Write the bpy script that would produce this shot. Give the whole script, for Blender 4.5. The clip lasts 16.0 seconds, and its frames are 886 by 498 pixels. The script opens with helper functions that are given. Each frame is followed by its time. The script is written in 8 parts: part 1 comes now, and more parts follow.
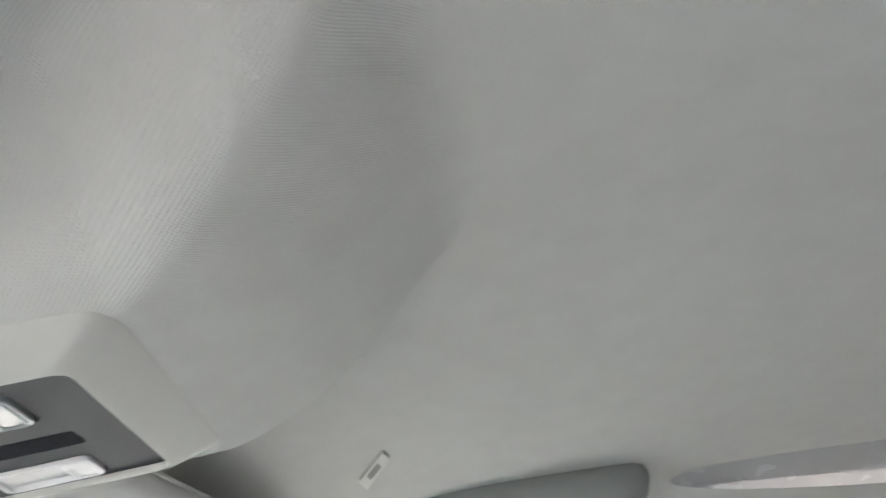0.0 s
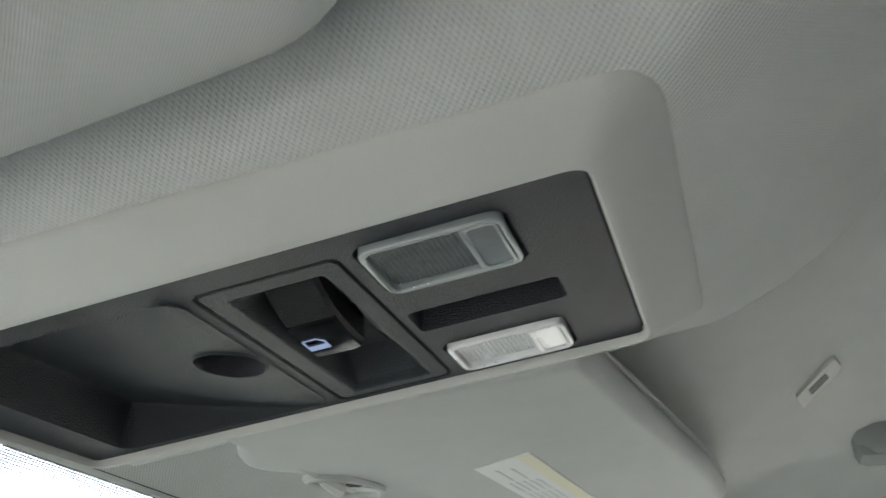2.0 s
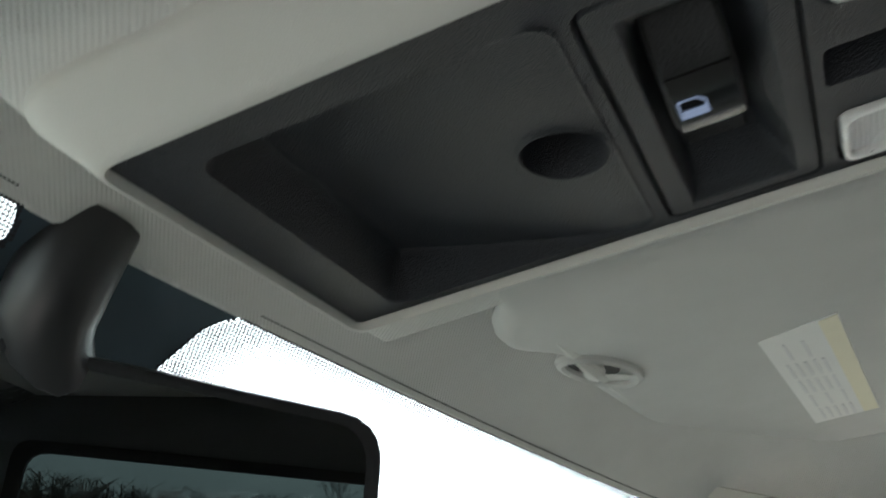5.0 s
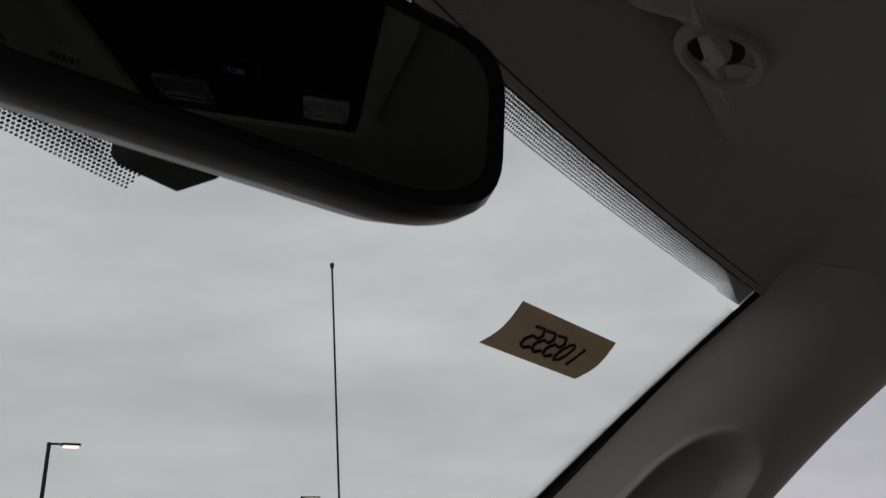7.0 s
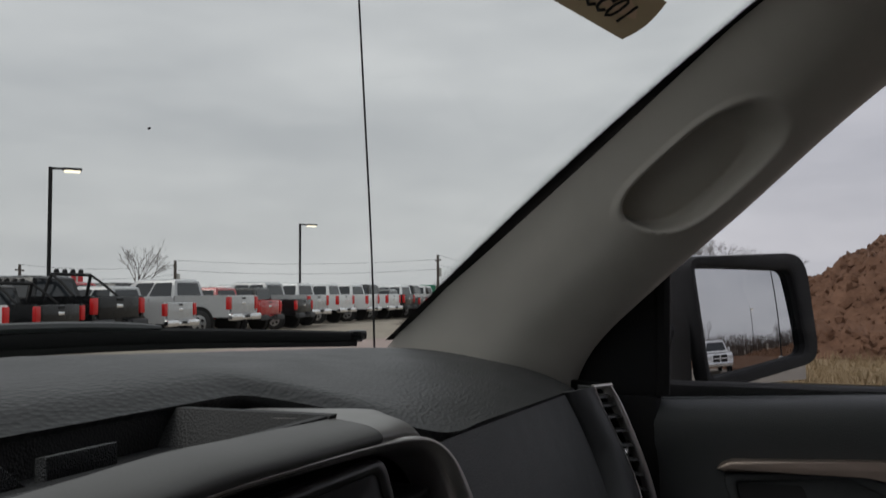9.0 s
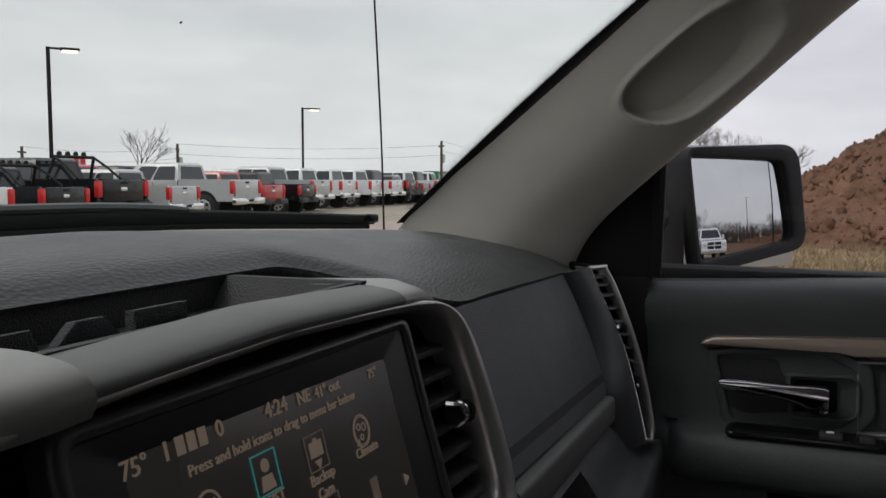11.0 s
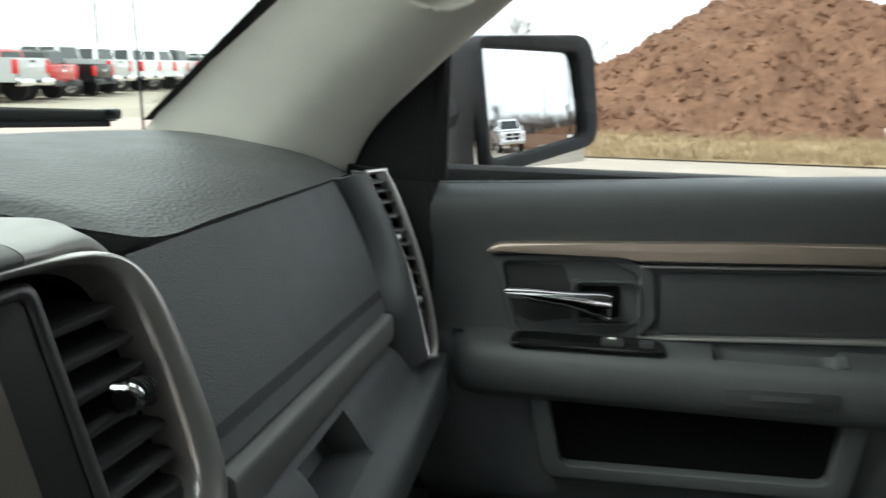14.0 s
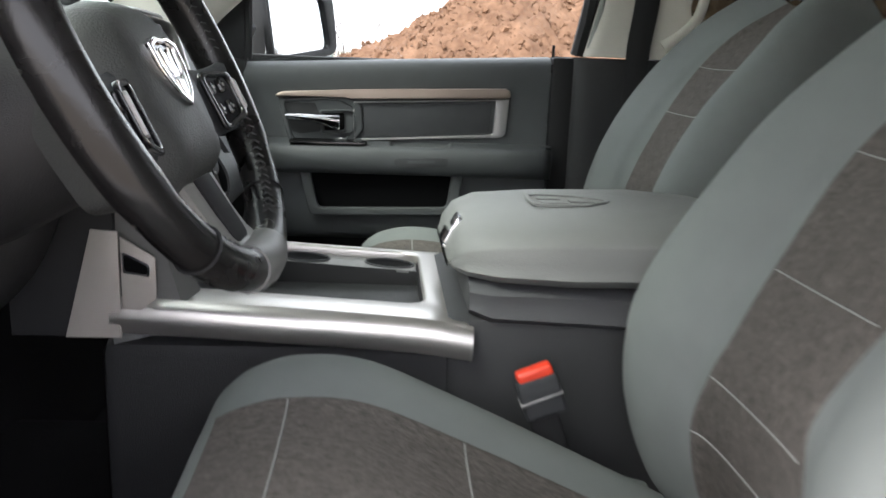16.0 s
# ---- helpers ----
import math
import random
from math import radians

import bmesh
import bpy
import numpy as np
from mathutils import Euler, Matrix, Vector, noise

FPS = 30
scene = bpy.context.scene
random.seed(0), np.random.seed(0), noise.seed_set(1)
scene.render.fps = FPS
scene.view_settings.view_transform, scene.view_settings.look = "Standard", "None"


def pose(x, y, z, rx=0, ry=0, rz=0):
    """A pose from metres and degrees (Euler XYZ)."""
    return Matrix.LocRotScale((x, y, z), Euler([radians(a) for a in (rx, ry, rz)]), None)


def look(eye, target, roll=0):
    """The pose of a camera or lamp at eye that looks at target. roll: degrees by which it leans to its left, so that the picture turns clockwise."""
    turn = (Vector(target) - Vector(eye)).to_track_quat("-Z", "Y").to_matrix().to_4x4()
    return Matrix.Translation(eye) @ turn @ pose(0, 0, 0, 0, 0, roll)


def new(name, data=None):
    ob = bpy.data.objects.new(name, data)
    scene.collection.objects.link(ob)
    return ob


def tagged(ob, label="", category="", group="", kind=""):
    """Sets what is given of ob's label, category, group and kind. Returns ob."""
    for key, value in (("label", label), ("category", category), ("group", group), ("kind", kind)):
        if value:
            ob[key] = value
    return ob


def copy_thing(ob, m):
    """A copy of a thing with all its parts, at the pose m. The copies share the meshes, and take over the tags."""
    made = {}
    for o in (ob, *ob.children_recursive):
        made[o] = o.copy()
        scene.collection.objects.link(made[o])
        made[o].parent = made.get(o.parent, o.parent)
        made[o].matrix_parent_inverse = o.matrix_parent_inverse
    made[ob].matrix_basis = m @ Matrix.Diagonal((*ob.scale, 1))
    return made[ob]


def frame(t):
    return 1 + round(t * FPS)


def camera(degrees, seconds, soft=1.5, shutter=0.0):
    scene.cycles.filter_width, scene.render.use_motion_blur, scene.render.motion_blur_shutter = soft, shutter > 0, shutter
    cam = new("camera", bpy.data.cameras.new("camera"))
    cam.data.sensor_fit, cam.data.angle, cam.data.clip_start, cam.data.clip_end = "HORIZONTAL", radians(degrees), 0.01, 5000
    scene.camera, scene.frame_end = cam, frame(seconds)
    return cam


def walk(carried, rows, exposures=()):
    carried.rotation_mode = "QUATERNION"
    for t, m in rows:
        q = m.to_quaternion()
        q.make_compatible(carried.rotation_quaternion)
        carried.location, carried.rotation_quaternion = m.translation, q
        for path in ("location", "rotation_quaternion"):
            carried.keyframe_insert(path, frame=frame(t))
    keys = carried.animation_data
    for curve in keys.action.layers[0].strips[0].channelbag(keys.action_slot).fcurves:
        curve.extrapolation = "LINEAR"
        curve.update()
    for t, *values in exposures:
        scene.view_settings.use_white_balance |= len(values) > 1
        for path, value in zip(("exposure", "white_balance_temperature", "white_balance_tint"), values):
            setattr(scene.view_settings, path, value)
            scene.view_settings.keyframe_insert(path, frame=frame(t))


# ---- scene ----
cam = camera(55.7, 16.0, shutter=0.3)
PATH = [
    (0, (-0.466, -0.631, 1.753), (1.285, -0.713, 2.717), -6.5),
    (0.5, (-0.452, -0.609, 1.752), (1.295, -0.399, 2.702), -2.7),
    (1, (-0.411, -0.583, 1.746), (1.304, -0.186, 2.696), -1.0),
    (1.5, (-0.370, -0.542, 1.749), (1.320, -0.034, 2.692), 0.0),
    (2, (-0.338, -0.496, 1.750), (1.334, 0.093, 2.676), 0.1),
    (2.5, (-0.310, -0.463, 1.755), (1.334, 0.201, 2.680), 0.1),
    (3, (-0.297, -0.450, 1.754), (1.325, 0.269, 2.677), 0.3),
    (3.5, (-0.299, -0.449, 1.754), (1.306, 0.311, 2.674), 0.4),
    (4, (-0.293, -0.445, 1.751), (1.306, 0.322, 2.675), -0.2),
    (4.5, (-0.295, -0.409, 1.742), (1.308, 0.352, 2.665), -0.7),
    (5, (-0.270, -0.341, 1.716), (1.351, 0.433, 2.596), -0.7),
    (5.2, (-0.254, -0.311, 1.712), (1.381, 0.464, 2.563), -0.4),
    (7.3, (-0.181, -0.195, 1.610), (1.562, 0.536, 2.265), -1.8),
    (7.5, (-0.205, -0.184, 1.613), (1.560, 0.559, 2.189), -1.5),
    (8, (-0.201, -0.195, 1.599), (1.611, 0.581, 1.936), -1.0),
    (8.5, (-0.209, -0.183, 1.574), (1.617, 0.604, 1.796), -0.7),
    (9, (-0.213, -0.171, 1.541), (1.623, 0.615, 1.648), -0.4),
    (9.5, (-0.214, -0.184, 1.550), (1.625, 0.601, 1.508), -0.2),
    (9.7, (-0.232, -0.187, 1.539), (1.607, 0.597, 1.490), -0.2),
    (11.8, (-0.273, -0.192, 1.545), (1.551, 0.589, 1.297), 0.6),
    (12, (-0.270, -0.200, 1.546), (1.554, 0.575, 1.280), 0.7),
    (12.5, (-0.242, -0.252, 1.540), (1.561, 0.522, 1.155), 0.4),
    (13, (-0.252, -0.239, 1.563), (1.542, 0.535, 1.131), 0.2),
    (13.5, (-0.125, -0.223, 1.544), (1.677, 0.532, 1.115), -0.2),
    (14, (-0.150, -0.205, 1.550), (1.769, 0.163, 1.123), 1.1),
    (14.5, (-0.383, -0.259, 1.520), (1.572, -0.198, 1.103), 2.0),
    (15, (-0.549, -0.263, 1.482), (1.406, -0.356, 1.067), 1.7),
    (15.5, (-0.814, -0.283, 1.473), (1.131, -0.438, 1.036), 2.1),
    (15.7, (-0.933, -0.278, 1.452), (1.009, -0.437, 1.000), 2.1),
    (16, (-1.136, -0.323, 1.447), (0.806, -0.468, 0.993), 2.3),
]
walk(cam, [(t, look(eye, target, roll)) for t, eye, target, roll in PATH],
     exposures=[(0, 4.50, 5900, 15), (1.0, 4.35, 5900, 13), (2.0, 3.80, 5900, 9), (3.0, 3.76, 5950, 8), (4.5, 3.76, 6000, 8), (5.0, 3.30, 6000, 8), (5.2, 2.82, 6100, 10), (7.3, -0.02, 6450, 23), (8.5, 0.12, 6430, 23), (9.0, 0.12, 6400, 22), (9.5, 0.42, 6400, 21), (9.7, 0.48, 6400, 21), (11.8, 0.9, 6500, 22), (12.0, 1.1, 6550, 21), (12.5, 2.0, 6400, 14), (13.0, 2.5, 6450, 10), (13.5, 2.35, 6350, 8), (14.5, 2.15, 6250, 7), (15.0, 2.50, 6200, 11), (15.5, 2.80, 6200, 13), (16.0, 3.02, 6300, 14)])

# ---- light: an overcast winter sky ----
GROUND = -0.25
world = bpy.data.worlds.new("overcast")
scene.world = world
world.use_nodes = True
wn, wl = world.node_tree.nodes, world.node_tree.links
wn.clear()
w_out, w_bg = wn.new("ShaderNodeOutputWorld"), wn.new("ShaderNodeBackground")
w_sky = wn.new("ShaderNodeTexSky")
w_sky.sky_type, w_sky.sun_disc = "NISHITA", False
w_sky.sun_elevation, w_sky.sun_rotation = radians(48), radians(-33)
w_sky.air_density, w_sky.dust_density, w_sky.ozone_density = 1.0, 6.0, 0.6
w_co, w_map, w_n1 = wn.new("ShaderNodeTexCoord"), wn.new("ShaderNodeMapping"), wn.new("ShaderNodeTexNoise")
w_map.inputs["Scale"].default_value = (1.6, 1.6, 6.0)
w_n1.inputs["Scale"].default_value, w_n1.inputs["Detail"].default_value, w_n1.inputs["Roughness"].default_value = 1.6, 6, 0.55
w_ramp, w_mix = wn.new("ShaderNodeValToRGB"), wn.new("ShaderNodeMix")
w_ramp.color_ramp.elements[0].position, w_ramp.color_ramp.elements[0].color = 0.3, (4.75, 4.78, 4.95, 1)
w_ramp.color_ramp.elements[1].position, w_ramp.color_ramp.elements[1].color = 0.72, (6.7, 6.65, 6.7, 1)
w_mix.data_type = "RGBA"
w_mix.inputs[0].default_value = 0.9
wl.new(w_co.outputs["Generated"], w_map.inputs["Vector"])
wl.new(w_map.outputs[0], w_n1.inputs["Vector"])
wl.new(w_n1.outputs["Fac"], w_ramp.inputs["Fac"])
wl.new(w_sky.outputs[0], w_mix.inputs[6])
wl.new(w_ramp.outputs[0], w_mix.inputs[7])
wl.new(w_mix.outputs[2], w_bg.inputs["Color"])
w_bg.inputs["Strength"].default_value = 0.1
wl.new(w_bg.outputs[0], w_out.inputs["Surface"])
sun_data = bpy.data.lights.new("sun", "SUN")
sun_data.energy, sun_data.angle, sun_data.color = 0.6, radians(25), (1, 0.97, 0.93)
sun = new("sun", sun_data)
sun.matrix_world = look((0, 0, 30), (14, -21, 0))


# ---- materials ----
def mat(name, color, rough=0.6, metal=0.0, vary=0.12, scale=30.0, bump=0.15, grain=900.0, kind="noise", coat=0.0, spec=0.5, second=None, stretch=(1, 1, 1), stain=2.5):
    """A surface with a fine relief and two scales of tone."""
    m = bpy.data.materials.new(name)
    m.use_nodes = True
    n, l = m.node_tree.nodes, m.node_tree.links
    b = n["Principled BSDF"]
    b.inputs["Metallic"].default_value = metal
    b.inputs["Coat Weight"].default_value = coat
    b.inputs["Specular IOR Level"].default_value = spec
    tc, mp = n.new("ShaderNodeTexCoord"), n.new("ShaderNodeMapping")
    mp.inputs["Scale"].default_value = stretch
    l.new(tc.outputs["Object"], mp.inputs["Vector"])
    a, c = n.new("ShaderNodeTexNoise"), n.new("ShaderNodeTexNoise")
    a.inputs["Scale"].default_value, a.inputs["Detail"].default_value = scale, 5
    c.inputs["Scale"].default_value, c.inputs["Detail"].default_value = stain, 3
    l.new(mp.outputs[0], a.inputs["Vector"])
    l.new(mp.outputs[0], c.inputs["Vector"])
    add = n.new("ShaderNodeMath")
    add.operation = "ADD"
    l.new(a.outputs["Fac"], add.inputs[0])
    l.new(c.outputs["Fac"], add.inputs[1])
    rng = n.new("ShaderNodeMapRange")
    rng.inputs["From Min"].default_value, rng.inputs["From Max"].default_value = 0.6, 1.4
    l.new(add.outputs[0], rng.inputs["Value"])
    mix = n.new("ShaderNodeMix")
    mix.data_type = "RGBA"
    lo = second if second else tuple(v * (1 - vary) for v in color)
    hi = color if second else tuple(min(1, v * (1 + vary)) for v in color)
    mix.inputs[6].default_value, mix.inputs[7].default_value = (*lo, 1), (*hi, 1)
    l.new(rng.outputs[0], mix.inputs[0])
    l.new(mix.outputs[2], b.inputs["Base Color"])
    rr = n.new("ShaderNodeMapRange")
    even = 0.01 if metal else 0.07
    rr.inputs["To Min"].default_value, rr.inputs["To Max"].default_value = max(0.02, rough - even), min(1, rough + even)
    l.new(add.outputs[0], rr.inputs["Value"])
    rr.inputs["From Min"].default_value, rr.inputs["From Max"].default_value = 0.6, 1.4
    l.new(rr.outputs[0], b.inputs["Roughness"])
    if bump:
        bp = n.new("ShaderNodeBump")
        bp.inputs["Strength"].default_value, bp.inputs["Distance"].default_value = bump, (0.001 if grain > 100 else 0.06)
        if kind == "grain":
            g = n.new("ShaderNodeTexVoronoi")
            g.inputs["Scale"].default_value = grain
            out = g.outputs["Distance"]
            l.new(mp.outputs[0], g.inputs["Vector"])
        elif kind == "cloth":
            # knitted cloth: small stretched cells, so that no two threads line up far
            m2, mx = n.new("ShaderNodeMapping"), n.new("ShaderNodeMath")
            m2.inputs["Rotation"].default_value = (0.12, 0.2, 0.75)
            mx.operation = "MULTIPLY"
            l.new(mp.outputs[0], m2.inputs["Vector"])
            for k, axis in enumerate(("X", "Y")):
                g = n.new("ShaderNodeTexWave")
                g.bands_direction = axis
                g.inputs["Scale"].default_value, g.inputs["Distortion"].default_value = grain * (1.0 + 0.35 * k), 1.0
                g.inputs["Detail"].default_value, g.inputs["Detail Scale"].default_value = 1.0, 0.4
                l.new(m2.outputs[0], g.inputs["Vector"])
                l.new(g.outputs["Fac"], mx.inputs[k])
            out = mx.outputs[0]
        elif kind in ("weave", "rib"):
            gs = []
            for axis in (("X", "Y", "Z") if kind == "weave" else ("DIAGONAL",)):
                g = n.new("ShaderNodeTexWave")
                g.bands_direction = axis
                g.inputs["Scale"].default_value, g.inputs["Distortion"].default_value = grain, 1.2
                g.inputs["Detail"].default_value = 2.0
                l.new(mp.outputs[0], g.inputs["Vector"])
                gs.append(g)
            out = gs[0].outputs["Fac"]
            for g in gs[1:]:
                mx = n.new("ShaderNodeMath")
                mx.operation = "MULTIPLY"
                l.new(out, mx.inputs[0])
                l.new(g.outputs["Fac"], mx.inputs[1])
                out = mx.outputs[0]
        else:
            g = n.new("ShaderNodeTexNoise")
            g.inputs["Scale"].default_value, g.inputs["Detail"].default_value = grain, 3
            out = g.outputs["Fac"]
            l.new(mp.outputs[0], g.inputs["Vector"])
        l.new(out, bp.inputs["Height"])
        l.new(bp.outputs[0], b.inputs["Normal"])
    return m


def glow(name, color, strength):
    m = bpy.data.materials.new(name)
    m.use_nodes = True
    b = m.node_tree.nodes["Principled BSDF"]
    b.inputs["Base Color"].default_value = (*(0.12 * c for c in color), 1)
    b.inputs["Emission Color"].default_value = (*color, 1)
    b.inputs["Emission Strength"].default_value = strength
    return m


def glass(name, tint=(1, 1, 1), rough=0.0, ior=1.45, thin=True):
    """thin: a pane that lets the view straight through, with a faint gloss."""
    m = bpy.data.materials.new(name)
    m.use_nodes = True
    n, l = m.node_tree.nodes, m.node_tree.links
    if not thin:
        b = n["Principled BSDF"]
        b.inputs["Base Color"].default_value = (*tint, 1)
        b.inputs["Transmission Weight"].default_value, b.inputs["Roughness"].default_value, b.inputs["IOR"].default_value = 1, rough, ior
        return m
    n.clear()
    out, tr, gl, mx, fr, pw, sc = (n.new("ShaderNode" + k) for k in ("OutputMaterial", "BsdfTransparent", "BsdfGlossy", "MixShader", "LayerWeight", "Math", "MapRange"))
    tr.inputs["Color"].default_value = (*tint, 1)
    gl.inputs["Roughness"].default_value = 0.02
    pw.operation = "POWER"
    pw.inputs[1].default_value = 5.0
    sc.inputs["To Min"].default_value, sc.inputs["To Max"].default_value = 0.015, 0.10
    l.new(fr.outputs["Facing"], pw.inputs[0])
    l.new(pw.outputs[0], sc.inputs["Value"])
    l.new(sc.outputs[0], mx.inputs[0])
    l.new(tr.outputs[0], mx.inputs[1])
    l.new(gl.outputs[0], mx.inputs[2])
    l.new(mx.outputs[0], out.inputs["Surface"])
    return m


M_HEAD = mat("headliner cloth", (0.60, 0.60, 0.575), 0.95, vary=0.05, bump=0.45, kind="cloth", grain=150, spec=0.15)
M_VISOR = mat("visor cloth", (0.52, 0.52, 0.50), 0.9, vary=0.05, bump=0.2, kind="cloth", grain=330, spec=0.2)
M_BEZEL = mat("grey moulded plastic", (0.56, 0.56, 0.53), 0.6, vary=0.03, bump=0.12, kind="grain", grain=1400, spec=0.35)
M_PILLAR = mat("warm grey pillar plastic", (0.61, 0.585, 0.53), 0.65, vary=0.04, bump=0.12, kind="grain", grain=1100, spec=0.3)
M_BLACKP = mat("black grained plastic", (0.040, 0.042, 0.046), 0.52, vary=0.15, bump=0.85, kind="grain", grain=1300, spec=0.4)
M_OVERPANEL = mat("charcoal grained console panel", (0.022, 0.025, 0.031), 0.48, vary=0.12, bump=0.7, kind="grain", grain=1300, spec=0.45)
M_DASH = mat("dark grained dash skin", (0.046, 0.048, 0.050), 0.46, vary=0.12, bump=0.55, kind="grain", grain=420, spec=0.45, stretch=(0.55, 1.0, 1.0))
M_DASH2 = mat("dark smooth dash plastic", (0.064, 0.067, 0.070), 0.48, vary=0.1, bump=0.35, kind="grain", grain=800, spec=0.5)
M_DOOR = mat("charcoal door plastic", (0.066, 0.071, 0.074), 0.55, vary=0.08, bump=0.3, kind="grain", grain=700, spec=0.4)
M_DOORC = mat("charcoal door cloth", (0.058, 0.060, 0.064), 0.9, vary=0.12, bump=0.4, kind="weave", grain=500, spec=0.2)
M_BLACK = mat("matt black", (0.012, 0.012, 0.013), 0.7, vary=0.2, bump=0.1, spec=0.3)
M_MIRRORSHELL = mat("black grained shell", (0.016, 0.0165, 0.018), 0.6, vary=0.15, bump=0.4, kind="grain", grain=1300, spec=0.3)
M_RUBBER = mat("black rubber", (0.015, 0.015, 0.016), 0.6, vary=0.2, bump=0.2, spec=0.4)
M_GLOSS = mat("gloss black", (0.01, 0.01, 0.011), 0.12, vary=0.1, bump=0.0, spec=0.5)
M_SLAT = mat("satin dark slat plastic", (0.045, 0.046, 0.048), 0.42, vary=0.08, bump=0.05, spec=0.5)
M_BEZELDK = mat("dark satin bezel plastic", (0.050, 0.050, 0.050), 0.36, vary=0.06, bump=0.03, spec=0.5)
M_SILVER = mat("satin silver paint", (0.54, 0.52, 0.50), 0.31, 0.85, vary=0.015, bump=0.0, spec=0.5)
M_STACK = mat("grey painted stack trim", (0.13, 0.13, 0.127), 0.5, 0.0, vary=0.05, bump=0.08, spec=0.5)
M_BRONZE = mat("bronze painted trim", (0.34, 0.275, 0.235), 0.4, 0.6, vary=0.06, bump=0.06)
M_DARKCHROME = mat("dark chrome", (0.42, 0.42, 0.43), 0.10, 1.0, vary=0.02, bump=0.0)
M_CHROME = mat("chrome", (0.85, 0.85, 0.86), 0.13, 1.0, vary=0.02, bump=0.0)
M_SEAT = mat("grey green seat cloth", (0.158, 0.172, 0.165), 0.9, vary=0.07, bump=0.3, kind="weave", grain=520, spec=0.2)
M_TWEED = mat("dark tweed seat cloth", (0.165, 0.150, 0.134), 0.95, vary=0.55, scale=300, bump=0.9, grain=420, spec=0.15, stretch=(4.0, 0.8, 0.8), stain=110, second=(0.030, 0.028, 0.027))
M_THREAD = mat("pale grey thread", (0.24, 0.24, 0.23), 0.8, vary=0.1, bump=0.0, spec=0.2)
M_LEATHER = mat("black leather", (0.008, 0.0076, 0.0078), 0.27, vary=0.2, bump=0.10, kind="grain", grain=600, spec=0.4)
M_GRAB = mat("soft mid grey handle", (0.25, 0.26, 0.25), 0.8, vary=0.05, bump=0.1, spec=0.25)
M_SAND = mat("pale sand silver paint", (0.43, 0.40, 0.37), 0.45, 0.2, vary=0.04, bump=0.03)
M_SATIN = mat("dull satin metal trim", (0.34, 0.335, 0.33), 0.35, 0.6, vary=0.05, bump=0.03)
M_CONSOLE = mat("black console plastic", (0.030, 0.0305, 0.032), 0.55, vary=0.12, bump=0.4, kind="grain", grain=800, spec=0.25)
M_BOX = mat("dark grey box plastic", (0.055, 0.056, 0.059), 0.55, vary=0.1, bump=0.4, kind="grain", grain=800, spec=0.3)
M_VINYL = mat("grey armrest vinyl", (0.165, 0.168, 0.163), 0.58, vary=0.05, bump=0.35, kind="grain", grain=600, spec=0.4)
# near-black that puts the shade of gaps and openings into the colour
M_VOID = mat("deep black for shaded openings", (0.004, 0.004, 0.0045), 0.9, vary=0.2, bump=0.0, spec=0.08)
M_CARPET = mat("black carpet", (0.014, 0.014, 0.015), 1.0, vary=0.4, scale=300, bump=0.8, grain=700, spec=0.1)
M_PAPER = mat("brown card", (0.66, 0.48, 0.32), 0.9, vary=0.08, bump=0.1, spec=0.2)
# daylight shines a little through the thin card
pt = M_PAPER.node_tree
p_out = [n for n in pt.nodes if n.type == 'OUTPUT_MATERIAL'][0]
p_front = p_out.inputs[0].links[0].from_socket
p_tr, p_mix = pt.nodes.new('ShaderNodeBsdfTranslucent'), pt.nodes.new('ShaderNodeMixShader')
p_tr.inputs[0].default_value = (0.60, 0.43, 0.29, 1)
p_mix.inputs[0].default_value = 0.08
pt.links.new(p_front, p_mix.inputs[1])
pt.links.new(p_tr.outputs[0], p_mix.inputs[2])
pt.links.new(p_mix.outputs[0], p_out.inputs[0])
M_WHITE = mat("white paper label", (0.75, 0.75, 0.73), 0.7, vary=0.03, bump=0.0, spec=0.3)
M_YELLOW = mat("pale yellow label", (0.76, 0.72, 0.56), 0.7, vary=0.03, bump=0.0, spec=0.3)
M_PRINT = mat("grey print", (0.66, 0.66, 0.66), 0.8, vary=0.05, bump=0.0)
M_INK = mat("black ink", (0.02, 0.02, 0.02), 0.8, vary=0.05, bump=0.0)
M_RED = mat("red button", (0.70, 0.05, 0.02), 0.4, vary=0.05, bump=0.0)
M_BELT = mat("black seat belt webbing", (0.020, 0.020, 0.021), 0.75, vary=0.2, bump=0.5, kind="rib", grain=400, spec=0.3)
M_GLASS = glass("window glass", (0.93, 0.96, 0.95))
M_SHIELD = glass("green tinted windscreen glass", (0.83, 0.92, 0.84))
def plain_mirror(name, tint):
    m = bpy.data.materials.new(name)
    m.use_nodes = True
    b = m.node_tree.nodes["Principled BSDF"]
    b.inputs["Base Color"].default_value, b.inputs["Metallic"].default_value, b.inputs["Roughness"].default_value = (*tint, 1), 1.0, 0.0
    return m


M_MIRROR = plain_mirror("mirror silver", (0.52, 0.53, 0.54))
M_DIM = plain_mirror("dimmed mirror silver", (0.24, 0.26, 0.26))
M_PRIVACY = glass("dark privacy glass", (0.20, 0.23, 0.22))
M_FRIT = mat("black ceramic border", (0.055, 0.078, 0.094), 0.25, vary=0.05, bump=0.0, spec=0.5)
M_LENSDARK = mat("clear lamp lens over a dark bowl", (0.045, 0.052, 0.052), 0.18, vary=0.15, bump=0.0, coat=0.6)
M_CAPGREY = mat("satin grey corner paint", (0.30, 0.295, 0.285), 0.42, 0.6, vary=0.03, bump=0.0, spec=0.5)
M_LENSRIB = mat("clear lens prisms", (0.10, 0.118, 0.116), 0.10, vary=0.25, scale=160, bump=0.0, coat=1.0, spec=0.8)
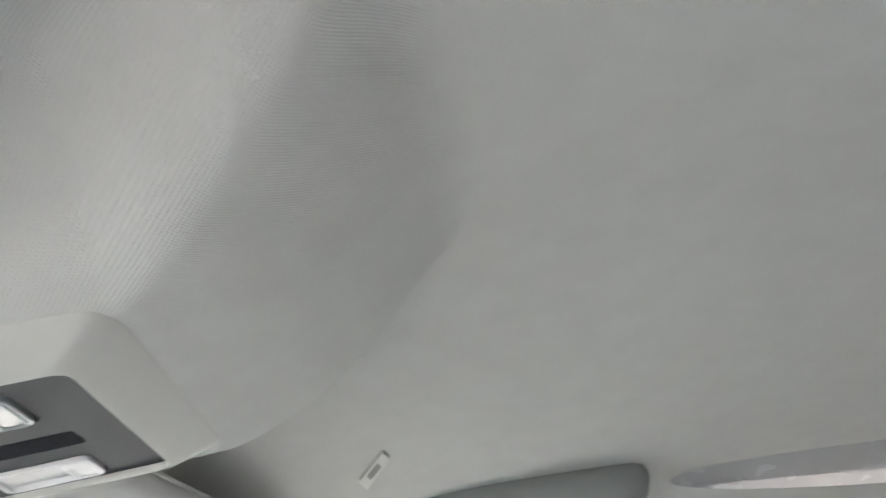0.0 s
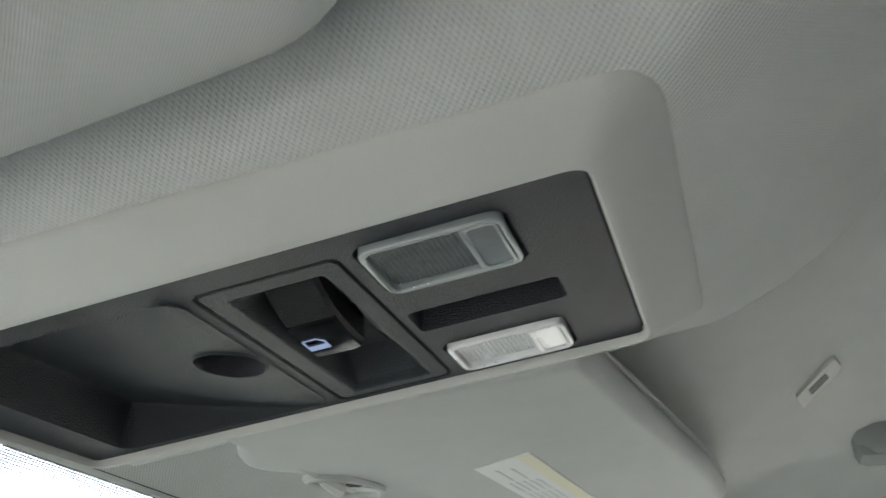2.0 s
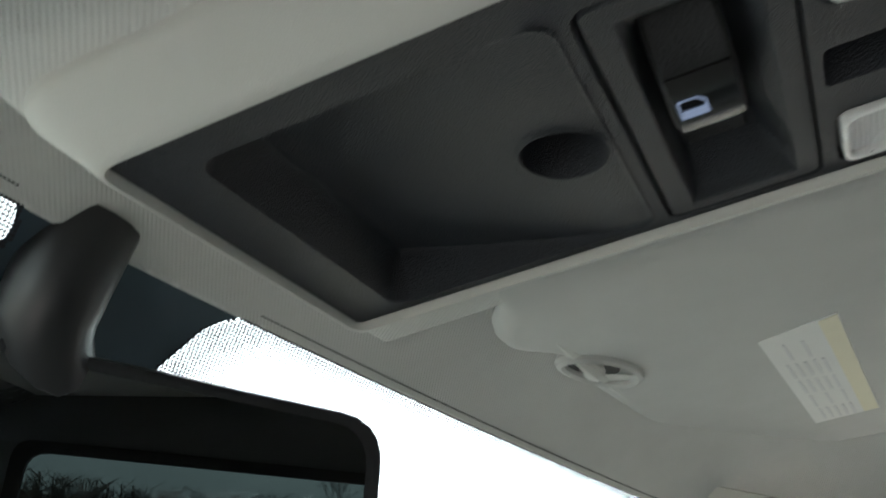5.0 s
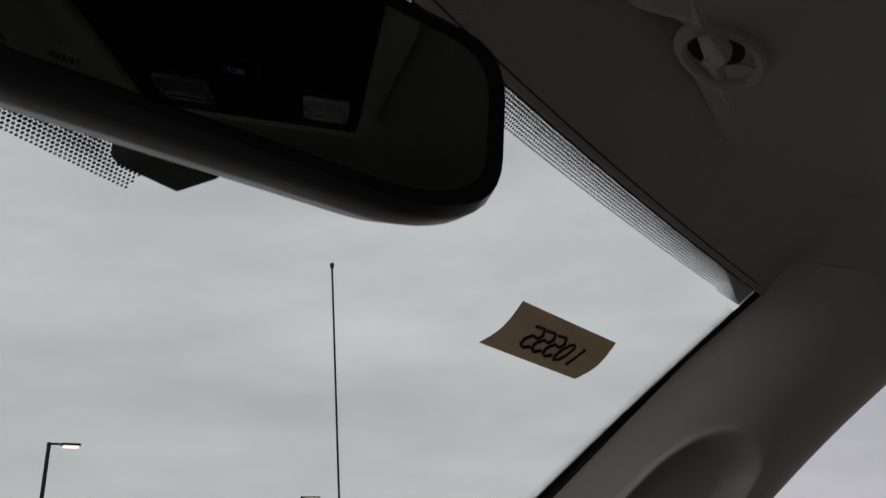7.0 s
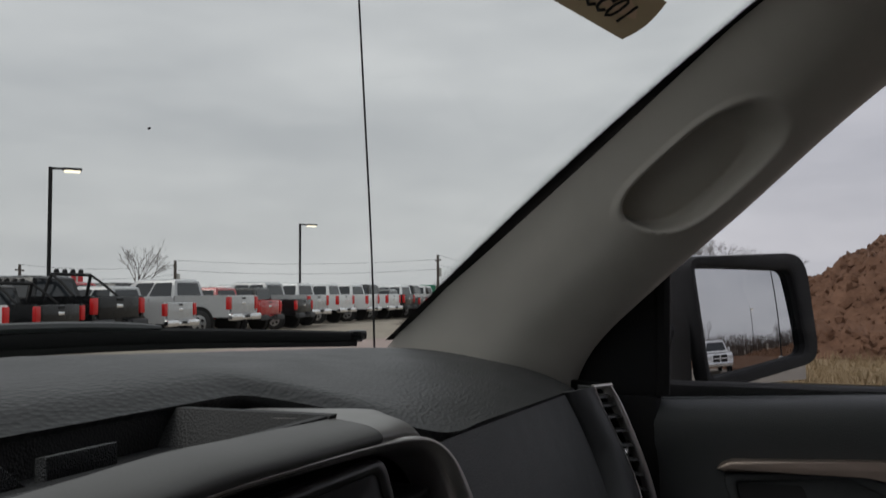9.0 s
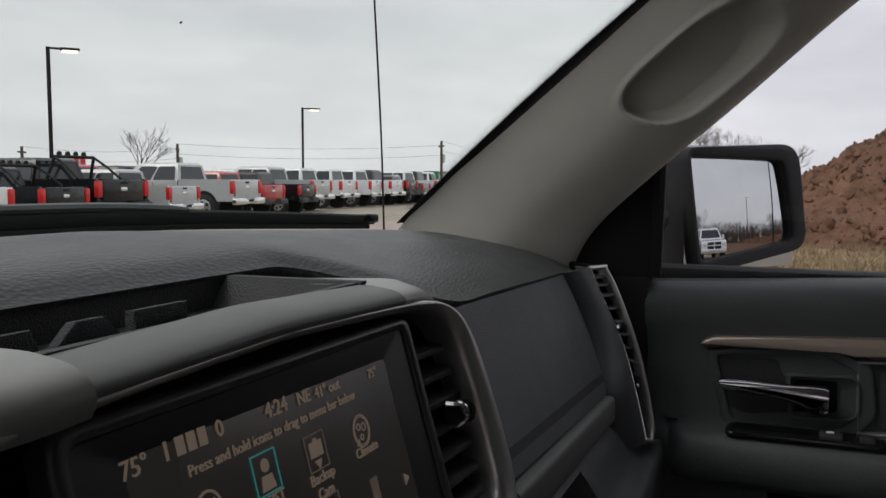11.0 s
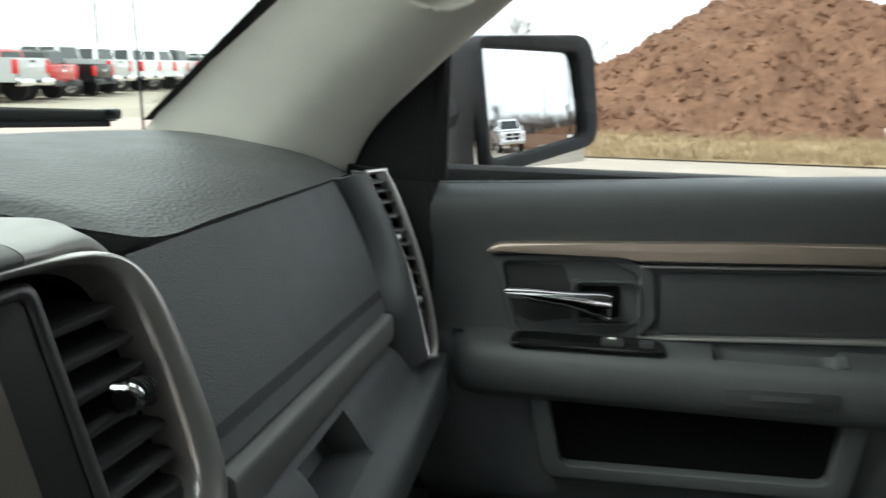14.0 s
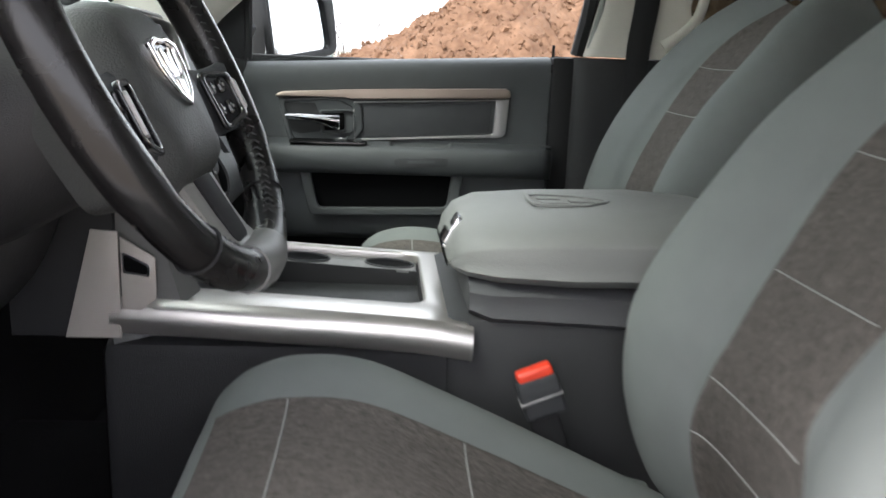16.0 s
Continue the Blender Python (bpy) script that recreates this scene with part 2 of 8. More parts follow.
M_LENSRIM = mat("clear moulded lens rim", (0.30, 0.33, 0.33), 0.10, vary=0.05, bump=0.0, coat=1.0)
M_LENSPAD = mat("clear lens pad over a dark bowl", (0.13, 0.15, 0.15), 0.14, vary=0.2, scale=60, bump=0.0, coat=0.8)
# white base colour stands for sky reflected in a clear lens
M_LENSSKY = mat("lens white for reflected sky", (0.75, 0.75, 0.75), 0.25, vary=0.05, bump=0.0, coat=0.5)
M_SCREEN = mat("dark display", (0.030, 0.029, 0.026), 0.20, vary=0.0, bump=0.0, spec=0.8)
# faint glow for the backlight's leak and for sky and ceiling reflected in the glass
b_ = M_SCREEN.node_tree.nodes["Principled BSDF"]
b_.inputs["Emission Color"].default_value, b_.inputs["Emission Strength"].default_value = (1.0, 0.93, 0.78, 1), 0.005
M_ICON = glow("display amber icons", (0.80, 0.64, 0.45), 0.06)
M_ICONDIM = glow("dim amber icon frames", (0.80, 0.64, 0.45), 0.028)
M_SMOOTH = mat("smooth satin black plastic", (0.018, 0.0185, 0.020), 0.38, vary=0.1, bump=0.04, spec=0.4)
M_KNEE = mat("black knee panel", (0.018, 0.018, 0.019), 0.55, vary=0.1, bump=0.3, kind="grain", grain=800, spec=0.35)
M_ICONT = glow("display teal outline", (0.05, 0.55, 0.5), 0.12)
M_BLUE = glow("pale blue switch symbol", (0.58, 0.70, 1.0), 0.030)


# ---- mesh helpers ----
ORIGIN = {}


def finish(bm, name, material, angle=38):
    me = bpy.data.meshes.new(name)
    bmesh.ops.recalc_face_normals(bm, faces=bm.faces)
    bm.to_mesh(me)
    bm.free()
    me.materials.append(material)
    me.polygons.foreach_set("use_smooth", [len(p.vertices) <= 6 for p in me.polygons])
    me.set_sharp_from_angle(angle=radians(angle))
    return me


def thing(name, at, label, category, group="", kind=""):
    ob = new(name)
    ob.empty_display_size = 0.05
    ob.location = at
    ORIGIN[ob.name] = Vector(at)
    return tagged(ob, label, category, group, kind)


def part(name, bm, material, parent, label="", angle=38):
    """Links a bmesh, given in world places, as one mesh object under a thing or a part."""
    o = ORIGIN[parent.name]
    bmesh.ops.translate(bm, verts=bm.verts, vec=-o)
    ob = new(name, finish(bm, name, material, angle))
    ob.parent = parent
    ORIGIN[ob.name] = o
    if label:
        ob["label"] = label
    return ob


def solo(name, bm, material, label="", category="", kind="", group="", angle=38):
    """A thing of one mesh, with its origin at its base."""
    vs = [v.co for v in bm.verts]
    o = Vector(((min(v.x for v in vs) + max(v.x for v in vs)) / 2, (min(v.y for v in vs) + max(v.y for v in vs)) / 2, min(v.z for v in vs)))
    bmesh.ops.translate(bm, verts=bm.verts, vec=-o)
    ob = new(name, finish(bm, name, material, angle))
    ob.location = o
    ORIGIN[ob.name] = o
    return tagged(ob, label, category, group, kind)


def join(*bms):
    out = bms[0]
    for b in bms[1:]:
        me = bpy.data.meshes.new("tmp")
        b.to_mesh(me)
        b.free()
        out.from_mesh(me)
        bpy.data.meshes.remove(me)
    return out


def box(center, size, bevel=0.0, seg=2, turn=None):
    bm = bmesh.new()
    bmesh.ops.create_cube(bm, size=1)
    bmesh.ops.scale(bm, verts=bm.verts, vec=size)
    if bevel:
        bmesh.ops.bevel(bm, geom=bm.edges[:], offset=bevel, segments=seg, profile=0.5, affect="EDGES")
    m = Matrix.Translation(center)
    if turn:
        m = m @ Euler([radians(a) for a in turn]).to_matrix().to_4x4()
    bmesh.ops.transform(bm, matrix=m, verts=bm.verts)
    return bm


def rounded(pts, r, n=4):
    """A polygon with rounded corners; r: one radius or one for each corner."""
    out, k = [], len(pts)
    rs = r if isinstance(r, (list, tuple)) else [r] * k
    for i, p in enumerate(pts):
        p, a, b = Vector(p), Vector(pts[i - 1]), Vector(pts[(i + 1) % k])
        ra = min(rs[i], (a - p).length * 0.49, (b - p).length * 0.49)
        if ra <= 0:
            out.append(p)
            continue
        p0, p1 = p + (a - p).normalized() * ra, p + (b - p).normalized() * ra
        for j in range(n + 1):
            t = j / n
            out.append(p0 * (1 - t) ** 2 + p * 2 * t * (1 - t) + p1 * t * t)
    return out


def slab(pts, vec, bevel=0.0, seg=2, both=False):
    """A plate: a polygon of places pushed along vec; the pushed face's rim is rounded by bevel."""
    bm = bmesh.new()
    pts, vec = [Vector(p) for p in pts], Vector(vec)
    a = [bm.verts.new(p) for p in pts]
    b = [bm.verts.new(p + vec) for p in pts]
    k = len(pts)
    fa, fb = bm.faces.new(a[::-1]), bm.faces.new(b)
    for i in range(k):
        bm.faces.new((a[i], a[(i + 1) % k], b[(i + 1) % k], b[i]))
    if bevel:
        edges = list(fb.edges) + (list(fa.edges) if both else [])
        bmesh.ops.bevel(bm, geom=edges, offset=bevel, segments=seg, profile=0.5, affect="EDGES", clamp_overlap=True)
    return bm


def ring(outer, inner, vec, bevel=0.0, seg=2):
    """A frame between two outlines of the same number of places, pushed along vec."""
    bm = bmesh.new()
    vec = Vector(vec)
    k = len(outer)
    o0, i0 = [bm.verts.new(p) for p in outer], [bm.verts.new(p) for p in inner]
    o1, i1 = [bm.verts.new(Vector(p) + vec) for p in outer], [bm.verts.new(Vector(p) + vec) for p in inner]
    tops = []
    for i in range(k):
        j = (i + 1) % k
        bm.faces.new((o0[i], o0[j], o1[j], o1[i]))
        bm.faces.new((i0[j], i0[i], i1[i], i1[j]))
        tops.append(bm.faces.new((o1[i], o1[j], i1[j], i1[i])))
        bm.faces.new((o0[j], o0[i], i0[i], i0[j]))
    if bevel:
        rim = [e for e in bm.edges if sum(f in tops for f in e.link_faces) == 1]
        bmesh.ops.bevel(bm, geom=rim, offset=bevel, segments=seg, profile=0.5, affect="EDGES", clamp_overlap=True)
    return bm


def spline(pts, n):
    """n places along a smooth line through pts."""
    pts = [Vector(p) for p in pts]
    if len(pts) == 2:
        return [pts[0].lerp(pts[1], i / (n - 1)) for i in range(n)]
    out, k = [], len(pts) - 1
    for i in range(n):
        u = i / (n - 1) * k
        j = min(int(u), k - 1)
        t = u - j
        b, c = pts[j], pts[j + 1]
        a = pts[j - 1] if j else b * 2 - c
        d = pts[j + 2] if j + 2 <= k else c * 2 - b
        out.append(0.5 * ((2 * b) + (c - a) * t + (2 * a - 5 * b + 4 * c - d) * t * t + (3 * b - a - 3 * c + d) * t ** 3))
    return out


def skin(rows, nu, nv, thick=0.0, shape=None):
    """A smooth sheet through rows of places, with an optional thickness along its own normals. shape(u, v, p): moves a place."""
    cols = [spline(r, nv) for r in rows]
    grid = [spline([c[j] for c in cols], nu) for j in range(nv)]
    if shape:
        grid = [[shape(i / (nu - 1), j / (nv - 1), p) for i, p in enumerate(g)] for j, g in enumerate(grid)]
    bm = bmesh.new()
    vs = [[bm.verts.new(p) for p in g] for g in grid]
    for j in range(nv - 1):
        for i in range(nu - 1):
            bm.faces.new((vs[j][i], vs[j][i + 1], vs[j + 1][i + 1], vs[j + 1][i]))
    if thick:
        bm.normal_update()
        back = [[bm.verts.new(v.co - v.normal * thick) for v in g] for g in vs]
        for j in range(nv - 1):
            for i in range(nu - 1):
                bm.faces.new((back[j][i], back[j + 1][i], back[j + 1][i + 1], back[j][i + 1]))
        rim = [(0, i) for i in range(nu)] + [(j, nu - 1) for j in range(1, nv)] + [(nv - 1, i) for i in range(nu - 2, -1, -1)] + [(j, 0) for j in range(nv - 2, 0, -1)]
        for a, b in zip(rim, rim[1:] + rim[:1]):
            bm.faces.new((vs[b[0]][b[1]], vs[a[0]][a[1]], back[a[0]][a[1]], back[b[0]][b[1]]))
    return bm


def loft(loops, cap=True):
    """Closed loops of the same number of places, joined one to the next."""
    bm = bmesh.new()
    vs = [[bm.verts.new(p) for p in lp] for lp in loops]
    k = len(loops[0])
    for a, b in zip(vs, vs[1:]):
        for i in range(k):
            bm.faces.new((a[i], a[(i + 1) % k], b[(i + 1) % k], b[i]))
    if cap:
        bm.faces.new(vs[0][::-1])
        bm.faces.new(vs[-1])
    return bm


def tube(path, r, n=10, closed=False, flat=1.0, up=(0, 0, 1)):
    """A round bar along a path; r: one radius or one for each place; flat: its height against its width."""
    path = [Vector(p) for p in path]
    k = len(path)
    rs = r if isinstance(r, (list, tuple)) else [r] * k
    loops = []
    for i, p in enumerate(path):
        a = path[i - 1] if (i or closed) else p
        b = path[(i + 1) % k] if (i < k - 1 or closed) else p
        d = (b - a).normalized()
        s = d.cross(Vector(up))
        s = s.normalized() if s.length > 1e-4 else d.orthogonal().normalized()
        t = s.cross(d).normalized()
        loops.append([p + s * math.cos(q) * rs[i] + t * math.sin(q) * rs[i] * flat for q in (2 * math.pi * j / n for j in range(n))])
    if closed:
        loops.append(loops[0])
        bm = loft(loops, cap=False)
        bmesh.ops.remove_doubles(bm, verts=bm.verts, dist=1e-6)
        return bm
    return loft(loops)


def disc(center, normal, r, depth, n=24, bevel=0.0):
    normal = Vector(normal).normalized()
    s = normal.orthogonal().normalized()
    t = normal.cross(s)
    c = Vector(center)
    return slab([c + s * math.cos(2 * math.pi * i / n) * r + t * math.sin(2 * math.pi * i / n) * r for i in range(n)], normal * depth, bevel)


def words(text, size, material, name, parent, m, depth=0.0003, align="CENTER"):
    """Lettering as a mesh under its parent; m: the pose of its middle, x along the line, z out of the face."""
    cu = bpy.data.curves.new(name, "FONT")
    cu.body, cu.size, cu.extrude, cu.align_x, cu.align_y = text, size, depth, align, "CENTER"
    cu.resolution_u = 2
    tmp = bpy.data.objects.new("tmp", cu)
    me = bpy.data.meshes.new_from_object(tmp)
    bpy.data.objects.remove(tmp)
    bpy.data.curves.remove(cu)
    me.transform(Matrix.Translation(-ORIGIN[parent.name]) @ m)
    me.materials.clear()
    me.materials.append(material)
    ob = new(name, me)
    ob.parent = parent
    ORIGIN[ob.name] = ORIGIN[parent.name]
    return ob


def smooth(a, b, x):
    t = min(1, max(0, (x - a) / (b - a)))
    return t * t * (3 - 2 * t)


# ---- the cab's shell ----
def header(x):
    a = math.sqrt(x * x + 0.0004)
    return Vector((x, -0.04 - 0.2 * a - 0.1 * x * x, 1.90 - 0.1 * a))


def cowl(x):
    return Vector((x, 0.55 - 0.5 * x * x, 1.475 + 0.025 * x * x))


def shield(s, k, off=0.0):
    """A place on the windscreen: s from -1 to 1 across, k from 0 at its head to 1 at its foot."""
    a, b = header(0.58 * s), cowl(0.71 * s)
    p = a.lerp(b, k)
    n = Vector((0.25 * s, 0.52, 0.82)).normalized()
    return p + n * (0.02 * math.sin(math.pi * k) * (1 - 0.5 * s * s) + off)


def soft_max(a, b, k):
    h = max(0.0, k - abs(a - b)) / k
    return max(a, b) + h * h * k * 0.25


def roof(x, y):
    h = header(x)
    d = max(0.0, h.y - y)
    z = h.z - 0.005 + 0.008 * (1 - math.exp(-d / 0.03)) + 0.170 * (1 - math.exp(-d / 0.28)) - 0.10 * smooth(0.62, 0.8, abs(x))
    # the console's moulded pedestal: a rear slope, a sharp passenger side and a soft driver's side
    base = 1.930 - 0.137 * (y + 0.48)
    s = max(0.0, -0.488 - y)
    rear = 0.2 * s + 2.0 * s * s
    right = (x - 0.130 + 4.6 * s * s) * 1.6
    left = (-0.120 - 0.55 * s - x) * 0.95
    front = (y + 0.112) * 1.6
    ped = base + soft_max(soft_max(soft_max(rear, left, 0.024), soft_max(right, 0.0, 0.003), 0.003), front, 0.006)
    z = -soft_max(-z, -ped, 0.018)
    over_bin = 0.06 if abs(x) < 0.098 and -0.475 < y < -0.125 else 0.0
    return z + over_bin


def headliner():
    nx, ny = 300, 320
    bm = bmesh.new()
    rows = []
    for j in range(ny):
        row = []
        for i in range(nx):
            x = -0.715 + 1.43 * i / (nx - 1)
            y0 = header(max(-0.6, min(0.6, x))).y + 0.004
            t = (j / (ny - 1)) ** 1.6
            y = y0 + (-1.95 - y0) * t
            row.append(bm.verts.new((x, y, roof(x, y))))
        rows.append(row)
    for a, b in zip(rows, rows[1:]):
        for i in range(nx - 1):
            bm.faces.new((a[i], a[i + 1], b[i + 1], b[i]))
    ex = bmesh.ops.extrude_face_region(bm, geom=bm.faces[:])
    bmesh.ops.translate(bm, verts=[v for v in ex["geom"] if isinstance(v, bmesh.types.BMVert)], vec=(0, 0, 0.012))
    return solo("ceiling", bm, M_HEAD, "pale warm grey woven cloth headliner, moulded round the console", "ceiling", "structure")


headliner()

roof_skin = bmesh.new()
rs = [[roof_skin.verts.new((x, header(max(-0.6, min(0.6, x))).y + 0.005 + (-1.97 - header(max(-0.6, min(0.6, x))).y) * t, 2.125 - 0.22 * abs(x / 0.8) ** 3 - (0.20 - 0.02 * abs(x)) * (1 - math.sqrt(min(1, t / 0.3))))) for x in (-0.8, -0.5, -0.2, 0.2, 0.5, 0.8)] for t in (0, 0.02, 0.06, 0.15, 0.3, 0.6, 1.0)]
for a, b in zip(rs, rs[1:]):
    for i in range(5):
        roof_skin.faces.new((a[i], a[i + 1], b[i + 1], b[i]))
bmesh.ops.solidify(roof_skin, geom=roof_skin.faces[:], thickness=0.01)
M_BODY = mat("white body paint", (0.70, 0.71, 0.72), 0.25, vary=0.02, bump=0.0, coat=1.0)
solo("roof_skin", roof_skin, M_BODY, "white painted steel cab roof", "roof", "structure")

# floor pan, back wall and lower sides
solo("floor", join(box((0, -0.75, 0.72), (1.66, 2.5, 0.06), 0.01), box((0, -0.6, 0.79), (0.36, 2.1, 0.12), 0.04, 3), box((0, 0.33, 0.95), (1.66, 0.05, 0.5), 0.01, turn=(-25, 0, 0))), M_CARPET, "black carpeted cab floor with a low tunnel", "floor", "structure")
solo("firewall", box((0, 0.50, 1.06), (1.6, 0.06, 0.64), 0.01), M_BLACK, "black firewall behind the dashboard", "wall", "structure")
back = bmesh.new()
back = join(back, box((0, -1.98, 1.10), (1.66, 0.06, 0.76), 0.01), box((0, -1.98, 1.985), (1.66, 0.06, 0.20), 0.01), box((-0.72, -1.98, 1.69), (0.22, 0.06, 0.42), 0.01), box((0.72, -1.98, 1.69), (0.22, 0.06, 0.42), 0.01))
solo("wall_back", back, M_DASH2, "dark trimmed rear cab wall with a wide window opening", "wall", "structure")
rw = thing("window_3", (0, -1.98, 1.48), "rear cab window in a black rubber seal", "window", kind="structure")
part("pane", box((0, -1.98, 1.685), (1.22, 0.005, 0.41)), M_PRIVACY, rw).visible_shadow = False
part("window_frame", ring(rounded([(-0.63, -1.94, 1.47), (0.63, -1.94, 1.47), (0.63, -1.94, 1.90), (-0.63, -1.94, 1.90)], 0.05), rounded([(-0.59, -1.94, 1.50), (0.59, -1.94, 1.50), (0.59, -1.94, 1.87), (-0.59, -1.94, 1.87)], 0.05), (0, 0.012, 0), 0.004), M_RUBBER, rw)

for s, nm in ((1, "wall_right"), (-1, "wall_left")):
    side = join(box((s * 0.86, -0.55, 0.80), (0.08, 2.9, 0.16), 0.02), box((s * 0.86, -1.62, 1.14), (0.06, 0.75, 0.62), 0.02),
                box((s * 0.80, -1.22, 1.93), (0.06, 1.3, 0.07), 0.02, turn=(0, s * 25, 0)), box((s * 0.84, 0.30, 1.04), (0.06, 0.60, 0.70), 0.02))
    if s < 0:
        # unseen boxes added to narrow the open doorway and hold back its light
        side = join(side, box((-0.835, -1.265, 1.56), (0.05, 1.41, 0.86), 0.02), box((-0.81, -0.30, 1.77), (0.06, 0.62, 0.32), 0.02), box((-0.84, -0.30, 0.98), (0.06, 0.62, 0.26), 0.02))
    solo(nm, side, M_DASH2 if s > 0 else M_BODY, "painted and dark trimmed lower cab side, added light-blocking boxes on the left", "wall", "structure")

# windscreen
win = thing("window_1", (0, 0.1, 1.47), "raked curved windscreen with a black dotted border", "windscreen", kind="structure")
NS, NK = 60, 30
bm = bmesh.new()
g = [[bm.verts.new(shield(-1 + 2 * i / NS, k / NK)) for i in range(NS + 1)] for k in range(NK + 1)]
for a, b in zip(g, g[1:]):
    for i in range(NS):
        bm.faces.new((a[i], a[i + 1], b[i + 1], b[i]))
part("pane", bm, M_SHIELD, win)


def strip(fun, n, w0, w1):
    """A band of the screen's inner face; fun(t, w) gives (s, k)."""
    bm = bmesh.new()
    prev = None
    for i in range(n + 1):
        a, b = (bm.verts.new(shield(*fun(i / n, w), -0.003)) for w in (w0, w1))
        if prev:
            bm.faces.new((prev[0], a, b, prev[1]))
        prev = (a, b)
    return bm


part("black_border", join(strip(lambda t, w: (1 - w, t), 30, -0.045, 0.006), strip(lambda t, w: (-1 + w, t), 30, -0.045, 0.006)), M_BLACK, win, "solid black ceramic border")


def solid_half(k):
    """Half width of the solid patch round the mirror's foot, k down the screen."""
    return (0.108 + 0.03 * max(0.0, 1 - k / 0.035) ** 2) * math.sqrt(max(0.0, 1 - max(0.0, (k - 0.15) / 0.062) ** 4))


def dots():
    """The dotted fringe inside the black border and round the patch: small black dots that shrink inwards."""
    verts, faces = [], []

    def dot(s, k, r):
        c, a, b = shield(s, k, -0.0035), shield(s + 0.004, k, -0.0035), shield(s, k + 0.004, -0.0035)
        e, f = (a - c).normalized(), (b - c).normalized()
        base = len(verts)
        verts.extend(tuple(c + e * math.cos(q) * r + f * math.sin(q) * r) for q in (math.pi / 3 * i for i in range(6)))
        faces.append(tuple(range(base, base + 6)))

    n = 500
    for i in range(n):
        s0 = -0.985 + 1.97 * i / (n - 1)
        rows = 75 if abs(s0) < 0.25 else 13
        for r in range(rows):
            s, k = s0 + (0.00197 if r % 2 else 0), -0.002 + 0.0032 * r
            head = (0.036 - k) / 0.036
            corner = (abs(s) - 0.90) / 0.085
            if corner > 0:
                head = max(head, (0.036 + 0.03 * corner * corner - k) / 0.036)
            side = (0.178 + 0.055 * max(0.0, 1 - k / 0.06) ** 2 - abs(s)) / 0.075
            foot = (0.236 - k) / 0.024
            d = max(head, min(side, foot))
            if d <= 0.02 or (abs(s) < solid_half(k) - 0.004):
                continue
            dot(s, k, 0.00126 * (0.66 + 0.34 * min(1, 1.5 * d)))
    for sgn in (-1, 1):
        for i in range(230):
            for r in range(4):
                dot(sgn * (0.991 - 0.0042 * r), 0.05 + 0.9 * (i + 0.5 * (r % 2)) / 230, 0.0011 - 0.0002 * r)
    me = bpy.data.meshes.new("dotted_fringe")
    o = ORIGIN[win.name]
    me.from_pydata([(x - o.x, y - o.y, z - o.z) for x, y, z in verts], [], faces)
    me.materials.append(M_BLACK)
    ob = new("dotted_fringe", me)
    ob.parent = win
    tagged(ob, kind="stuff")


dots()
# solid dark patch behind the mirror's foot
bm = bmesh.new()
prev = None
for i in range(41):
    k = -0.01 + 0.2215 * i / 40
    w = max(0.002, solid_half(max(0.0, k)))
    row = [bm.verts.new(shield(w * (t / 12 - 1), k, -0.0022)) for t in range(25)]
    if prev:
        for j in range(24):
            bm.faces.new((prev[j], prev[j + 1], row[j + 1], row[j]))
    prev = row
part("mirror_patch", bm, M_FRIT, win, "dark slate patch behind the mirror foot")
# specks on the glass
for s_, k_ in ((0.39, 0.57), (0.985, 0.241)):
    c = shield(s_, k_, -0.002)
    part("speck", disc(c, (0.1, -0.52, -0.82), 0.0012, 0.0006, 7), M_BLACK, win)


# ---- windscreen pillars ----
def pillar(s):
    G = [(0.577, -0.228, 1.862), (0.608, -0.118, 1.781), (0.646, 0.012, 1.685), (0.680, 0.142, 1.590), (0.706, 0.248, 1.514), (0.716, 0.315, 1.450)]
    D = [(0.715, -0.345, 1.815), (0.735, -0.225, 1.725), (0.752, -0.110, 1.625), (0.768, -0.020, 1.550), (0.785, 0.060, 1.475), (0.80, 0.10, 1.40)]
    rows = []
    for g, d in zip(G, D):
        g, d = Vector(g), Vector(d)
        m = g.lerp(d, 0.5) + Vector((-0.022, -0.026, -0.008))
        rows.append([g + Vector((0, 0.012, 0.0)), g.lerp(m, 0.5) + Vector((-0.004, -0.006, 0)), m, m.lerp(d, 0.55) + Vector((0.0, -0.012, -0.006)), d, d + Vector((0.03, 0.02, 0.0))])

    def dent(u, v, p):
        # the grip's long oval hollow
        a, b = (u - 0.378) / 0.116, (v - 0.352) / 0.180
        f = (abs(a) ** 3.2 + abs(b) ** 2.6) ** (1 / 2.9)
        return p + Vector((0.030, 0.024, 0.004)) * (1 - smooth(0.80, 1.0, f)) - Vector((0.0016, 0.0013, 0.0)) * smooth(0.93, 1.03, f) * (1 - smooth(1.03, 1.14, f))

    bm = skin(rows, 170, 100, 0.004, dent)
    if s < 0:
        bmesh.ops.scale(bm, verts=bm.verts, vec=(-1, 1, 1))
    return bm


solo("pillar_trim", pillar(1), M_PILLAR, "warm grey plastic windscreen pillar trim with a long grip hollow", "pillar trim", "structure", angle=80)
solo("pillar_trim", pillar(-1), M_PILLAR, "warm grey plastic windscreen pillar trim with a long grip hollow", "pillar trim", "structure", angle=80)

# ---- outside: ground ----
M_LOT = mat("pale gravel lot", (0.345, 0.305, 0.255), 0.95, vary=0.16, scale=1.2, bump=0.4, grain=30, stain=0.15, spec=0.2)
gr = bmesh.new()
bmesh.ops.create_grid(gr, x_segments=60, y_segments=60, size=900)
bmesh.ops.translate(gr, verts=gr.verts, vec=(0, 0, GROUND))
solo("ground", gr, M_LOT, "pale compacted gravel car park reaching the horizon", "ground", "structure")


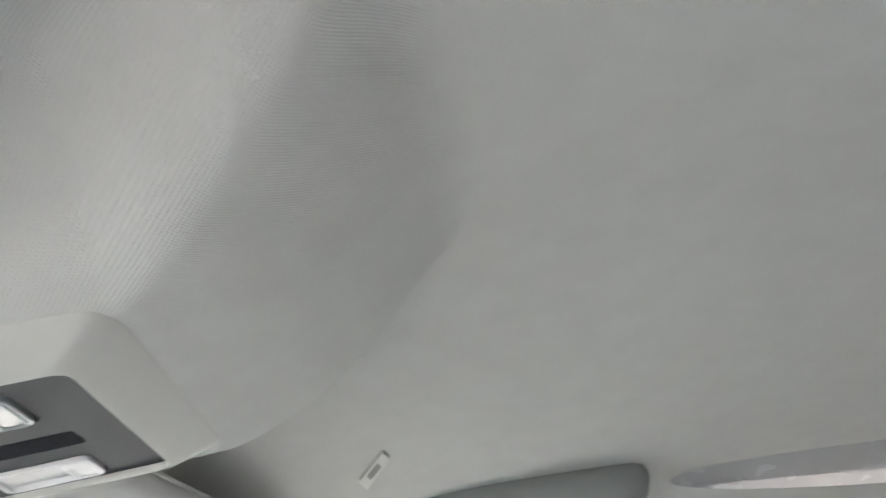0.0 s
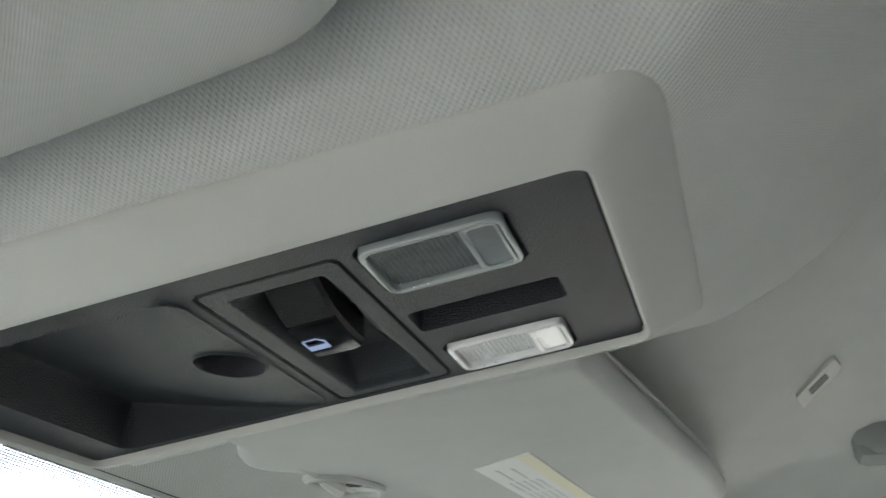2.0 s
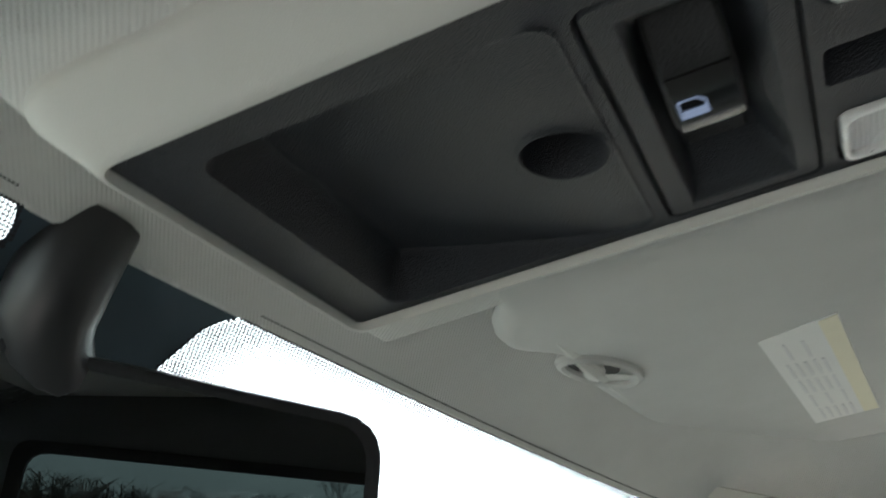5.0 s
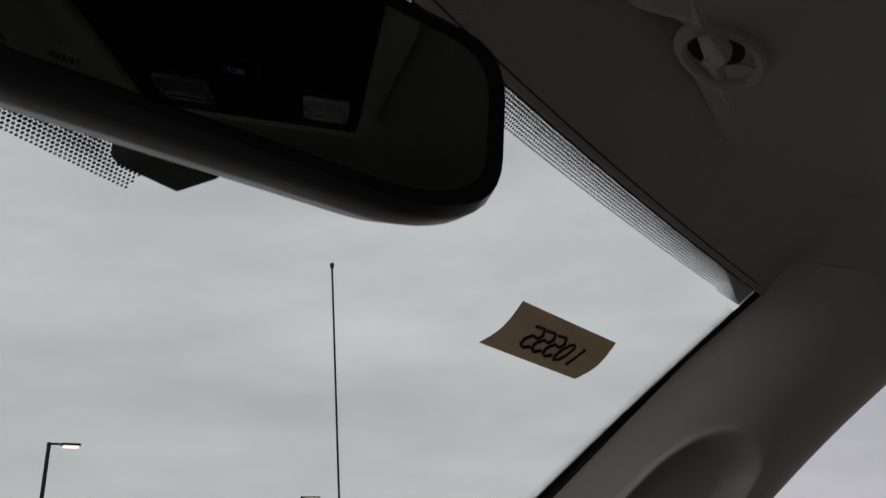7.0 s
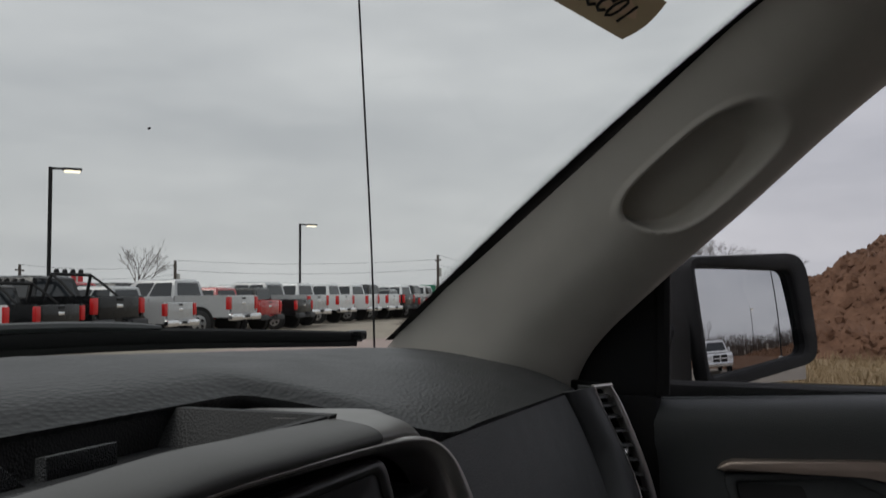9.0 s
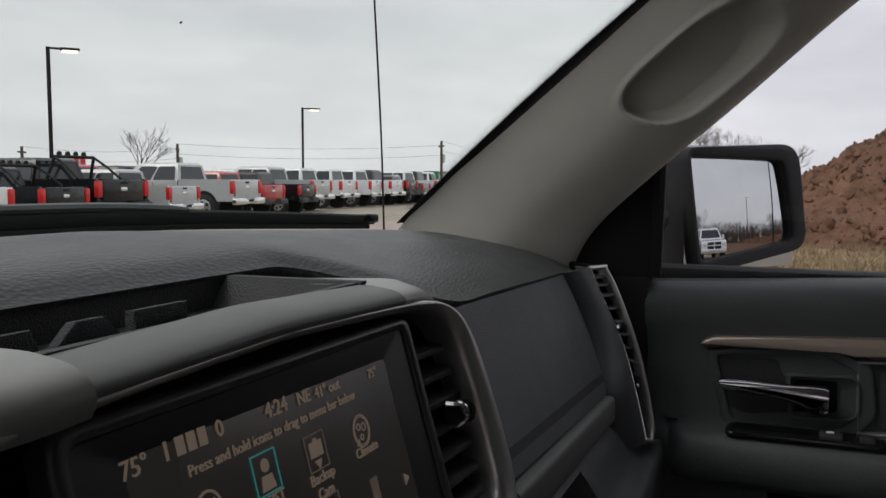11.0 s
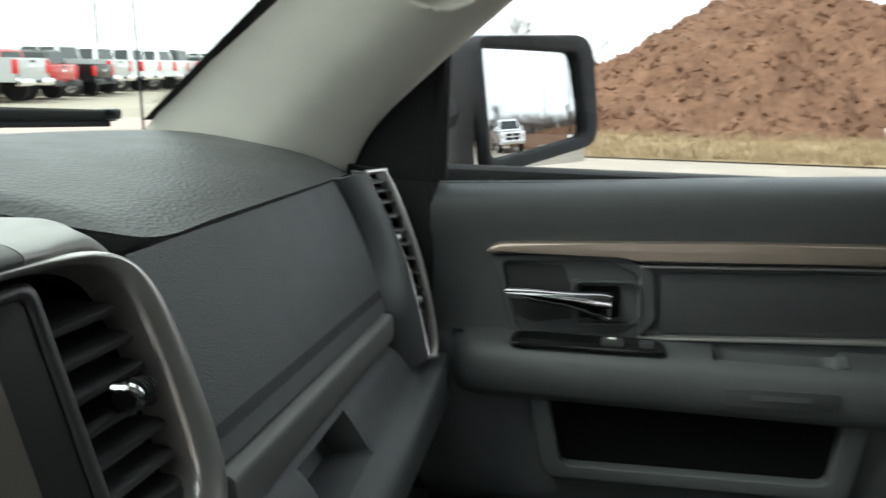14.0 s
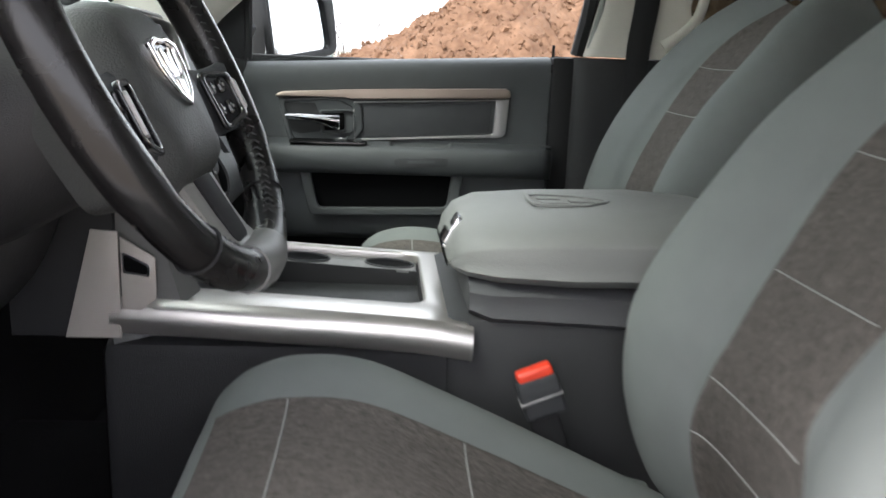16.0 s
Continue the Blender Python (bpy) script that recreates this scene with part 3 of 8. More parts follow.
# ---- dashboard ----
dash = thing("dashboard", (0, 0.1, 1.1), "black soft-grained dashboard with a gloveless upper pad and ledge", "dashboard")


def dash_row(x):
    k = (x - 0.2) / 0.45
    e = smooth(0.60, 0.80, x)
    top = [(cowl(x * 0.98).y + 0.02, 1.462), (0.345 - 0.10 * e, 1.490 - 0.018 * max(0, k) - 0.012 * e), (0.245, 1.5035 - 0.022 * k - 0.010 * e), (0.145 + 0.01 * k, 1.499 - 0.028 * k - 0.010 * e), (0.060 + 0.040 * k, 1.482 - 0.030 * k), (0.014 + 0.049 * k, 1.4635 - 0.027 * k)]
    f = smooth(0.15, 0.236, x)
    for i, q in ((3, (0.180, 1.5045)), (4, (0.128, 1.4995)), (5, (0.106, 1.4885))):
        top[i] = (q[0] + (top[i][0] - q[0]) * f, q[1] + (top[i][1] - q[1]) * f)
    return [Vector((x, y, z)) for y, z in top]


XS = (0.13, 0.16, 0.185, 0.21, 0.24, 0.32, 0.44, 0.56, 0.66, 0.735)
part("upper_pad", skin([dash_row(x) for x in XS], 90, 46, -0.012), M_DASH, dash, "soft grained black dash top")
for xs in ((-0.13, -0.16, -0.185, -0.21, -0.24, -0.35, -0.5, -0.65, -0.735),):
    part("upper_pad", skin([[Vector((-p.x, p.y, p.z)) for p in dash_row(-x)] for x in xs], 70, 36, 0.012), M_DASH, dash)
part("upper_pad", skin([[Vector((x, p.y, p.z)) for p in dash_row(0.131)] for x in (-0.131, -0.05, 0.05, 0.131)], 20, 36, -0.012), M_DASH, dash)


def face_pt(x, t, off=0.0):
    """A place on the passenger's dash face: t from 0 at its top to 1 at the ledge."""
    k = (x - 0.2) / 0.45
    a = Vector((x, 0.011 + 0.049 * k, 1.459 - 0.027 * k))
    b = Vector((x, -0.030 + 0.038 * k, 1.357 - 0.054 * k))
    return a.lerp(b, t) + Vector((0, -off, off * 0.3))


def door_end(t):
    return 0.652 + 0.026 * math.sin(math.pi * min(1, max(0, t)) ** 0.9)


part("glovebox_door", skin([[face_pt(0.195 + (door_end(t) - 0.195) * i / 4, t, 0.0) for t in (-0.02, 0.2, 0.45, 0.7, 1.0)] for i in range(5)], 26, 18, -0.02), M_DASH2, dash, "smooth dark upper glovebox door")
# shading above the ledge, laid on as a thin dark strip
part("door_shade_line", skin([[face_pt(0.200 + (door_end(0.86) - 0.200) * i / 4, t, 0.0006) for t in (0.84, 0.87, 0.90)] for i in range(5)], 20, 4, -0.001), M_KNEE, dash, "dark strip for the shading above the ledge")
VL = spline(((0.709, 0.0459, 1.4372), (0.7112, 0.0373, 1.4144), (0.7185, 0.0209, 1.3764), (0.7233, 0.0058, 1.3381), (0.7219, -0.0045, 1.3047), (0.7176, -0.0159, 1.2633), (0.7140, -0.0235, 1.2344)), 25)
VR = spline(((0.7359, 0.0314, 1.4372), (0.7429, 0.0204, 1.4138), (0.7472, 0.0047, 1.3732), (0.7481, -0.0098, 1.3305), (0.7421, -0.0219, 1.2844), (0.7345, -0.0301, 1.2473), (0.7264, -0.0309, 1.2318)), 25)


def end_row(k):
    """The dark panel between the glovebox door and the side vent, k down it."""
    t = -0.03 + 1.55 * k
    a = face_pt(door_end(t) + 0.004, t, 0.003) if t < 1 else face_pt(0.656, 1.0, 0.003) + Vector((0.03 * (t - 1), -0.012 * (t - 1), -0.145 * (t - 1)))
    b = VL[min(24, int(k * 24))] + Vector((-0.002, -0.001, 0.001))
    return [a + Vector((0, 0.016, 0)), a, a.lerp(b, 0.35) + Vector((0, -0.008, 0.002)), a.lerp(b, 0.75) + Vector((0, -0.006, 0.001)), b, b + Vector((0.012, 0.018, 0))]


part("end_panel", skin([end_row(k / 10) for k in range(11)], 40, 20, 0.003), M_DASH2, dash, "dark curved end panel beside the side vent")
part("end_cheek", skin([[VR[i * 3] + Vector((0.002, 0.002, 0)), VR[i * 3] + Vector((0.020, 0.016, 0)), VR[i * 3] + Vector((0.045, 0.050, 0.0)), VR[i * 3] + Vector((0.055, 0.09, 0))] for i in range(9)], 20, 10, 0.003), M_BLACK, dash, "black cheek towards the door")


def ledge():
    rows = []
    for i in range(6):
        x = 0.195 + 0.455 * i / 5
        b = face_pt(x, 1.0)
        rows.append([b + Vector((0, 0.002, -0.002)), b + Vector((0, -0.006, -0.003)), b + Vector((0, -0.009, -0.008)), b + Vector((0, -0.009, -0.028)), b + Vector((0, -0.002, -0.034)), b + Vector((0, 0.01, -0.034))])
    return skin(rows, 20, 16, -0.006)


part("ledge", ledge(), M_STACK, dash, "dark grey ledge under the glovebox door")


def lower():
    rows = []
    for i in range(9):
        x = 0.19 + 0.58 * i / 8
        k = (x - 0.2) / 0.45
        b = face_pt(min(x, 0.7), 1.0) + Vector((x - min(x, 0.7), 0, 0))
        rows.append([b + Vector((0, 0.012, -0.030)), b + Vector((0, -0.010, -0.046)), b + Vector((0, -0.030, -0.075)), Vector((x, -0.080 + 0.035 * k, 1.245 - 0.02 * k)), Vector((x, -0.075 + 0.03 * k, 1.205 - 0.01 * k)), Vector((x, -0.03, 1.15)), Vector((x, 0.10, 1.09))])

    def cut(u, v, p):
        f = max(abs(p.x - 0.375) / 0.064, abs(v - 0.24) / 0.10)
        return p + Vector((0, 0.036, -0.006)) * (1 - smooth(0.84, 1.0, f))

    return skin(rows, 90, 60, -0.004, cut)


part("lower_panel", lower(), M_DASH2, dash, "dark lower glovebox with a pull hollow")

# side vent with its chrome surround
vent = thing("air_vent", (0.73, 0.01, 1.2), "tall slim side air vent with a chrome surround", "air vent")
VN = Vector((-0.45, -0.85, 0.28)).normalized()


def rail(line, w0, w1, inward):
    rows = []
    for i, p in enumerate(line):
        w = w0 + (w1 - w0) * i / (len(line) - 1)
        q = p + (VR[i] - VL[i]).normalized() * w * inward
        rows.append([p - VN * 0.008, p + VN * 0.001, p.lerp(q, 0.5) + VN * 0.0035, q + VN * 0.001, q - VN * 0.010])
    return skin(rows, 50, 11, 0.0008 * inward)


part("surround", rail(VL, 0.0026, 0.0032, 1), M_CHROME, vent, "thin chrome inner rail")
part("surround", rail(VR, 0.0062, 0.0046, -1), M_SILVER, vent, "satin silver outer rail")
part("surround", tube([VL[0].lerp(VR[0], k / 5) + VN * 0.001 for k in range(6)], 0.0028, 8), M_SILVER, vent, "silver top of the surround")
part("surround", tube([VL[24].lerp(VR[24], k / 5) + VN * 0.001 for k in range(6)], 0.0030, 8), M_SILVER, vent, "silver foot of the surround")
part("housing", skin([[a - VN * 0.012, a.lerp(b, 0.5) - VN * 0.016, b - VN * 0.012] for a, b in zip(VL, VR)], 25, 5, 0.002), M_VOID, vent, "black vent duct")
for i in range(9):
    j = 2 + i * 1.55
    a, b = VL[int(j)].lerp(VL[int(j) + 1], j % 1), VR[int(j)].lerp(VR[int(j) + 1], j % 1)
    part("slat", skin([[a.lerp(b, k) + Vector((0, 0, dz)) - VN * o for dz, o in ((0.003, 0.010), (0.0, 0.004), (-0.0022, 0.003))] for k in (0.12, 0.5, 0.86)], 5, 5, 0.001), M_SLAT, vent)
part("vent_knob", box(VL[9].lerp(VR[9], 0.30) - VN * 0.001, (0.009, 0.007, 0.009), 0.003), M_CHROME, vent, "chrome vent knob")
part("vent_wheel", box(VL[16].lerp(VR[16], 0.45) - VN * 0.002, (0.010, 0.007, 0.008), 0.002), M_DARKCHROME, vent)
part("blank", skin([[a.lerp(b, 0.2) - VN * 0.005, a.lerp(b, 0.8) - VN * 0.005] for a, b in zip(VL[17:], VR[17:])], 8, 3, 0.002), M_GLOSS, vent, "gloss black lower blank")


# ---- centre stack ----
def st(x, z, out=0.0):
    """A place on the centre stack's sloped face; out: towards the seats."""
    return Vector((x, 0.27 * (z - 1.45) - out * 0.965, z + out * 0.26))


OUT = Vector((0, -0.965, 0.26))
stack = thing("centre_stack", (0, 0.02, 1.1), "grey centre stack with a touch screen in a satin silver frame", "centre stack")


OUTER = ((0, 1.4797), (0.05, 1.4786), (0.10, 1.4767), (0.138, 1.4735), (0.160, 1.4675), (0.1745, 1.457), (0.1835, 1.440), (0.1890, 1.414), (0.1925, 1.384), (0.1915, 1.359), (0.1805, 1.3385), (0.153, 1.3265), (0.127, 1.3190), (0.1165, 1.3150))
INNER = ((0, 1.4752), (0.05, 1.4738), (0.10, 1.4719), (0.133, 1.4692), (0.149, 1.4645), (0.160, 1.4560), (0.1660, 1.440), (0.1700, 1.413), (0.1722, 1.385), (0.1705, 1.3625), (0.1590, 1.3520), (0.142, 1.3472), (0.1260, 1.3390), (0.1160, 1.3200))


def half_line(pts):
    h = spline([(x, 0, z) for x, z in pts], 49)
    for _ in range(3):
        h = [h[0]] + [(a + b * 2 + c) * 0.25 for a, b, c in zip(h, h[1:], h[2:])] + [h[-1]]
    return [(p.x, p.z) for p in h]


ho, hi = half_line(OUTER), half_line(INNER)
o_out = ho + [(0.06, 1.312), (0.0, 1.310), (-0.06, 1.312)] + [(-x, z) for x, z in ho[:0:-1]]
o_in = hi + [(0.06, 1.338), (0.0, 1.337), (-0.06, 1.338)] + [(-x, z) for x, z in hi[:0:-1]]
band = list(zip([(-x, z) for x, z in ho[:0:-1]] + ho, [(-x, z) for x, z in hi[:0:-1]] + hi))


def band_row(o, i):
    m = ((o[0] + i[0]) / 2, (o[1] + i[1]) / 2)
    return [st(*i, -0.012), st(*i, 0.0085), st(0.8 * i[0] + 0.2 * o[0], 0.8 * i[1] + 0.2 * o[1], 0.0135), st(*m, 0.0160), st(0.2 * i[0] + 0.8 * o[0], 0.2 * i[1] + 0.8 * o[1], 0.0145), st(*o, 0.0090), st(*o, -0.014)]


part("silver_frame", skin([band_row(o, i) for o, i in band], 220, 19, 0.0015), M_SILVER, stack, "satin silver surround, wide below the vents", 80)
part("vent_well", ring([st(x, z, -0.030) for x, z in o_out], [st(x * 0.998, z, -0.030) for x, z in o_in], OUT * 0.022), M_VOID, stack, "black inner wall of the vents")
part("backing", slab([st(x, z, -0.032) for x, z in o_out], OUT * 0.004), M_VOID, stack)
part("frame_gap", slab([st(-0.118, 1.4765, -0.002), st(0.118, 1.4745, -0.002), st(0.118, 1.466, -0.002), st(-0.118, 1.466, -0.002)], OUT * 0.004), M_VOID, stack, "dark gap over the screen")
scr_o = rounded([st(-0.1115, 1.4705, 0), st(0.1115, 1.4695, 0), st(0.1165, 1.304, 0), st(-0.1165, 1.304, 0)], 0.008)
scr_m = rounded([st(-0.1045, 1.4645, 0), st(0.1045, 1.4640, 0), st(0.1085, 1.310, 0), st(-0.1085, 1.310, 0)], 0.005)
scr_i = rounded([st(-0.0845, 1.4555, 0), st(0.0845, 1.4535, 0), st(0.0870, 1.318, 0), st(-0.0870, 1.318, 0)], 0.003)
part("screen_bezel", ring(scr_o, scr_m, OUT * 0.0105, 0.004, 3), M_BEZELDK, stack, "dark satin screen bezel")
part("screen_margin", loft([[p + OUT * 0.0085 for p in scr_m], [p + OUT * 0.0080 for p in scr_m], [p + OUT * 0.0062 for p in scr_i], [p + OUT * 0.0040 for p in scr_i]], cap=False), M_SMOOTH, stack, "black sloped screen margin")
screen = part("screen", slab([st(-0.093, 1.457, 0.004), st(0.093, 1.457, 0.004), st(0.093, 1.317, 0.004), st(-0.093, 1.317, 0.004)], OUT * 0.002), M_SCREEN, stack, "lit touch screen with amber icons")
ICON_TURN = Matrix(((1, 0, 0, 0), (0, 0.26, -0.965, 0), (0, 0.965, 0.26, 0), (0, 0, 0, 1)))


SX, SZ = -0.0047, 0.0035


def on_screen(x, z, out=0.0066):
    return Matrix.Translation(st(x + SX, z + SZ, out)) @ ICON_TURN


def sign(text, x, z, size):
    words(text, size, M_ICON, "lettering", screen, on_screen(x, z))


def icon(pts, x, z, material=None, name="icon"):
    part(name, slab([st(x + SX + a, z + SZ + b, 0.0064) for a, b in pts], OUT * 0.0004), material or M_ICON, screen)


def frame_icon(x, z, h, material=None):
    o = [(-h, -h), (h, -h), (h, h), (-h, h)]
    part("icon_frame", ring([st(x + SX + a, z + SZ + b, 0.0064) for a, b in o], [st(x + SX + a * 0.93, z + SZ + b * 0.93, 0.0064) for a, b in o], OUT * 0.0004), material or M_ICONDIM, screen)


def blob(x, z, r, n=14, sx=1.0):
    icon([(r * sx * math.cos(2 * math.pi * i / n), r * math.sin(2 * math.pi * i / n)) for i in range(n)], x, z)


def hoop(x, z, r, w=0.0007):
    q = [(math.cos(2 * math.pi * i / 18), math.sin(2 * math.pi * i / 18)) for i in range(18)]
    part("icon_ring", ring([st(x + SX + r * a, z + SZ + r * b, 0.0064) for a, b in q], [st(x + SX + (r - w) * a, z + SZ + (r - w) * b, 0.0064) for a, b in q], OUT * 0.0004), M_ICON, screen)


for text, x, z, size in (("75°", -0.076, 1.4485, 0.0085), ("0", -0.0355, 1.4495, 0.0085), ("4:24", -0.002, 1.4485, 0.0085), ("NE", 0.017, 1.448, 0.0075), ("41° out", 0.035, 1.4475, 0.0065), ("75°", 0.074, 1.446, 0.0060),
                         ("Press and hold icons to drag to menu bar below", 0.0, 1.4405, 0.0056), ("App", -0.0515, 1.4190, 0.0062), ("Manager", -0.0515, 1.4138, 0.0062), ("ASSIST", -0.0175, 1.4185, 0.0062), ("Backup", 0.0175, 1.4165, 0.0062), ("Cam", 0.0175, 1.4105, 0.0062), ("Climate", 0.0545, 1.4165, 0.0062),
                         ("Driver", -0.0175, 1.3925, 0.0062), ("Heat", -0.0175, 1.3865, 0.0062), ("Heated", 0.0185, 1.3920, 0.0062), ("Wheel", 0.0185, 1.3860, 0.0062), ("Media", 0.0542, 1.3902, 0.0062), ("Radio", 0.0547, 1.3643, 0.0062), ("Passenger", 0.0175, 1.3672, 0.0062)):
    sign(text, x, z, size)
for i, h in enumerate((0.006, 0.006, 0.006)):
    icon([(-0.002, -h / 2), (0.002, -h / 2), (0.002, h / 2), (-0.002, h / 2)], -0.0555 + 0.0055 * i, 1.4495, name="emblem_bar")
icon([(-0.0006, -0.003), (0.0006, -0.003), (0.0006, 0.003), (-0.0006, 0.003)], -0.062, 1.4495)
# assist figure in its teal frame
frame_icon(-0.0165, 1.4285, 0.0075, M_ICONT)
blob(-0.0165, 1.4312, 0.0024)
icon([(-0.0042, 0), (0.0042, 0), (0.0030, 0.0052), (-0.0030, 0.0052)], -0.0165, 1.4225)
# gear, camera, climate disc
hoop(-0.0490, 1.4262, 0.0068, 0.0009)
icon([(-0.0034, 0.0034), (-0.0018, 0.0034), (-0.0018, -0.0012), (-0.0008, -0.0022), (0.0008, -0.0022), (0.0018, -0.0012), (0.0018, 0.0034), (0.0034, 0.0034), (0.0034, -0.0020), (0.0016, -0.0040), (-0.0016, -0.0040), (-0.0034, -0.0020)], -0.0490, 1.4262)
icon([(-0.0045, -0.003), (0.0045, -0.003), (0.0045, 0.003), (0.0015, 0.003), (0.001, 0.0042), (-0.001, 0.0042), (-0.0015, 0.003), (-0.0045, 0.003)], 0.017, 1.4275)
icon([(-0.0025, 0.002), (0.0025, 0.002), (0, -0.0015)], 0.017, 1.4212)
frame_icon(0.017, 1.4265, 0.0072)
hoop(0.0535, 1.4250, 0.0070, 0.0006)
hoop(0.0535, 1.4250, 0.0060, 0.0003)
for dx, dz, r_ in ((-0.002, 0.002, 0.0016), (0.0022, 0.0012, 0.0018), (-0.0006, -0.0026, 0.0014)):
    hoop(0.0535 + dx, 1.4250 + dz, r_, 0.0005)
icon([(-0.0062, -0.0050), (-0.0030, -0.0026), (-0.0040, -0.0058)], 0.0535, 1.4250)
for x, z in ((-0.0172, 1.4025), (0.0183, 1.3758), (-0.0510, 1.4045)):
    frame_icon(x, z, 0.0072)
    icon([(-0.004, -0.004), (0.0025, -0.0045), (0.003, -0.0025), (-0.0015, -0.002), (-0.0025, 0.0045), (-0.0048, 0.004)], x, z)
    for i in range(3):
        icon([(0, 0), (0.0007, 0), (0.0012, 0.002), (0.0002, 0.004), (-0.0005, 0.004), (0.0004, 0.002)], x + 0.0006 + 0.0014 * i, z - 0.0002)
frame_icon(0.018, 1.4015, 0.0072)
hoop(0.018, 1.4015, 0.0048, 0.0010)
icon([(-0.004, -0.0005), (0.004, -0.0005), (0.004, 0.0007), (-0.004, 0.0007)], 0.018, 1.4015)
icon([(-0.0030, -0.0058), (0.0030, -0.0058), (0.0030, 0.0058), (-0.0030, 0.0058)], 0.0537, 1.3985, M_ICONDIM)
blob(0.0530, 1.3968, 0.0014)
icon([(0, 0), (0.0006, 0), (0.0006, 0.005), (0, 0.005)], 0.0540, 1.3968)
icon([(-0.0032, -0.0060), (-0.0024, -0.0060), (0.0, 0.0030), (0.0024, -0.0060), (0.0032, -0.0060), (0.0006, 0.0042), (-0.0006, 0.0042)], 0.0560, 1.3735)
icon([(-0.0020, -0.0006), (0.0020, -0.0006), (0.0020, 0.0002), (-0.0020, 0.0002)], 0.0560, 1.3720)
for r in (0.0020, 0.0036):
    hoop(0.0560, 1.3775, r, 0.0005)
for i in range(3):
    for j in range(3):
        icon([(-0.0006, -0.0006), (0.0006, -0.0006), (0.0006, 0.0006), (-0.0006, 0.0006)], 0.0735 + 0.002 * i, 1.3440 + 0.002 * j)
icon([(-0.002, -0.0028), (0.0026, 0), (-0.002, 0.0028)], 0.0825, 1.3950)
for sgn in (1, -1):
    for i in range(7):
        z = 1.4500 - 0.0137 * i
        w = 0.060 - 0.012 * (i == 0)
        part("vent_slat", skin([[st(sgn * (0.1410 - 0.004 * (i == 0) + (k - 0.5) * w), z + dz - 0.002 * k, o) for dz, o in ((0.0050, -0.022), (0.0018, -0.010), (-0.0012, -0.0005), (-0.0026, 0.0006), (-0.0034, -0.0004))] for k in (0, 0.33, 0.67, 1.0)], 8, 9, 0.0016 * sgn), M_SLAT, stack, "dark satin vent slat")
    kn = part("vent_knob", tube([st(sgn * (0.1425 + 0.0145 * k), 1.4125 - 0.002 * k, 0.0075) for k in (0, 0.5, 1)], [0.0062, 0.0070, 0.0062], 14), M_SMOOTH, stack, "ribbed black vent knob")
    for i in range(5):
        part("knob_rib", tube([st(sgn * (0.1450 + 0.0025 * i), 1.4123 - 0.0004 * i + 0.0066 * math.sin(q), 0.0075 + 0.0072 * math.cos(q)) for q in (radians(-70 + 28 * j) for j in range(6))], 0.0005, 4), M_SMOOTH, kn)
    part("knob_clip", tube(spline([st(sgn * 0.1370, 1.4190, 0.0070), st(sgn * 0.1395, 1.4160, 0.0150), st(sgn * 0.1410, 1.4105, 0.0150), st(sgn * 0.1420, 1.4065, 0.0080)], 9), 0.0021, 7), M_CHROME, kn, "chrome clip")
    part("vent_base", slab([st(sgn * x, z, -0.006) for x, z in ((0.1165, 1.366), (0.170, 1.362), (0.168, 1.352), (0.150, 1.346), (0.118, 1.341))], OUT * 0.009, 0.002), M_SMOOTH, stack, "black base under the slats")
    th = part("vent_wheel", box(st(sgn * 0.1500, 1.3555, 0.0045), (0.0085, 0.010, 0.0135), 0.003, 3, turn=(15, 0, 0)), M_SMOOTH, stack, "black thumb wheel")
    part("wheel_rim", ring(rounded([st(sgn * x, z, 0.0040) for x, z in ((0.1440, 1.3630), (0.1565, 1.3625), (0.1560, 1.3485), (0.1440, 1.3480))], 0.003), rounded([st(sgn * x, z, 0.0040) for x, z in ((0.1452, 1.3618), (0.1553, 1.3613), (0.1548, 1.3497), (0.1452, 1.3492))], 0.003), OUT * 0.0025, 0.0008), M_CHROME, th, "thin chrome rim")
    for x in (0.1335, 0.1620):
        part("vent_mark", ring([st(sgn * (x + a), 1.3545 + b, 0.0032) for a, b in ((-0.0022, -0.0028), (0.0022, -0.0028), (0.0022, 0.0028), (-0.0022, 0.0028))], [st(sgn * (x + a), 1.3545 + b, 0.0032) for a, b in ((-0.0016, -0.0022), (0.0016, -0.0022), (0.0016, 0.0022), (-0.0016, 0.0022))], OUT * 0.0002), M_PRINT, stack, "small pale mark")

# top cap with the open tray
def cap_row(x):
    """The painted band over the screen, from the silver frame back to the tray's rim."""
    drop = np.interp(abs(x), (0, 0.10, 0.138, 0.160, 0.1745, 0.182), (0, 0.003, 0.0065, 0.0125, 0.0225, 0.034))
    f = smooth(0.10, 0.17, abs(x))
    return [Vector((x, p[0] + 0.012 * f, p[1] - drop * (1 - p[2] * f))) for p in ((-0.007, 1.4800, 0), (-0.009, 1.4850, 0), (-0.003, 1.4888, 0.15), (0.008, 1.4905, 0.3), (0.018, 1.4910, 0.45))]


part("cap", skin([cap_row(x) for x in (-0.100, -0.07, -0.035, 0, 0.035, 0.07, 0.100)], 40, 16, 0.004), M_STACK, stack, "dark grey painted band over the screen")
for sgn in (1, -1):
    bmc = skin([[Vector((sgn * p.x, p.y, p.z)) for p in cap_row(x)] + [Vector((sgn * x, 0.045 + 0.2 * (x - 0.10), cap_row(x)[4].z - 0.001)), Vector((sgn * (x + 0.01), 0.100, cap_row(x)[4].z - 0.004))] for x in (0.1008, 0.115, 0.13, 0.145, 0.160, 0.1745, 0.182)], 36, 24, 0.004)
    part("end_cap", bmc, M_CAPGREY, stack, "pale satin corner cap")
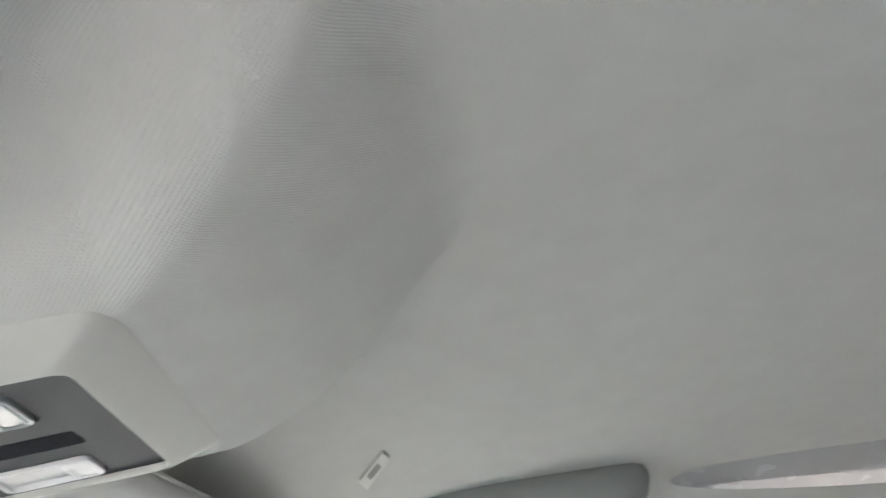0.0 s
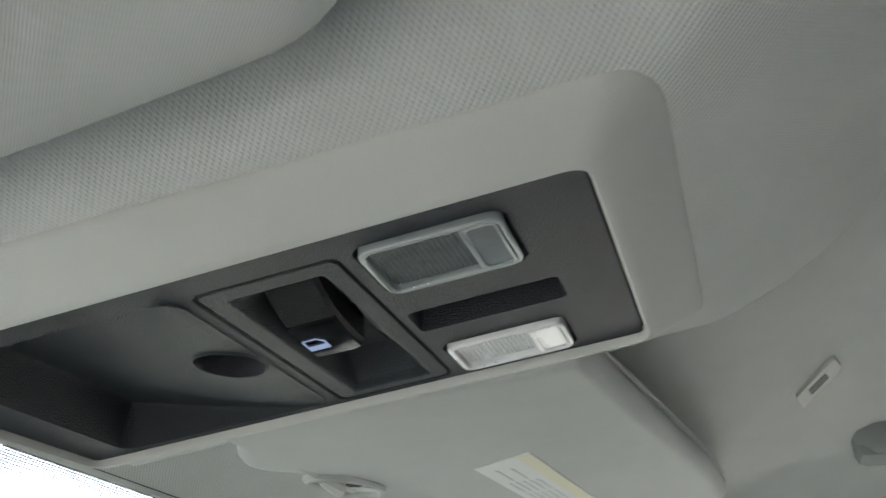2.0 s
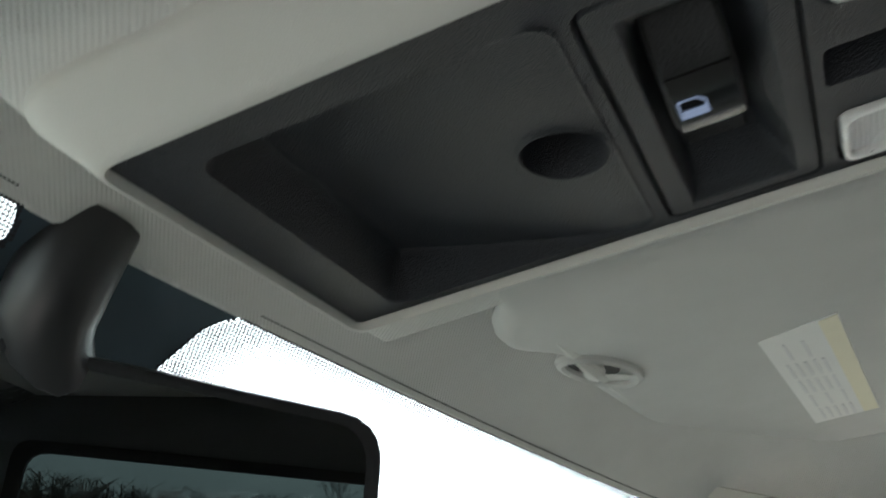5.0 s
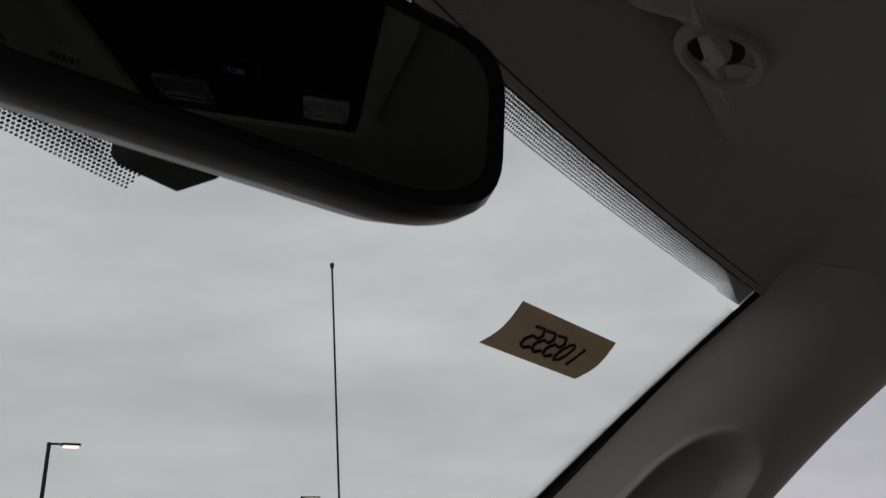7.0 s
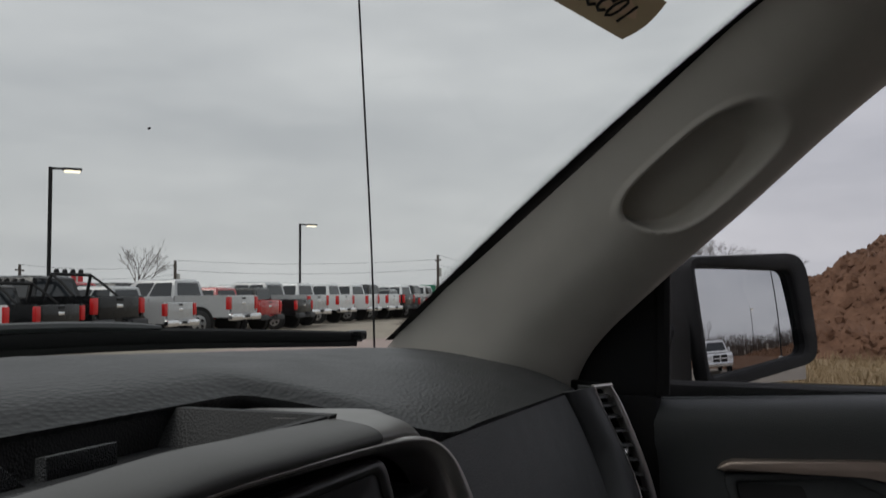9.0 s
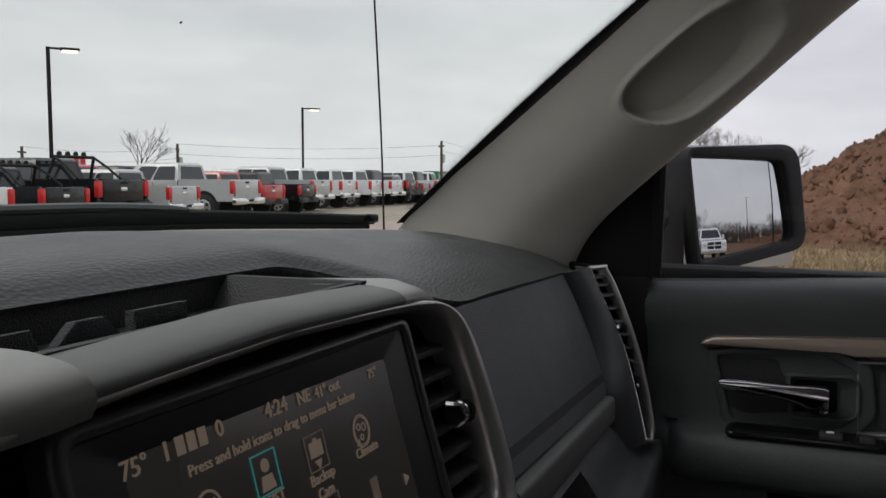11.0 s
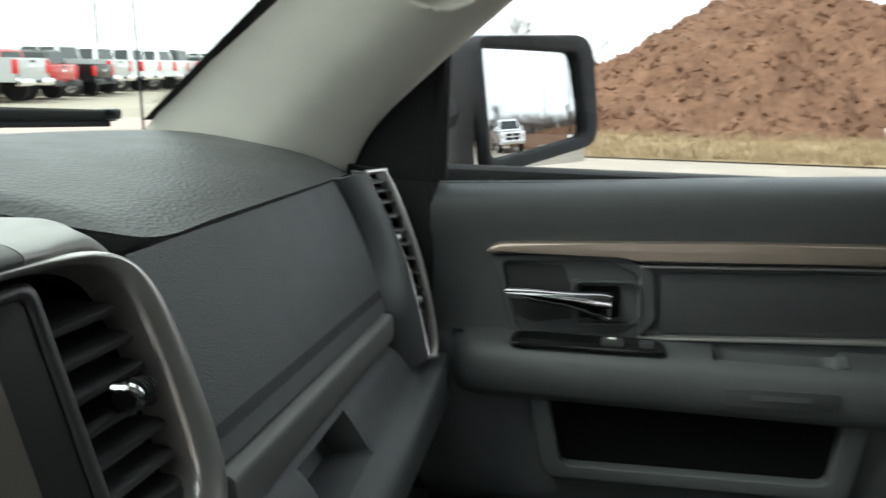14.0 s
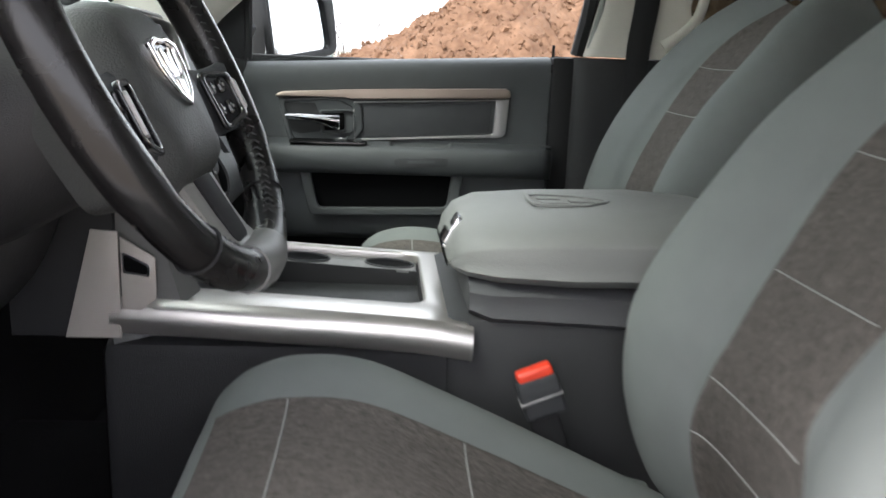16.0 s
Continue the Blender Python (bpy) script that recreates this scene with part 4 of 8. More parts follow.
tray = part("tray", join(slab([(-0.100, 0.016, 1.472), (0.100, 0.016, 1.472), (0.100, 0.106, 1.468), (-0.100, 0.106, 1.468)], (0, 0, 0.003)), slab([(-0.11, 0.104, 1.466), (0.11, 0.104, 1.466), (0.11, 0.108, 1.488), (-0.11, 0.108, 1.488)], (0, 0.010, 0.0), 0.002),
            slab([(0.088, 0.016, 1.470), (0.092, 0.106, 1.468), (0.108, 0.106, 1.4875), (0.100, 0.016, 1.4895)], (0.006, 0, 0)), slab([(-0.088, 0.016, 1.470), (-0.092, 0.106, 1.468), (-0.108, 0.106, 1.4875), (-0.100, 0.016, 1.4895)], (-0.006, 0, 0)), slab([(-0.100, 0.014, 1.470), (0.100, 0.014, 1.470), (0.100, 0.0175, 1.4890), (-0.100, 0.0175, 1.4890)], (0, 0.004, 0))), M_CONSOLE, stack, "open black tray with raised emblem shapes")
for x0, pts in ((-0.070, ((0, 0), (0.030, 0), (0.026, 0.011), (0, 0.011))), (-0.032, ((0, 0), (0.034, 0), (0.024, 0.011), (0.010, 0.011))), (0.010, ((0, 0), (0.034, 0), (0.034, 0.011), (0, 0.011)))):
    part("emblem_shape", slab([(x0 + a, 0.085 - 0.002 * b, 1.474 + b * 0.8) for a, b in pts], (0, -0.006, 0.001), 0.001), M_BLACKP, tray)

# side panels of the stack, the driver's with a pale edge
for sgn in (-1, 1):
    part("side_panel", slab([(sgn * 0.183, y, z) for y, z in ((-0.022, 1.300), (-0.020, 1.22), (0.0, 1.112), (0.10, 1.112), (0.10, 1.30))], (sgn * 0.008, 0, 0), 0.003), M_CONSOLE, stack)
    part("side_strip", slab([(sgn * 0.190, y, z) for y, z in ((0.004, 1.240), (-0.026, 1.238), (-0.025, 1.112), (0.038, 1.112))], (sgn * 0.004, 0, 0), 0.0015), M_SAND if sgn < 0 else M_STACK, stack, "warm grey side strip")

part("side_cap", slab([(-0.1895, y, z) for y, z in ((-0.0275, 1.232), (-0.066, 1.208), (-0.066, 1.160), (-0.0275, 1.128))], (-0.003, 0, 0), 0.001), M_SAND, stack, "pale painted side cap")
part("side_slot", ring(rounded([(-0.193, y, z) for y, z in ((-0.030, 1.215), (-0.060, 1.200), (-0.060, 1.186), (-0.030, 1.190))], 0.004), rounded([(-0.193, y, z) for y, z in ((-0.032, 1.212), (-0.058, 1.1985), (-0.058, 1.1885), (-0.032, 1.1925))], 0.004), (-0.0012, 0, 0)), M_DARKCHROME, stack, "small dark chrome slot")
part("side_slot_floor", slab([(-0.1927, y, z) for y, z in ((-0.032, 1.212), (-0.058, 1.1985), (-0.058, 1.1885), (-0.032, 1.1925))], (-0.0006, 0, 0)), M_VOID, stack)

# lower stack: controls under the screen
lowr = slab([st(-0.150, 1.305, -0.004), st(0.150, 1.305, -0.004), st(0.120, 1.12, -0.004), st(-0.120, 1.12, -0.004)], OUT * 0.012, 0.004)
part("control_panel", lowr, M_BLACKP, stack, "black control panel under the screen")
for sgn in (1, -1):
    part("side_trim", loft([[st(sgn * 0.150, 1.318, 0.02), st(sgn * 0.185, 1.318, 0.01), st(sgn * 0.185, 1.318, -0.05), st(sgn * 0.150, 1.318, -0.05)], [st(sgn * 0.140, 1.24, 0.02), st(sgn * 0.180, 1.24, 0.01), st(sgn * 0.180, 1.24, -0.06), st(sgn * 0.14, 1.24, -0.05)], [st(sgn * 0.122, 1.12, 0.02), st(sgn * 0.18, 1.12, 0.01), st(sgn * 0.18, 1.12, -0.08), st(sgn * 0.122, 1.12, -0.05)]]), M_STACK, stack, "grey painted side trim")
    k = part("knob", disc(st(sgn * 0.095, 1.275, 0.01), OUT, 0.021, 0.022, 28, 0.004), M_BLACKP, stack, "black knob with a chrome ring")
    part("knob_ring", tube([st(sgn * 0.095, 1.275, 0.030) + Vector((math.cos(q) * 0.019, 0, 0)) + Vector((0, 0.26, 0.965)) * math.sin(q) * 0.019 for q in (i * math.pi / 12 for i in range(24))], 0.0018, 6, closed=True), M_CHROME, k)
part("hazard_mark", ring([st(x, z, 0.0165) for x, z in ((-0.006, 1.228), (0.008, 1.228), (0.001, 1.241))], [st(x, z, 0.0165) for x, z in ((-0.003, 1.230), (0.005, 1.230), (0.001, 1.2375))], OUT * 0.0005), M_RED, stack, "red hazard triangle")
# the side pocket's shade is a flat black sheet
part("side_pocket", slab([(0.1935, y, z) for y, z in ((-0.030, 1.285), (-0.026, 1.20), (0.02, 1.20), (0.02, 1.285))], (0.0015, 0, 0), 0.0005), M_VOID, stack, "black sheet for the shaded side pocket")
for i, c_ in enumerate((M_ICON, M_ICON, M_ICONDIM, M_ICON, M_ICONDIM)):
    icon([(-0.0045, -0.004), (0.0045, -0.004), (0.0045, 0.003), (0, 0.0055), (-0.0045, 0.003)], -0.066 + 0.0345 * i, 1.3245, c_, "menu_icon")
for r, (z, n) in enumerate(((1.235, 5), (1.205, 5), (1.17, 6))):
    for i in range(n):
        part("button", box(st((i - (n - 1) / 2) * 0.036, z, 0.012), (0.030, 0.008, 0.016), 0.003), M_GLOSS, stack)


# ---- passenger door ----
door = thing("passenger_door", (0.82, -0.36, 0.9), "closed charcoal passenger door with a bronze trim spear and chrome handle", "door")


def dr(x, y, z):
    return Vector((x, y, z))


def door_row(y):
    """The door trim's section at y, from the window ledge to the door's foot."""
    b = 1.401 + (0.034 * (-0.01 - y) / 0.67)
    return [dr(0.860, y, b + 0.006), dr(0.832, y, b + 0.004), dr(0.815, y, b - 0.006), dr(0.812, y, b - 0.03), dr(0.818, y, b - 0.07), dr(0.818, y, 1.30), dr(0.815, y, 1.24), dr(0.80, y, 1.21), dr(0.805, y, 1.14), dr(0.805, y, 1.05), dr(0.815, y, 1.022), dr(0.84, y, 1.015)]


part("trim_panel", skin([door_row(y) for y in (-0.005, -0.02, -0.2, -0.4, -0.6, -0.69, -0.70)], 40, 60, 0.006), M_DOOR, door, "charcoal moulded door panel")
part("door_shell", join(box((0.875, -0.33, 1.10), (0.045, 0.90, 0.66), 0.01), box((0.835, 0.055, 1.22), (0.06, 0.13, 0.40), 0.01), box((0.835, -0.735, 1.22), (0.06, 0.07, 0.46), 0.012)), M_BLACK, door, "black door shell edge")
# window frame: header bar, rear post and the front sail
part("window_frame", join(tube(spline([(0.798, -0.757, 1.453), (0.785, -0.785, 1.62), (0.765, -0.80, 1.80), (0.745, -0.76, 1.85), (0.73, -0.5, 1.865), (0.715, -0.34, 1.845)], 26), 0.018, 8), tube([(0.822, -0.012, 1.42), (0.812, -0.016, 1.50), (0.80, -0.02, 1.60)], 0.010, 8)), M_BLACK, door, "black window frame")
part("mirror_sail", slab([(0.80, 0.105, 1.42), (0.815, -0.012, 1.415), (0.80, -0.018, 1.60), (0.785, 0.015, 1.560), (0.785, 0.06, 1.50)], (0.02, 0, 0), 0.004), M_MIRRORSHELL, door, "black triangular mirror cover")
part("window_pane", slab([(0.835, 0.10, 1.40), (0.835, -0.77, 1.43), (0.775, -0.80, 1.86), (0.76, -0.34, 1.87), (0.795, -0.05, 1.62)], (0.004, 0, 0)), M_GLASS, door).visible_shadow = False
part("frame_seal", tube([(0.782, -0.7735, 1.453), (0.772, -0.795, 1.55), (0.760, -0.815, 1.70)], 0.006, 8), M_GRAB, door, "grey door seal")
part("sill_seal", tube([(0.838, 0.0, 1.408), (0.838, -0.35, 1.424), (0.838, -0.75, 1.440)], 0.005, 6), M_DOOR, door)

sp = [(-0.075, 1.340), (-0.080, 1.346), (-0.0905, 1.3505), (-0.225, 1.3585), (-0.345, 1.3645), (-0.597, 1.3740), (-0.607, 1.3685), (-0.609, 1.3555), (-0.601, 1.3510), (-0.346, 1.3435), (-0.268, 1.3365), (-0.248, 1.3440), (-0.228, 1.3472), (-0.085, 1.3365)]
part("trim_spear", slab([dr(0.812, y, z) for y, z in sp], (-0.018, 0, 0), 0.0055, 4), M_BRONZE, door, "long bronze painted trim spear")
ins = [(-0.276, 1.3235), (-0.568, 1.3400), (-0.564, 1.2710), (-0.272, 1.2540)]
part("insert", slab(rounded([dr(0.814, y, z) for y, z in ins], 0.006), (-0.006, 0, 0), 0.003), M_DOORC, door, "dark cloth insert")
fo = rounded([dr(0.812, y, z) for y, z in ((-0.250, 1.3330), (-0.607, 1.3500), (-0.602, 1.2620), (-0.252, 1.2440))], [0.003, 0.003, 0.016, 0.003])
fi = rounded([dr(0.812, y, z) for y, z in ((-0.254, 1.3292), (-0.577, 1.3450), (-0.574, 1.2680), (-0.256, 1.2482))], [0.003, 0.003, 0.010, 0.003])
part("insert_frame", ring(fo, fi, (-0.010, 0, 0), 0.002, 3), M_SATIN, door, "satin silver frame round the insert")
# handle: a moulded bezel, its recess, the chrome lever and a raised plate round the lever's root
bo = rounded([dr(0.818, y, z) for y, z in ((-0.080, 1.3345), (-0.225, 1.3455), (-0.268, 1.3265), (-0.2745, 1.2680), (-0.250, 1.2400), (-0.122, 1.2330), (-0.104, 1.2400))], 0.010)
bi = rounded([dr(0.818, y, z) for y, z in ((-0.088, 1.3250), (-0.165, 1.3265), (-0.172, 1.3050), (-0.226, 1.3030), (-0.227, 1.2700), (-0.176, 1.2630), (-0.132, 1.2560), (-0.106, 1.2640))], 0.006)
cb = sum(bi, Vector()) / len(bi)
bz = part("handle_bezel", ring(bo, [cb + (p - cb) * 0.82 for p in bo], (-0.016, 0, 0), 0.004, 3), M_DOOR, door, "dark moulded handle bezel round a recess")
part("bezel_face", slab([cb + (p - cb) * 0.84 + Vector((0.002, 0, 0)) for p in bo], (-0.012, 0, 0)), M_DOOR, bz)
# flat black sheet in place of the recess's shade
part("handle_cup", slab([p + Vector((-0.0104, 0, 0)) for p in bi], (-0.0008, 0, 0)), M_CONSOLE, bz, "black sheet for the shaded handle recess")
po_ = rounded([dr(0.806, y, z) for y, z in ((-0.174, 1.3110), (-0.248, 1.3145), (-0.255, 1.3060), (-0.2555, 1.2690), (-0.245, 1.2610), (-0.178, 1.2575))], 0.006)
pc_ = sum(po_, Vector()) / len(po_)
part("handle_plate", ring(po_, [pc_ + (p - pc_) * 0.90 for p in po_], (-0.008, 0, 0), 0.002), M_DOOR, bz, "raised plate round the lever's root")
# shade behind the lever, as a flat black sheet
part("lever_slot", slab(rounded([dr(0.8055, y, z) for y, z in ((-0.184, 1.3040), (-0.230, 1.3060), (-0.231, 1.2685), (-0.186, 1.2655))], 0.005), (-0.0008, 0, 0)), M_VOID, bz, "black sheet for the shade behind the lever")
LV = ((-0.1005, 1.2975, 0.0045), (-0.104, 1.2960, 0.0070), (-0.130, 1.2950, 0.0085), (-0.165, 1.2930, 0.0095), (-0.190, 1.2900, 0.0130), (-0.202, 1.2875, 0.0165), (-0.217, 1.2868, 0.0170), (-0.221, 1.2868, 0.0150))
part("lever", loft([[dr(0.786 + dx, y, z + dz * h) for dx, dz in ((-0.003, -1), (-0.010, -0.55), (-0.013, 0.25), (-0.010, 0.80), (-0.003, 1), (0.006, 0.75), (0.005, -0.75))] for y, z, h in LV]), M_DARKCHROME, door, "chrome door lever", 50)
part("lever_edge", tube([dr(0.7805, y, z + h * 0.78) for y, z, h in LV[1:6]], [0.0012, 0.0018, 0.0022, 0.0026, 0.002], 7), M_CHROME, door, "bright upper edge of the lever")


# armrest
def arm_loop(y, cup=0.0):
    zt, zb = 1.2365, 1.174
    w = 0.755 if -0.69 < y < -0.06 else 0.768 if -0.70 < y < -0.045 else 0.785
    c = 0.036 * cup
    return [dr(0.82, y, zt + 0.012), dr(0.804, y, zt + 0.009 - 0.3 * c), dr(0.796, y, zt + 0.007 - c), dr(w + 0.025, y, zt + 0.003 - c), dr(w + 0.019, y, zt + 0.001), dr(w + 0.010, y, zt - 0.003), dr(w + 0.002, y, zt - 0.012), dr(w, y, zt - 0.030), dr(w + 0.004, y, zb + 0.012), dr(w + 0.014, y, zb), dr(0.80, y, zb - 0.006), dr(0.82, y, zb - 0.006)]


part("armrest", loft([arm_loop(y, c) for y, c in ((-0.034, 0), (-0.040, 0), (-0.050, 0), (-0.07, 0), (-0.2, 0), (-0.335, 0), (-0.345, 0.9), (-0.36, 1), (-0.45, 1), (-0.468, 0.9), (-0.478, 0), (-0.6, 0), (-0.685, 0), (-0.698, 0), (-0.708, 0), (-0.712, 0))]), M_DOOR, door, "padded charcoal armrest with a pull cup", 50)
sw = part("switch_panel", slab(rounded([(0.762, -0.108, 1.2395), (0.766, -0.285, 1.2395), (0.798, -0.278, 1.2440), (0.796, -0.112, 1.2435)], 0.010), (0, 0, 0.004), 0.0015), M_GLOSS, door, "gloss black window switch panel")
# the finger pocket has no depth: a black sheet gives its shade
part("finger_pocket", slab(rounded([(0.770, -0.116, 1.2437), (0.772, -0.205, 1.2437), (0.793, -0.203, 1.2470), (0.791, -0.118, 1.2467)], 0.006), (0, 0, 0.0006)), M_VOID, sw, "black sheet for the shaded finger pocket")
part("window_switch", box((0.779, -0.225, 1.247), (0.018, 0.026, 0.008), 0.003), M_BLACKP, sw)
part("lock_switch", box((0.781, -0.263, 1.2465), (0.016, 0.016, 0.007), 0.002), M_BLACKP, sw)
part("switch_mark", box((0.779, -0.224, 1.2515), (0.006, 0.008, 0.0006)), M_WHITE, sw)
bd = part("badge_plate", slab(rounded([dr(0.7565, y, z) for y, z in ((-0.345, 1.212), (-0.468, 1.216), (-0.466, 1.196), (-0.349, 1.192))], 0.006), (-0.002, 0, 0), 0.0008), M_BLACKP, door, "small dark embossed plate")
part("badge_bar", slab([dr(0.7543, y, z) for y, z in ((-0.375, 1.207), (-0.438, 1.2095), (-0.437, 1.2035), (-0.376, 1.201))], (-0.0008, 0, 0)), M_DOOR, bd)
# map pocket
pk_o = rounded([dr(0.80, y, z) for y, z in ((-0.130, 1.178), (-0.508, 1.180), (-0.492, 1.080), (-0.155, 1.073))], 0.014)
pk_i = rounded([dr(0.80, y, z) for y, z in ((-0.155, 1.174), (-0.480, 1.174), (-0.470, 1.097), (-0.174, 1.090))], 0.012)
part("pocket_rim", ring(pk_o, pk_i, (-0.022, 0, 0), 0.008, 3), M_DOOR, door)
# shade inside the map pocket, put in as a black sheet
part("pocket", slab([p + Vector((-0.004, 0, 0)) for p in pk_i], (-0.001, 0, 0)), M_VOID, door, "black sheet for the shaded map pocket opening")
part("lock_pin", tube([(0.832, -0.707, 1.44), (0.832, -0.707, 1.475)], 0.0035, 8), M_BLACK, door, "black lock pin")


# ---- passenger outside mirror ----
mirror = thing("door_mirror", (1.0, 0.0, 1.42), "large black outside mirror reflecting bare trees", "mirror")
MOUT = ((0.984, -0.0215, 1.590), (1.192, -0.1715, 1.601), (1.199, -0.1895, 1.434), (1.000, -0.0435, 1.399))
MIN = ((0.9966, -0.0306, 1.5772), (1.1620, -0.1520, 1.5740), (1.1770, -0.1720, 1.4480), (1.0070, -0.0484, 1.4205))


def mloop(f, dy, quad=MOUT):
    pts = rounded([Vector(p) for p in quad], [0.022, 0.040, 0.034, 0.026] if quad is MOUT else [0.010, 0.016, 0.020, 0.016], 5)
    c = sum(pts, Vector()) / len(pts)
    return [c + (p - c) * f + Vector((0.6, 0.8, -0.06)) * dy for p in pts]


part("housing", loft([mloop(1.0, 0.016, MIN), mloop(1.0, -0.003, MIN), mloop(1.02, -0.0045, MIN), mloop(1.06, -0.006, MIN), mloop(0.98, -0.006), mloop(1.0, 0.0), mloop(1.01, 0.02), mloop(1.0, 0.055), mloop(0.95, 0.085), mloop(0.80, 0.115), mloop(0.5, 0.135), mloop(0.2, 0.142)]), M_MIRRORSHELL, mirror, "black grained mirror housing")
# the pane bulges like a ball of 1.8 m radius and tips up a little
MC, MN = Vector((1.0937, -0.1065, 1.506)), Vector((-0.5904, -0.8040, 0.0687)).normalized()
MX = Vector((-MN.y, MN.x, 0)).normalized()
MZ = MN.cross(MX)
pane = bmesh.new()
NG = 20
pv = [[pane.verts.new(MC + MX * u + MZ * v + MN * (-0.0035 - (u * u + v * v) / 3.6)) for u in (-0.128 + 0.256 * i / NG for i in range(NG + 1))] for v in (-0.098 + 0.196 * j / NG for j in range(NG + 1))]
for j in range(NG):
    for i in range(NG):
        a = sum((pv[j + k][i + m].co for k in (0, 1) for m in (0, 1)), Vector()) / 4 - MC
        u, w = a.dot(MX), a.dot(Vector((0, 0, 1)))
        if -0.127 < u < 0.117 and -0.094 < w < 0.084:
            pane.faces.new((pv[j][i], pv[j][i + 1], pv[j + 1][i + 1], pv[j + 1][i]))
bmesh.ops.delete(pane, geom=[v for v in pane.verts if not v.link_faces], context="VERTS")
bmesh.ops.recalc_face_normals(pane, faces=pane.faces)
part("mirror_glass", pane, M_MIRROR, mirror, "gently bulging mirror glass")
part("mirror_arm", tube(spline([(0.99, 0.03, 1.49), (0.93, 0.05, 1.47), (0.86, 0.06, 1.45)], 8), 0.04, 10, flat=0.8), M_BLACKP, mirror, "black mirror arm")


# ---- overhead console ----
CO, CV = Vector((0, -0.459, 1.9135)), Vector((0, 1, -0.137)).normalized()
CW = Vector((0, -0.137, -1)).normalized()


def oc(u, v, w=0.0):
    """A place on the overhead console: u across, v forwards, w down out of its face."""
    return CO + Vector((u - 0.036 * v, 0, 0)) + CV * v + CW * w


over = thing("overhead_console", (0, -0.29, 1.88), "grey overhead console with black lamp panel, switch and open bin", "overhead console")


def rr(u0, u1, v0, v1, r, w, n=5):
    return [oc(p.x, p.y, w) for p in rounded([Vector((u0, v0, 0)), Vector((u1, v0, 0)), Vector((u1, v1, 0)), Vector((u0, v1, 0))], r, n)]


bez = loft([rr(-0.114, 0.114, -0.037, 0.352, 0.022, -0.055), rr(-0.114, 0.114, -0.037, 0.352, 0.022, -0.019), rr(-0.1125, 0.1125, -0.0355, 0.351, 0.021, -0.0155), rr(-0.109, 0.109, -0.032, 0.348, 0.019, -0.0125), rr(-0.093, 0.095, -0.009, 0.338, 0.012, -0.001),
            rr(-0.090, 0.092, -0.006, 0.337, 0.011, 0.0008), rr(-0.0872, 0.0892, -0.0032, 0.3355, 0.010, 0.001), rr(-0.0860, 0.0880, -0.002, 0.335, 0.010, -0.001), rr(-0.0858, 0.0878, -0.0018, 0.3348, 0.010, -0.04)], cap=False)
part("bezel", bez, M_BEZEL, over, "pale grey moulded bezel", 32)
# shadow gap along the bezel's edge, drawn as a thin black bead
part("seam_shade", tube(spline([oc(-0.085, -0.0385, -0.0165), oc(0.0, -0.0388, -0.0165), oc(0.090, -0.0385, -0.0165), oc(0.109, -0.031, -0.0165), oc(0.1150, -0.012, -0.0165), oc(0.1150, 0.10, -0.0165), oc(0.1150, 0.26, -0.0165)], 40), 0.0011, 6), M_BLACK, over, "black bead for the shadow gap between bezel and headliner")
part("panel_gap", ring(rr(-0.088, 0.090, -0.004, 0.337, 0.010, -0.006), rr(-0.082, 0.084, 0.002, 0.331, 0.008, -0.006), CW * 0.001), M_BLACK, over)


def sd_rect(u, v, u0, u1, v0, v1, r):
    a, b = abs(u - (u0 + u1) / 2) - (u1 - u0) / 2 + r, abs(v - (v0 + v1) / 2) - (v1 - v0) / 2 + r
    return math.hypot(max(a, 0), max(b, 0)) + min(max(a, b), 0) - r


def relief(u, v):
    d = 0.003
    # open bin: a scoop that deepens forwards, with steep walls at its front and sides
    b = sd_rect(u, v, -0.068, 0.081, 0.176, 0.309, 0.010)
    if b < 0:
        k = min(1, max(0, (v - 0.182) / 0.115))
        wall, deep = -b * 3.2, 0.0255 * k ** 1.25
        h = max(0.0, 0.006 - abs(wall - deep)) / 0.006
        d += min(wall, deep) - h * h * 0.0015
    h = math.hypot(u - 0.0072, v - 0.1955) / 0.0168
    d += 0.030 * (1 - smooth(0.86, 1.0, h)) - 0.0012 * smooth(0.96, 1.03, h) * (1 - smooth(1.03, 1.14, h))
    # coin slot: a sloped upper face over a deep groove
    s = sd_rect(u, v, -0.0025, 0.021, 0.0265, 0.0990, 0.003)
    d += smooth(0.0, 0.002, -s) * (0.012 * smooth(-0.003, 0.009, u) + 0.020 * smooth(0.008, 0.0095, u))
    for u0, u1 in ((-0.0690, -0.0240), (0.0412, 0.0806)):
        d += 0.0058 * smooth(0.0, 0.0009, -sd_rect(u, v, u0, u1, 0.0330, 0.0975, 0.007))
    k = sd_rect(u, v, -0.0655, 0.0815, 0.1045, 0.1695, 0.005)
    d += 0.0040 * (1 - smooth(0.0004, 0.0011, abs(k)))
    # switch well: long sloped ends, a rolled rear edge and a steep front
    du, dv = min(u + 0.056, 0.0750 - u), min(v - 0.1130, 0.1595 - v)
    if du > 0 and dv > 0:
        ends = smooth(0.0, 0.034, du)
        bow = 0.0045 * (1 - smooth(0.0, 0.050, abs(u - 0.008)))
        roll = smooth(bow, 0.011 + bow, v - 0.1130) * smooth(0.0, 0.007, 0.1595 - v)
        d += 0.003 * smooth(0, 0.005, min(du, dv)) + 0.019 * ends * roll
    return d


